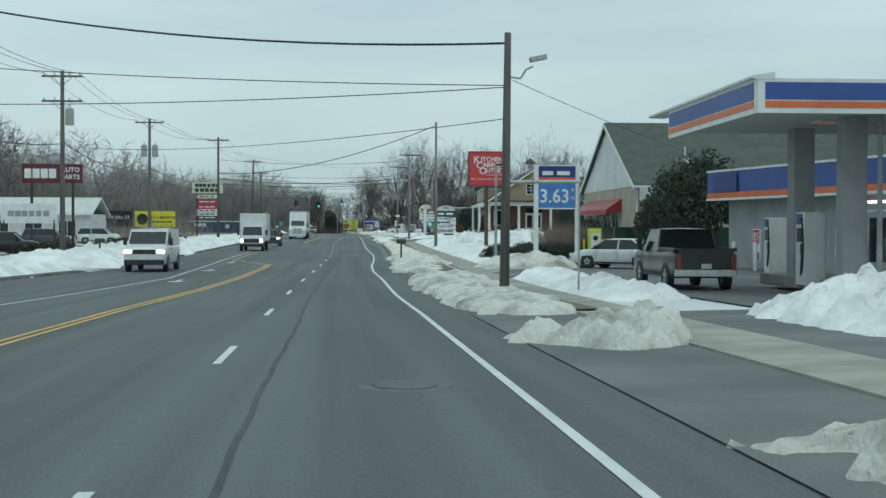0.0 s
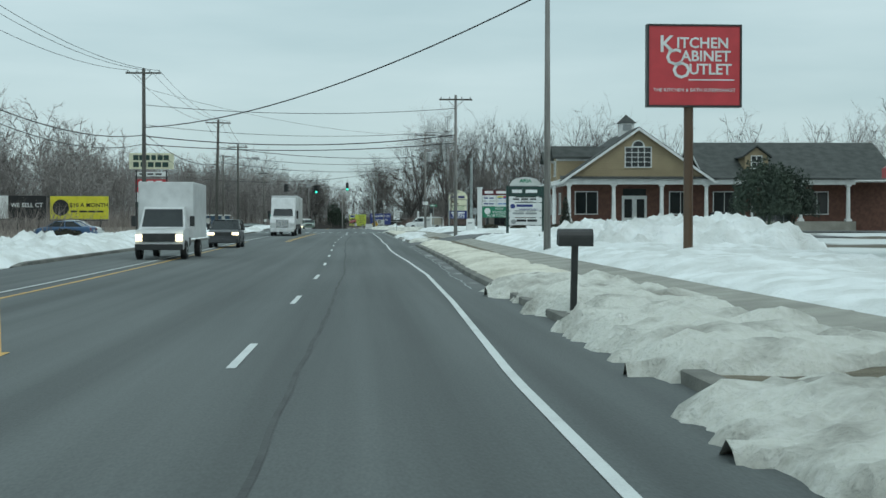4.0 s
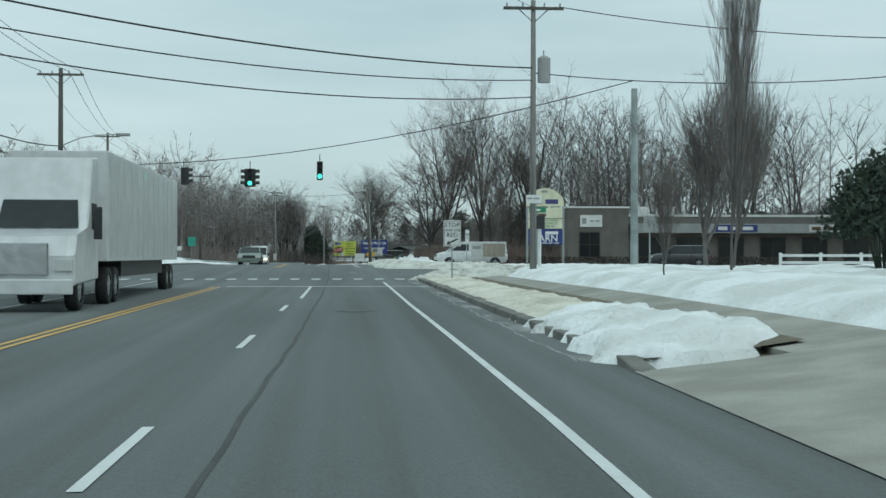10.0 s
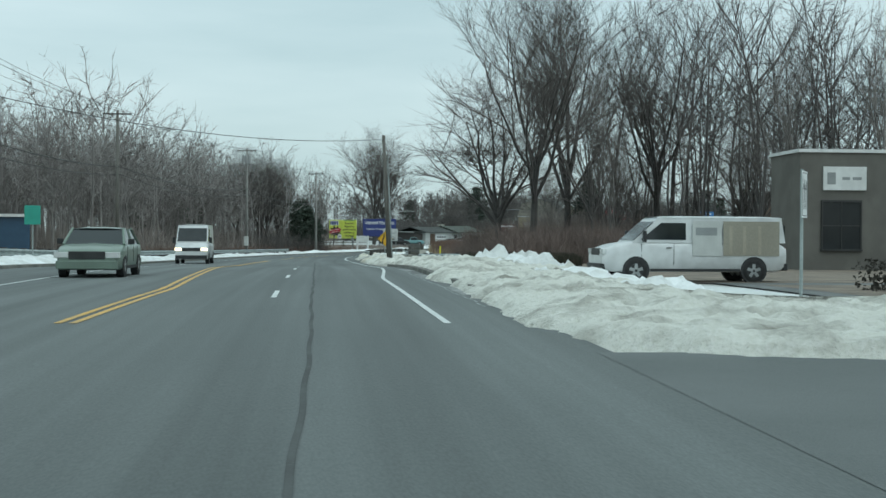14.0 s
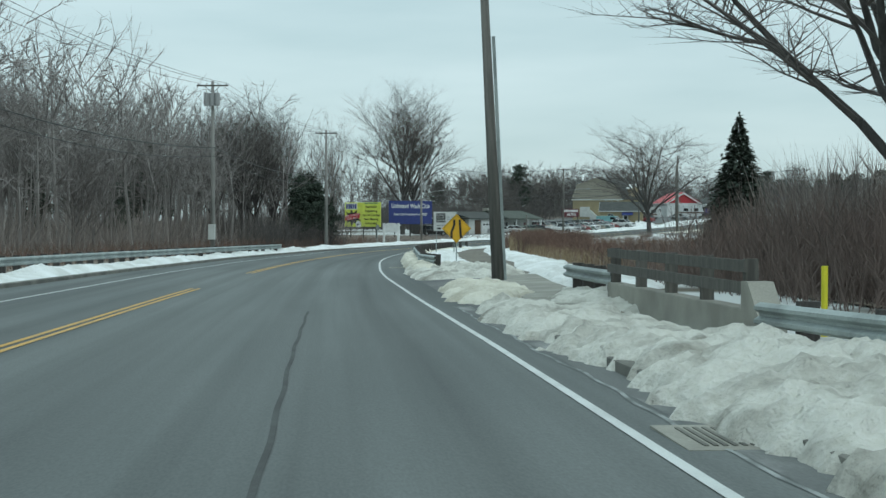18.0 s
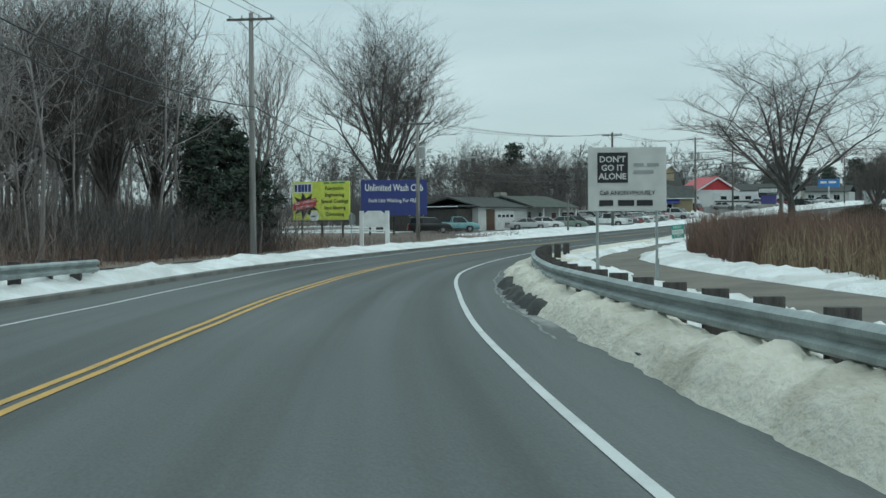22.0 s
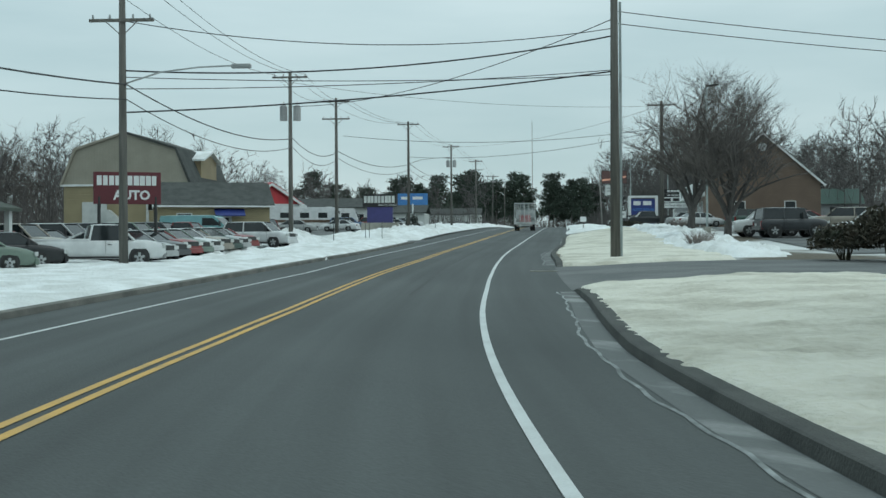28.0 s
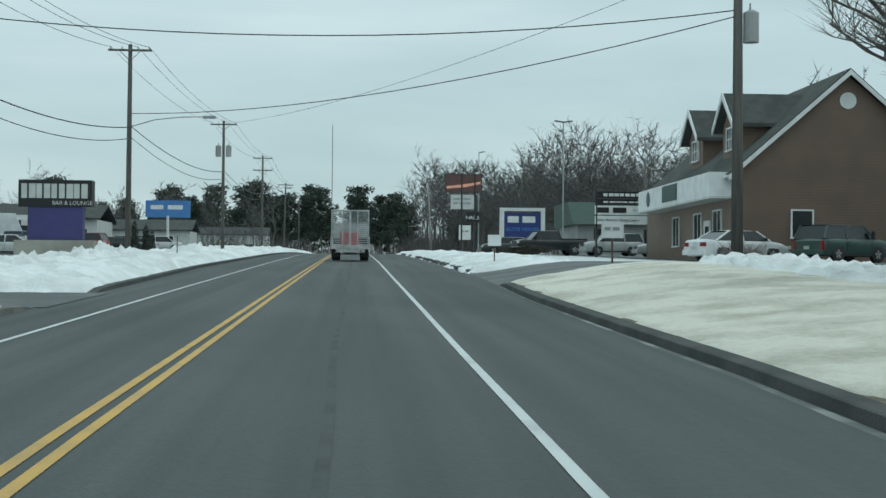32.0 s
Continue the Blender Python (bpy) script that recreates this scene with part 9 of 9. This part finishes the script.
def motorhome(s, o, rz, L=9.5, label="white motorhome with dark bands"):
    t = thing("motorhome", label, "motorhome", "parked motorhomes")
    part("body", loft([(-L / 2, 0.5), (L / 2, 0.5), (L / 2 + 0.1, 1.4), (L / 2 - 0.5, 3.0), (-L / 2, 3.05)], 1.2, 0.1, 0.05), CAR["white"], t)
    for sgn in (-1, 1):
        part("side_band", Shape().box(sgn * 1.2 - 0.012, sgn * 1.2 + 0.012, -L / 2 + 0.3, L / 2 - 0.8, 1.0, 1.35), M["brown"], t)
        for y in (-2.6, 0, 2.4):
            part("side_window", Shape().box(sgn * 1.2 - 0.015, sgn * 1.2 + 0.015, y - 0.6, y + 0.6, 1.6, 2.3), M["glass"], t)
        for y in (-L * 0.3, L * 0.32):
            wheel(t, sgn * 1.05, y, 0.42, 0.26)
    part("windscreen", Shape().box(-1.0, 1.0, L / 2 - 0.32, L / 2 - 0.1, 1.6, 2.5), M["glass"], t)
    part("roof_unit", Shape().box(-0.4, 0.4, -0.6, 0.4, 3.03, 3.3, bevel=0.04), M["off_white"], t)
    t.matrix_basis = stand(s, o, rz)


motorhome(665, -30, -75)
motorhome(690, -31, -80, 8.5)
motorhome(676, -36, -75, 9)
motorhome(640, -35, -80, 8)


def box_truck(s, o, rz, label):
    t = thing("box_truck", label, "truck", "vehicles on the road")
    part("cargo_box", Shape().box(-1.2, 1.2, -3.6, 1.4, 0.9, 3.35, bevel=0.04), CAR["white"], t)
    part("nose", loft([(1.4, 0.4), (3.5, 0.4), (3.55, 0.9), (3.4, 1.25), (2.6, 1.35), (1.4, 1.4)], 1.0), CAR["white"], t)
    part("cab", Shape().add([(-0.98, 1.3, 1.3), (0.98, 1.3, 1.3), (0.98, 2.55, 1.3), (-0.98, 2.55, 1.3), (-0.85, 1.3, 2.25), (0.85, 1.3, 2.25), (0.85, 1.95, 2.25), (-0.85, 1.95, 2.25)], [(0, 1, 5, 4), (1, 2, 6, 5), (2, 3, 7, 6), (3, 0, 4, 7), (4, 5, 6, 7)]), CAR["white"], t)
    part("windscreen", Shape().add([(-0.88, 2.5, 1.38), (0.88, 2.5, 1.38), (0.8, 2.05, 2.15), (-0.8, 2.05, 2.15)], [(0, 1, 2, 3)]), M["glass"], t)
    part("grille", Shape().box(-0.7, 0.7, 3.5, 3.57, 0.75, 1.1), M["black_metal"], t)
    part("bumper", Shape().box(-1.0, 1.0, 3.45, 3.65, 0.4, 0.65, bevel=0.03), M["dark_plastic"], t)
    for sgn in (-1, 1):
        part("headlight", Shape().box(sgn * 0.84 - 0.14, sgn * 0.84 + 0.14, 3.5, 3.6, 0.78, 1.05), M["head_on"], t)
        part("mirror", Shape().box(sgn * 1.25 - 0.1, sgn * 1.25 + 0.1, 2.3, 2.38, 1.4, 1.85), M["dark_plastic"], t)
        for y in (-2.3, 2.7):
            wheel(t, sgn * 0.95, y, 0.4, 0.26)
    part("chassis", Shape().box(-0.5, 0.5, -3.4, 2.5, 0.5, 0.9), M["black_metal"], t)
    t.matrix_basis = stand(s, o, rz)


box_truck(124, -8.3, 180, "white box truck with its headlights on")


def lorry(s, o, rz):
    t = thing("lorry", "white articulated lorry with a long trailer", "lorry", "vehicles on the road")
    part("cab", loft([(0.2, 0.7), (3.3, 0.6), (3.35, 1.3), (3.1, 1.75), (1.7, 1.95), (1.35, 2.7), (0.9, 3.75), (0.2, 3.8)], 1.2, 0.14, 0.08), CAR["white"], t)
    part("windscreen", Shape().add([(-0.98, 1.73, 1.98), (0.98, 1.73, 1.98), (0.9, 1.38, 2.68), (-0.9, 1.38, 2.68)], [(0, 1, 2, 3)]), M["glass"], t)
    for sgn in (-1, 1):
        part("side_window", Shape().box(sgn * 1.2 - 0.012, sgn * 1.2 + 0.012, 0.55, 1.2, 1.95, 2.6), M["glass"], t)
        part("mirror", Shape().box(sgn * 1.4 - 0.1, sgn * 1.4 + 0.1, 1.4, 1.5, 1.7, 2.5, bevel=0.02), M["dark_plastic"], t)
        part("headlight", Shape().box(sgn * 0.95 - 0.2, sgn * 0.95 + 0.2, 3.25, 3.38, 0.95, 1.2), M["clear_lamp"], t)
        for y in (2.5, -1.6, -2.7, -14.0, -15.1):
            wheel(t, sgn * 1.02, y, 0.5, 0.3)
    part("grille", Shape().box(-0.6, 0.6, 3.3, 3.4, 0.85, 1.6, bevel=0.03), M["chrome"], t)
    part("bumper", Shape().box(-1.15, 1.15, 3.25, 3.45, 0.4, 0.75, bevel=0.04), CAR["white"], t)
    part("frame_rail", Shape().box(-0.45, 0.45, -3.4, 0.4, 0.7, 1.0), M["black_metal"], t)
    tr = part("trailer", Shape().box(-1.28, 1.28, -16, -0.7, 1.15, 4.05, bevel=0.03), CAR["white"], t, "white box trailer")
    for y in np.arange(-15.5, -1, 1.2):
        for sgn in (-1, 1):
            part("trailer_rib", Shape().box(sgn * 1.285 - 0.01, sgn * 1.285 + 0.01, y, y + 0.06, 1.25, 3.95), M["off_white"], tr)
    part("trailer_skirt", Shape().box(-1.1, 1.1, -13, -4, 0.7, 1.15), M["black_metal"], t)
    t.matrix_basis = stand(s, o, rz)


lorry(199.5, -7.3, 180)


def ramp_truck(s, o, rz):
    """The flatbed work truck with its tall slatted ramp gates, seen from behind."""
    t = thing("ramp_truck", "white work truck with tall slatted aluminium ramp gates", "truck", "vehicles on the road")
    alu = M["aluminium"]
    part("bed_deck", Shape().box(-1.22, 1.22, -3.6, 1.0, 0.85, 1.0), alu, t)
    part("rear_sill", Shape().box(-1.25, 1.25, -3.75, -3.6, 0.72, 0.98, bevel=0.02), alu, t)
    for sgn in (-1, 1):
        side = part("side_board", Shape().box(sgn * 1.22 - 0.03, sgn * 1.22 + 0.03, -3.6, 1.0, 1.0, 1.55), alu, t)
        for y in np.arange(-3.4, 1.0, 0.55):
            part("stake", Shape().box(sgn * 1.26 - 0.02, sgn * 1.26 + 0.02, y, y + 0.07, 1.0, 1.55), alu, side)
        gate = part("ramp_gate", Shape().box(sgn * 0.62 - 0.6, sgn * 0.62 + 0.6, -3.74, -3.69, 3.2, 3.28), alu, t, "slatted ramp gate")
        for x in (0.03, 0.48, 1.2):
            part("gate_stile", Shape().box(sgn * x - 0.03, sgn * x + 0.03, -3.75, -3.68, 0.95, 3.25), alu, gate)
        for k in range(17):
            z = 1.0 + 0.133 * k
            a, b = sorted((sgn * 0.5, sgn * 1.18))
            part("slat", Shape().box(a, b, -3.74, -3.68, z, z + 0.055), alu, gate)
        a, b = sorted((sgn * 0.06, sgn * 0.46))
        mesh = Shape()
        for k in range(46):
            z = 0.98 + 0.049 * k
            mesh.box(a, b, -3.72, -3.70, z, z + 0.014)
        for k in range(9):
            x = a + (b - a) * k / 8
            mesh.box(x - 0.007, x + 0.007, -3.725, -3.705, 0.98, 3.22)
        part("mesh_panel", mesh, M["galvanized"], gate)
        part("tail_light", Shape().box(sgn * 0.8 - 0.16, sgn * 0.8 + 0.16, -3.78, -3.7, 0.52, 0.66, bevel=0.01), M["red_lamp"], t)
        wheel(t, sgn * 0.78, -2.2, 0.4, 0.26)
        wheel(t, sgn * 1.08, -2.2, 0.4, 0.26)
        wheel(t, sgn * 0.95, 2.3, 0.4, 0.26)
        part("mud_flap", Shape().box(sgn * 0.93 - 0.3, sgn * 0.93 + 0.3, -2.75, -2.72, 0.2, 0.72), M["rubber"], t)
        part("mirror", Shape().box(sgn * 1.35 - 0.12, sgn * 1.35 + 0.12, 1.9, 2.0, 1.55, 1.95, bevel=0.02), M["dark_plastic"], t)
    part("light_bar", Shape().box(-0.95, 0.95, -3.78, -3.7, 0.5, 0.7), alu, t)
    part("number_plate", Shape().box(-0.75, -0.45, -3.8, -3.78, 0.5, 0.65), M["off_white"], t)
    part("head_board", Shape().box(-1.2, 1.2, 0.95, 1.0, 1.0, 2.6), M["galvanized"], t)
    part("cab", loft([(1.05, 0.45), (3.4, 0.45), (3.45, 1.05), (3.2, 1.3), (2.5, 1.4), (1.9, 2.3), (1.05, 2.35)], 1.0, 0.12, 0.06), CAR["white"], t)
    part("rear_window", Shape().box(-0.7, 0.7, 1.02, 1.06, 1.5, 2.1), M["glass"], t)
    part("chassis", Shape().box(-0.45, 0.45, -3.6, 2.8, 0.5, 0.85), M["black_metal"], t)
    part("tool_load", Shape().box(-0.7, 0.6, -0.6, 0.7, 1.0, 1.9, bevel=0.1), M["red"], t)
    part("tool_box", Shape().box(-1.15, 1.15, 0.75, 0.92, 1.0, 1.6, bevel=0.03), M["black_metal"], t)
    t.matrix_basis = stand(s, o, rz)


ramp_truck(653, -0.35, 0)

# ---- trees and bushes with places of their own ----
tree("pear", 195.3, 9.2, 1.08, 40, "street trees", wide=0.5)
tree("pear", 199.4, 8.6, 0.42, 10, "street trees")
tree("pear", 208, 13, 0.85, 80, "street trees")
tree("veteran", 499.9, 14.4, 1.0, 60, "garden trees", wide=1.15)
tree("bowl", 566, 13.8, 1.0, 200, "garden trees")
tree("bowl", 587.6, 13.7, 1.25, 120, "garden trees")
tree("maple", 500, 26, 0.8, 20, "garden trees")
tree("giant", 520, -34, 1.3, 20, "roadside trees", wide=1.25)
tree("giant", 528, -36.5, 1.25, 140, "roadside trees", wide=1.25)
for s, o, k in ((441, -31, 0.75), (455, -16.8, 0.5), (453, -18, 0.55), (457, -18.5, 0.58), (451, -17.5, 0.45), (459, -17, 0.4), (412, -29, 0.45), (424, -26, 0.42)):
    tree("pine", s, o, k, s * 7, "evergreens", "dark evergreen among the bare trees")
tree("veteran", 328, 12.2, 0.82, 30, "roadside trees")
for s, o, k in ((456, -15.8, 0.75), (463, -18, 0.95), (470, -21.8, 0.9), (467, -26, 0.85)):
    tree("ash", s, o, k * 1.1, s * 11, "roadside trees")
for s, o, k in ((447, -21, 0.8), (451, -23.5, 0.85), (445, -25, 0.85), (455, -22, 0.75), (441, -20, 0.75), (459, -24, 0.8)):
    tree("giant", s, o, k, s * 17, "roadside trees")
tree("pear", 218.7, 15.1, 0.95, 15, "street trees", wide=1.7)
for s, o, k in ((297, -24, 0.8), (291, -27, 0.75), (303, -29, 0.8), (284, -26, 0.7)):
    tree("ash", s, o, k, s * 5, "roadside trees")
tree("giant", 321, 13.4, 1.0, 75, "roadside trees")
tree("giant", 347, 20.5, 1.3, 190, "roadside trees")
tree("giant", 340, 26.5, 1.15, 250, "roadside trees")
tree("oak", 338, 21, 1.05, 90, "roadside trees")
tree("ash", 352, 24, 1.15, 200, "roadside trees")
tree("giant", 556, -39, 0.58, 60, "roadside trees")
tree("vase", 552.5, -32.5, 1.0, 130, "roadside trees")
tree("vase", 561, -36, 0.95, 10, "roadside trees")
tree("scrub", 547, -33, 0.85, 70, "roadside trees")
tree("scrub", 566, -38, 0.95, 170, "roadside trees")
tree("oak", 657, -88, 1.25, 60, "roadside trees")
tree("oak", 655, -80, 1.1, 10, "roadside trees")
for k in range(7):
    tree("scrub", 640 + 3 * k, -78 + 2.4 * k, 1.7, 50 * k, "roadside trees", wide=0.9)
tree("pine", 645, -72, 0.95, 10, "evergreens")
tree("willow", 330, 70, 0.9, 0, "roadside trees")
tree("willow", 345, 80, 1.0, 50, "roadside trees")
tree("spruce", 434, 31, 1.3, 0, "evergreens")
for s, o, a, b in ((78, 19.6, 2.2, 2.9), (80, 21.5, 2.4, 3.3), (76.5, 18.0, 1.5, 2.0)):
    bush("yew", s, o, a, b, "tall dense dark evergreen behind the screened fence")
for s, o, k in ((140, 60, 1.3), (150, 66, 1.2), (70, 60, 1.1), (84, 66, 1.2)):
    tree("pine", s, o, k, s, "evergreens")
for s, o, k in ((650.3, -14.4, 0.55), (652.5, -14.0, 0.5), (601, -26, 0.9), (603, -26.5, 0.95), (654, -13.8, 0.42)):
    tree("cedar", s, o, k, s * 9, "evergreens", "narrow dark evergreen beside the road")
for s, o, k in ((196, 22, 1.2), (200, 23.5, 1.1), (206, 26, 1.2), (176, 17.5, 0.8)):
    tree("cedar", s, o, k * 0.8, s * 9, "evergreens", "dense dark evergreen by the office")
for s, o, a, b in ((72.6, 8.4, 1.0, 0.55), (72.2, 9.9, 1.1, 0.6), (72.0, 11.4, 1.1, 0.6), (73, 13.0, 1.1, 0.6), (138, 23, 1.9, 2.3), (140, 25, 1.7, 2.1), (100, 17.6, 1.7, 1.35), (102.5, 18.6, 1.6, 1.2)):
    bush("yew", s, o, a, b)
for s, o in ((190, 15.6), (186.5, 15.0)):
    bush("rust", s, o, 0.85, 1.15)
bush("yew", 191.2, 14.6, 0.62, 0.62)
for s, o, a, b in ((207, 17.8, 2.0, 2.1), (209.5, 19.4, 2.2, 2.3), (207, 20.6, 2.0, 2.0), (205, 22.6, 2.1, 2.35)):
    bush("yew", s, o, a, b, "tall broad dark evergreen beside the lawn")
for s, o in ((166.5, 10.2), (166.8, 12.4), (168, 15.5), (170, 17)):
    bush("box", s, o, 0.7, 0.6)
for s, o, a in ((89, -20, 1.6), (93, -20.5, 1.6), (97, -20, 1.5), (124, -20, 1.5), (129, -20.5, 1.6), (150, -18.5, 1.2)):
    bush("box", s, o, a, 0.9)
for s, o, a, b in ((497, 14.5, 1.3, 1.3), (553.4, 11.0, 1.0, 1.0), (612, 14.8, 1.2, 0.9)):
    bush("bare", s, o, a, b)
for s, o, a, b in ((536, 15.6, 1.7, 1.7), (534, 17.6, 1.9, 2.0), (538, 14.4, 1.3, 1.2), (531, 18.6, 1.7, 1.5), (660, 12.5, 1.8, 0.6), (664, 12.8, 1.6, 0.5)):
    bush("box", s, o, a, b)
t = thing("picket_post", "short weathered post in the snow", "post")
part("shaft", Shape().box(-0.09, 0.09, -0.09, 0.09, -0.2, 3.4), M["pole_wood"], t)
part("cap", Shape().box(-0.11, 0.11, -0.11, 0.11, 3.4, 3.45), M["pole_wood"], t)
t.matrix_basis = stand(521.9, -12.3)
for s, o in ((590, -10.5), (594, -10.8), (597, -10.2), (634, -9.5), (584.5, -12)):
    t = thing("marker_stake", "thin dark snow stake", "stake")
    part("shaft", Shape().tube((0, 0, -0.2), (0, 0, 1.5), 0.025, n=6), M["black_metal"], t)
    part("tip", Shape().tube((0, 0, 1.5), (0, 0, 1.58), 0.03, 0, 6), M["black_metal"], t)
    t.matrix_basis = stand(s, o)
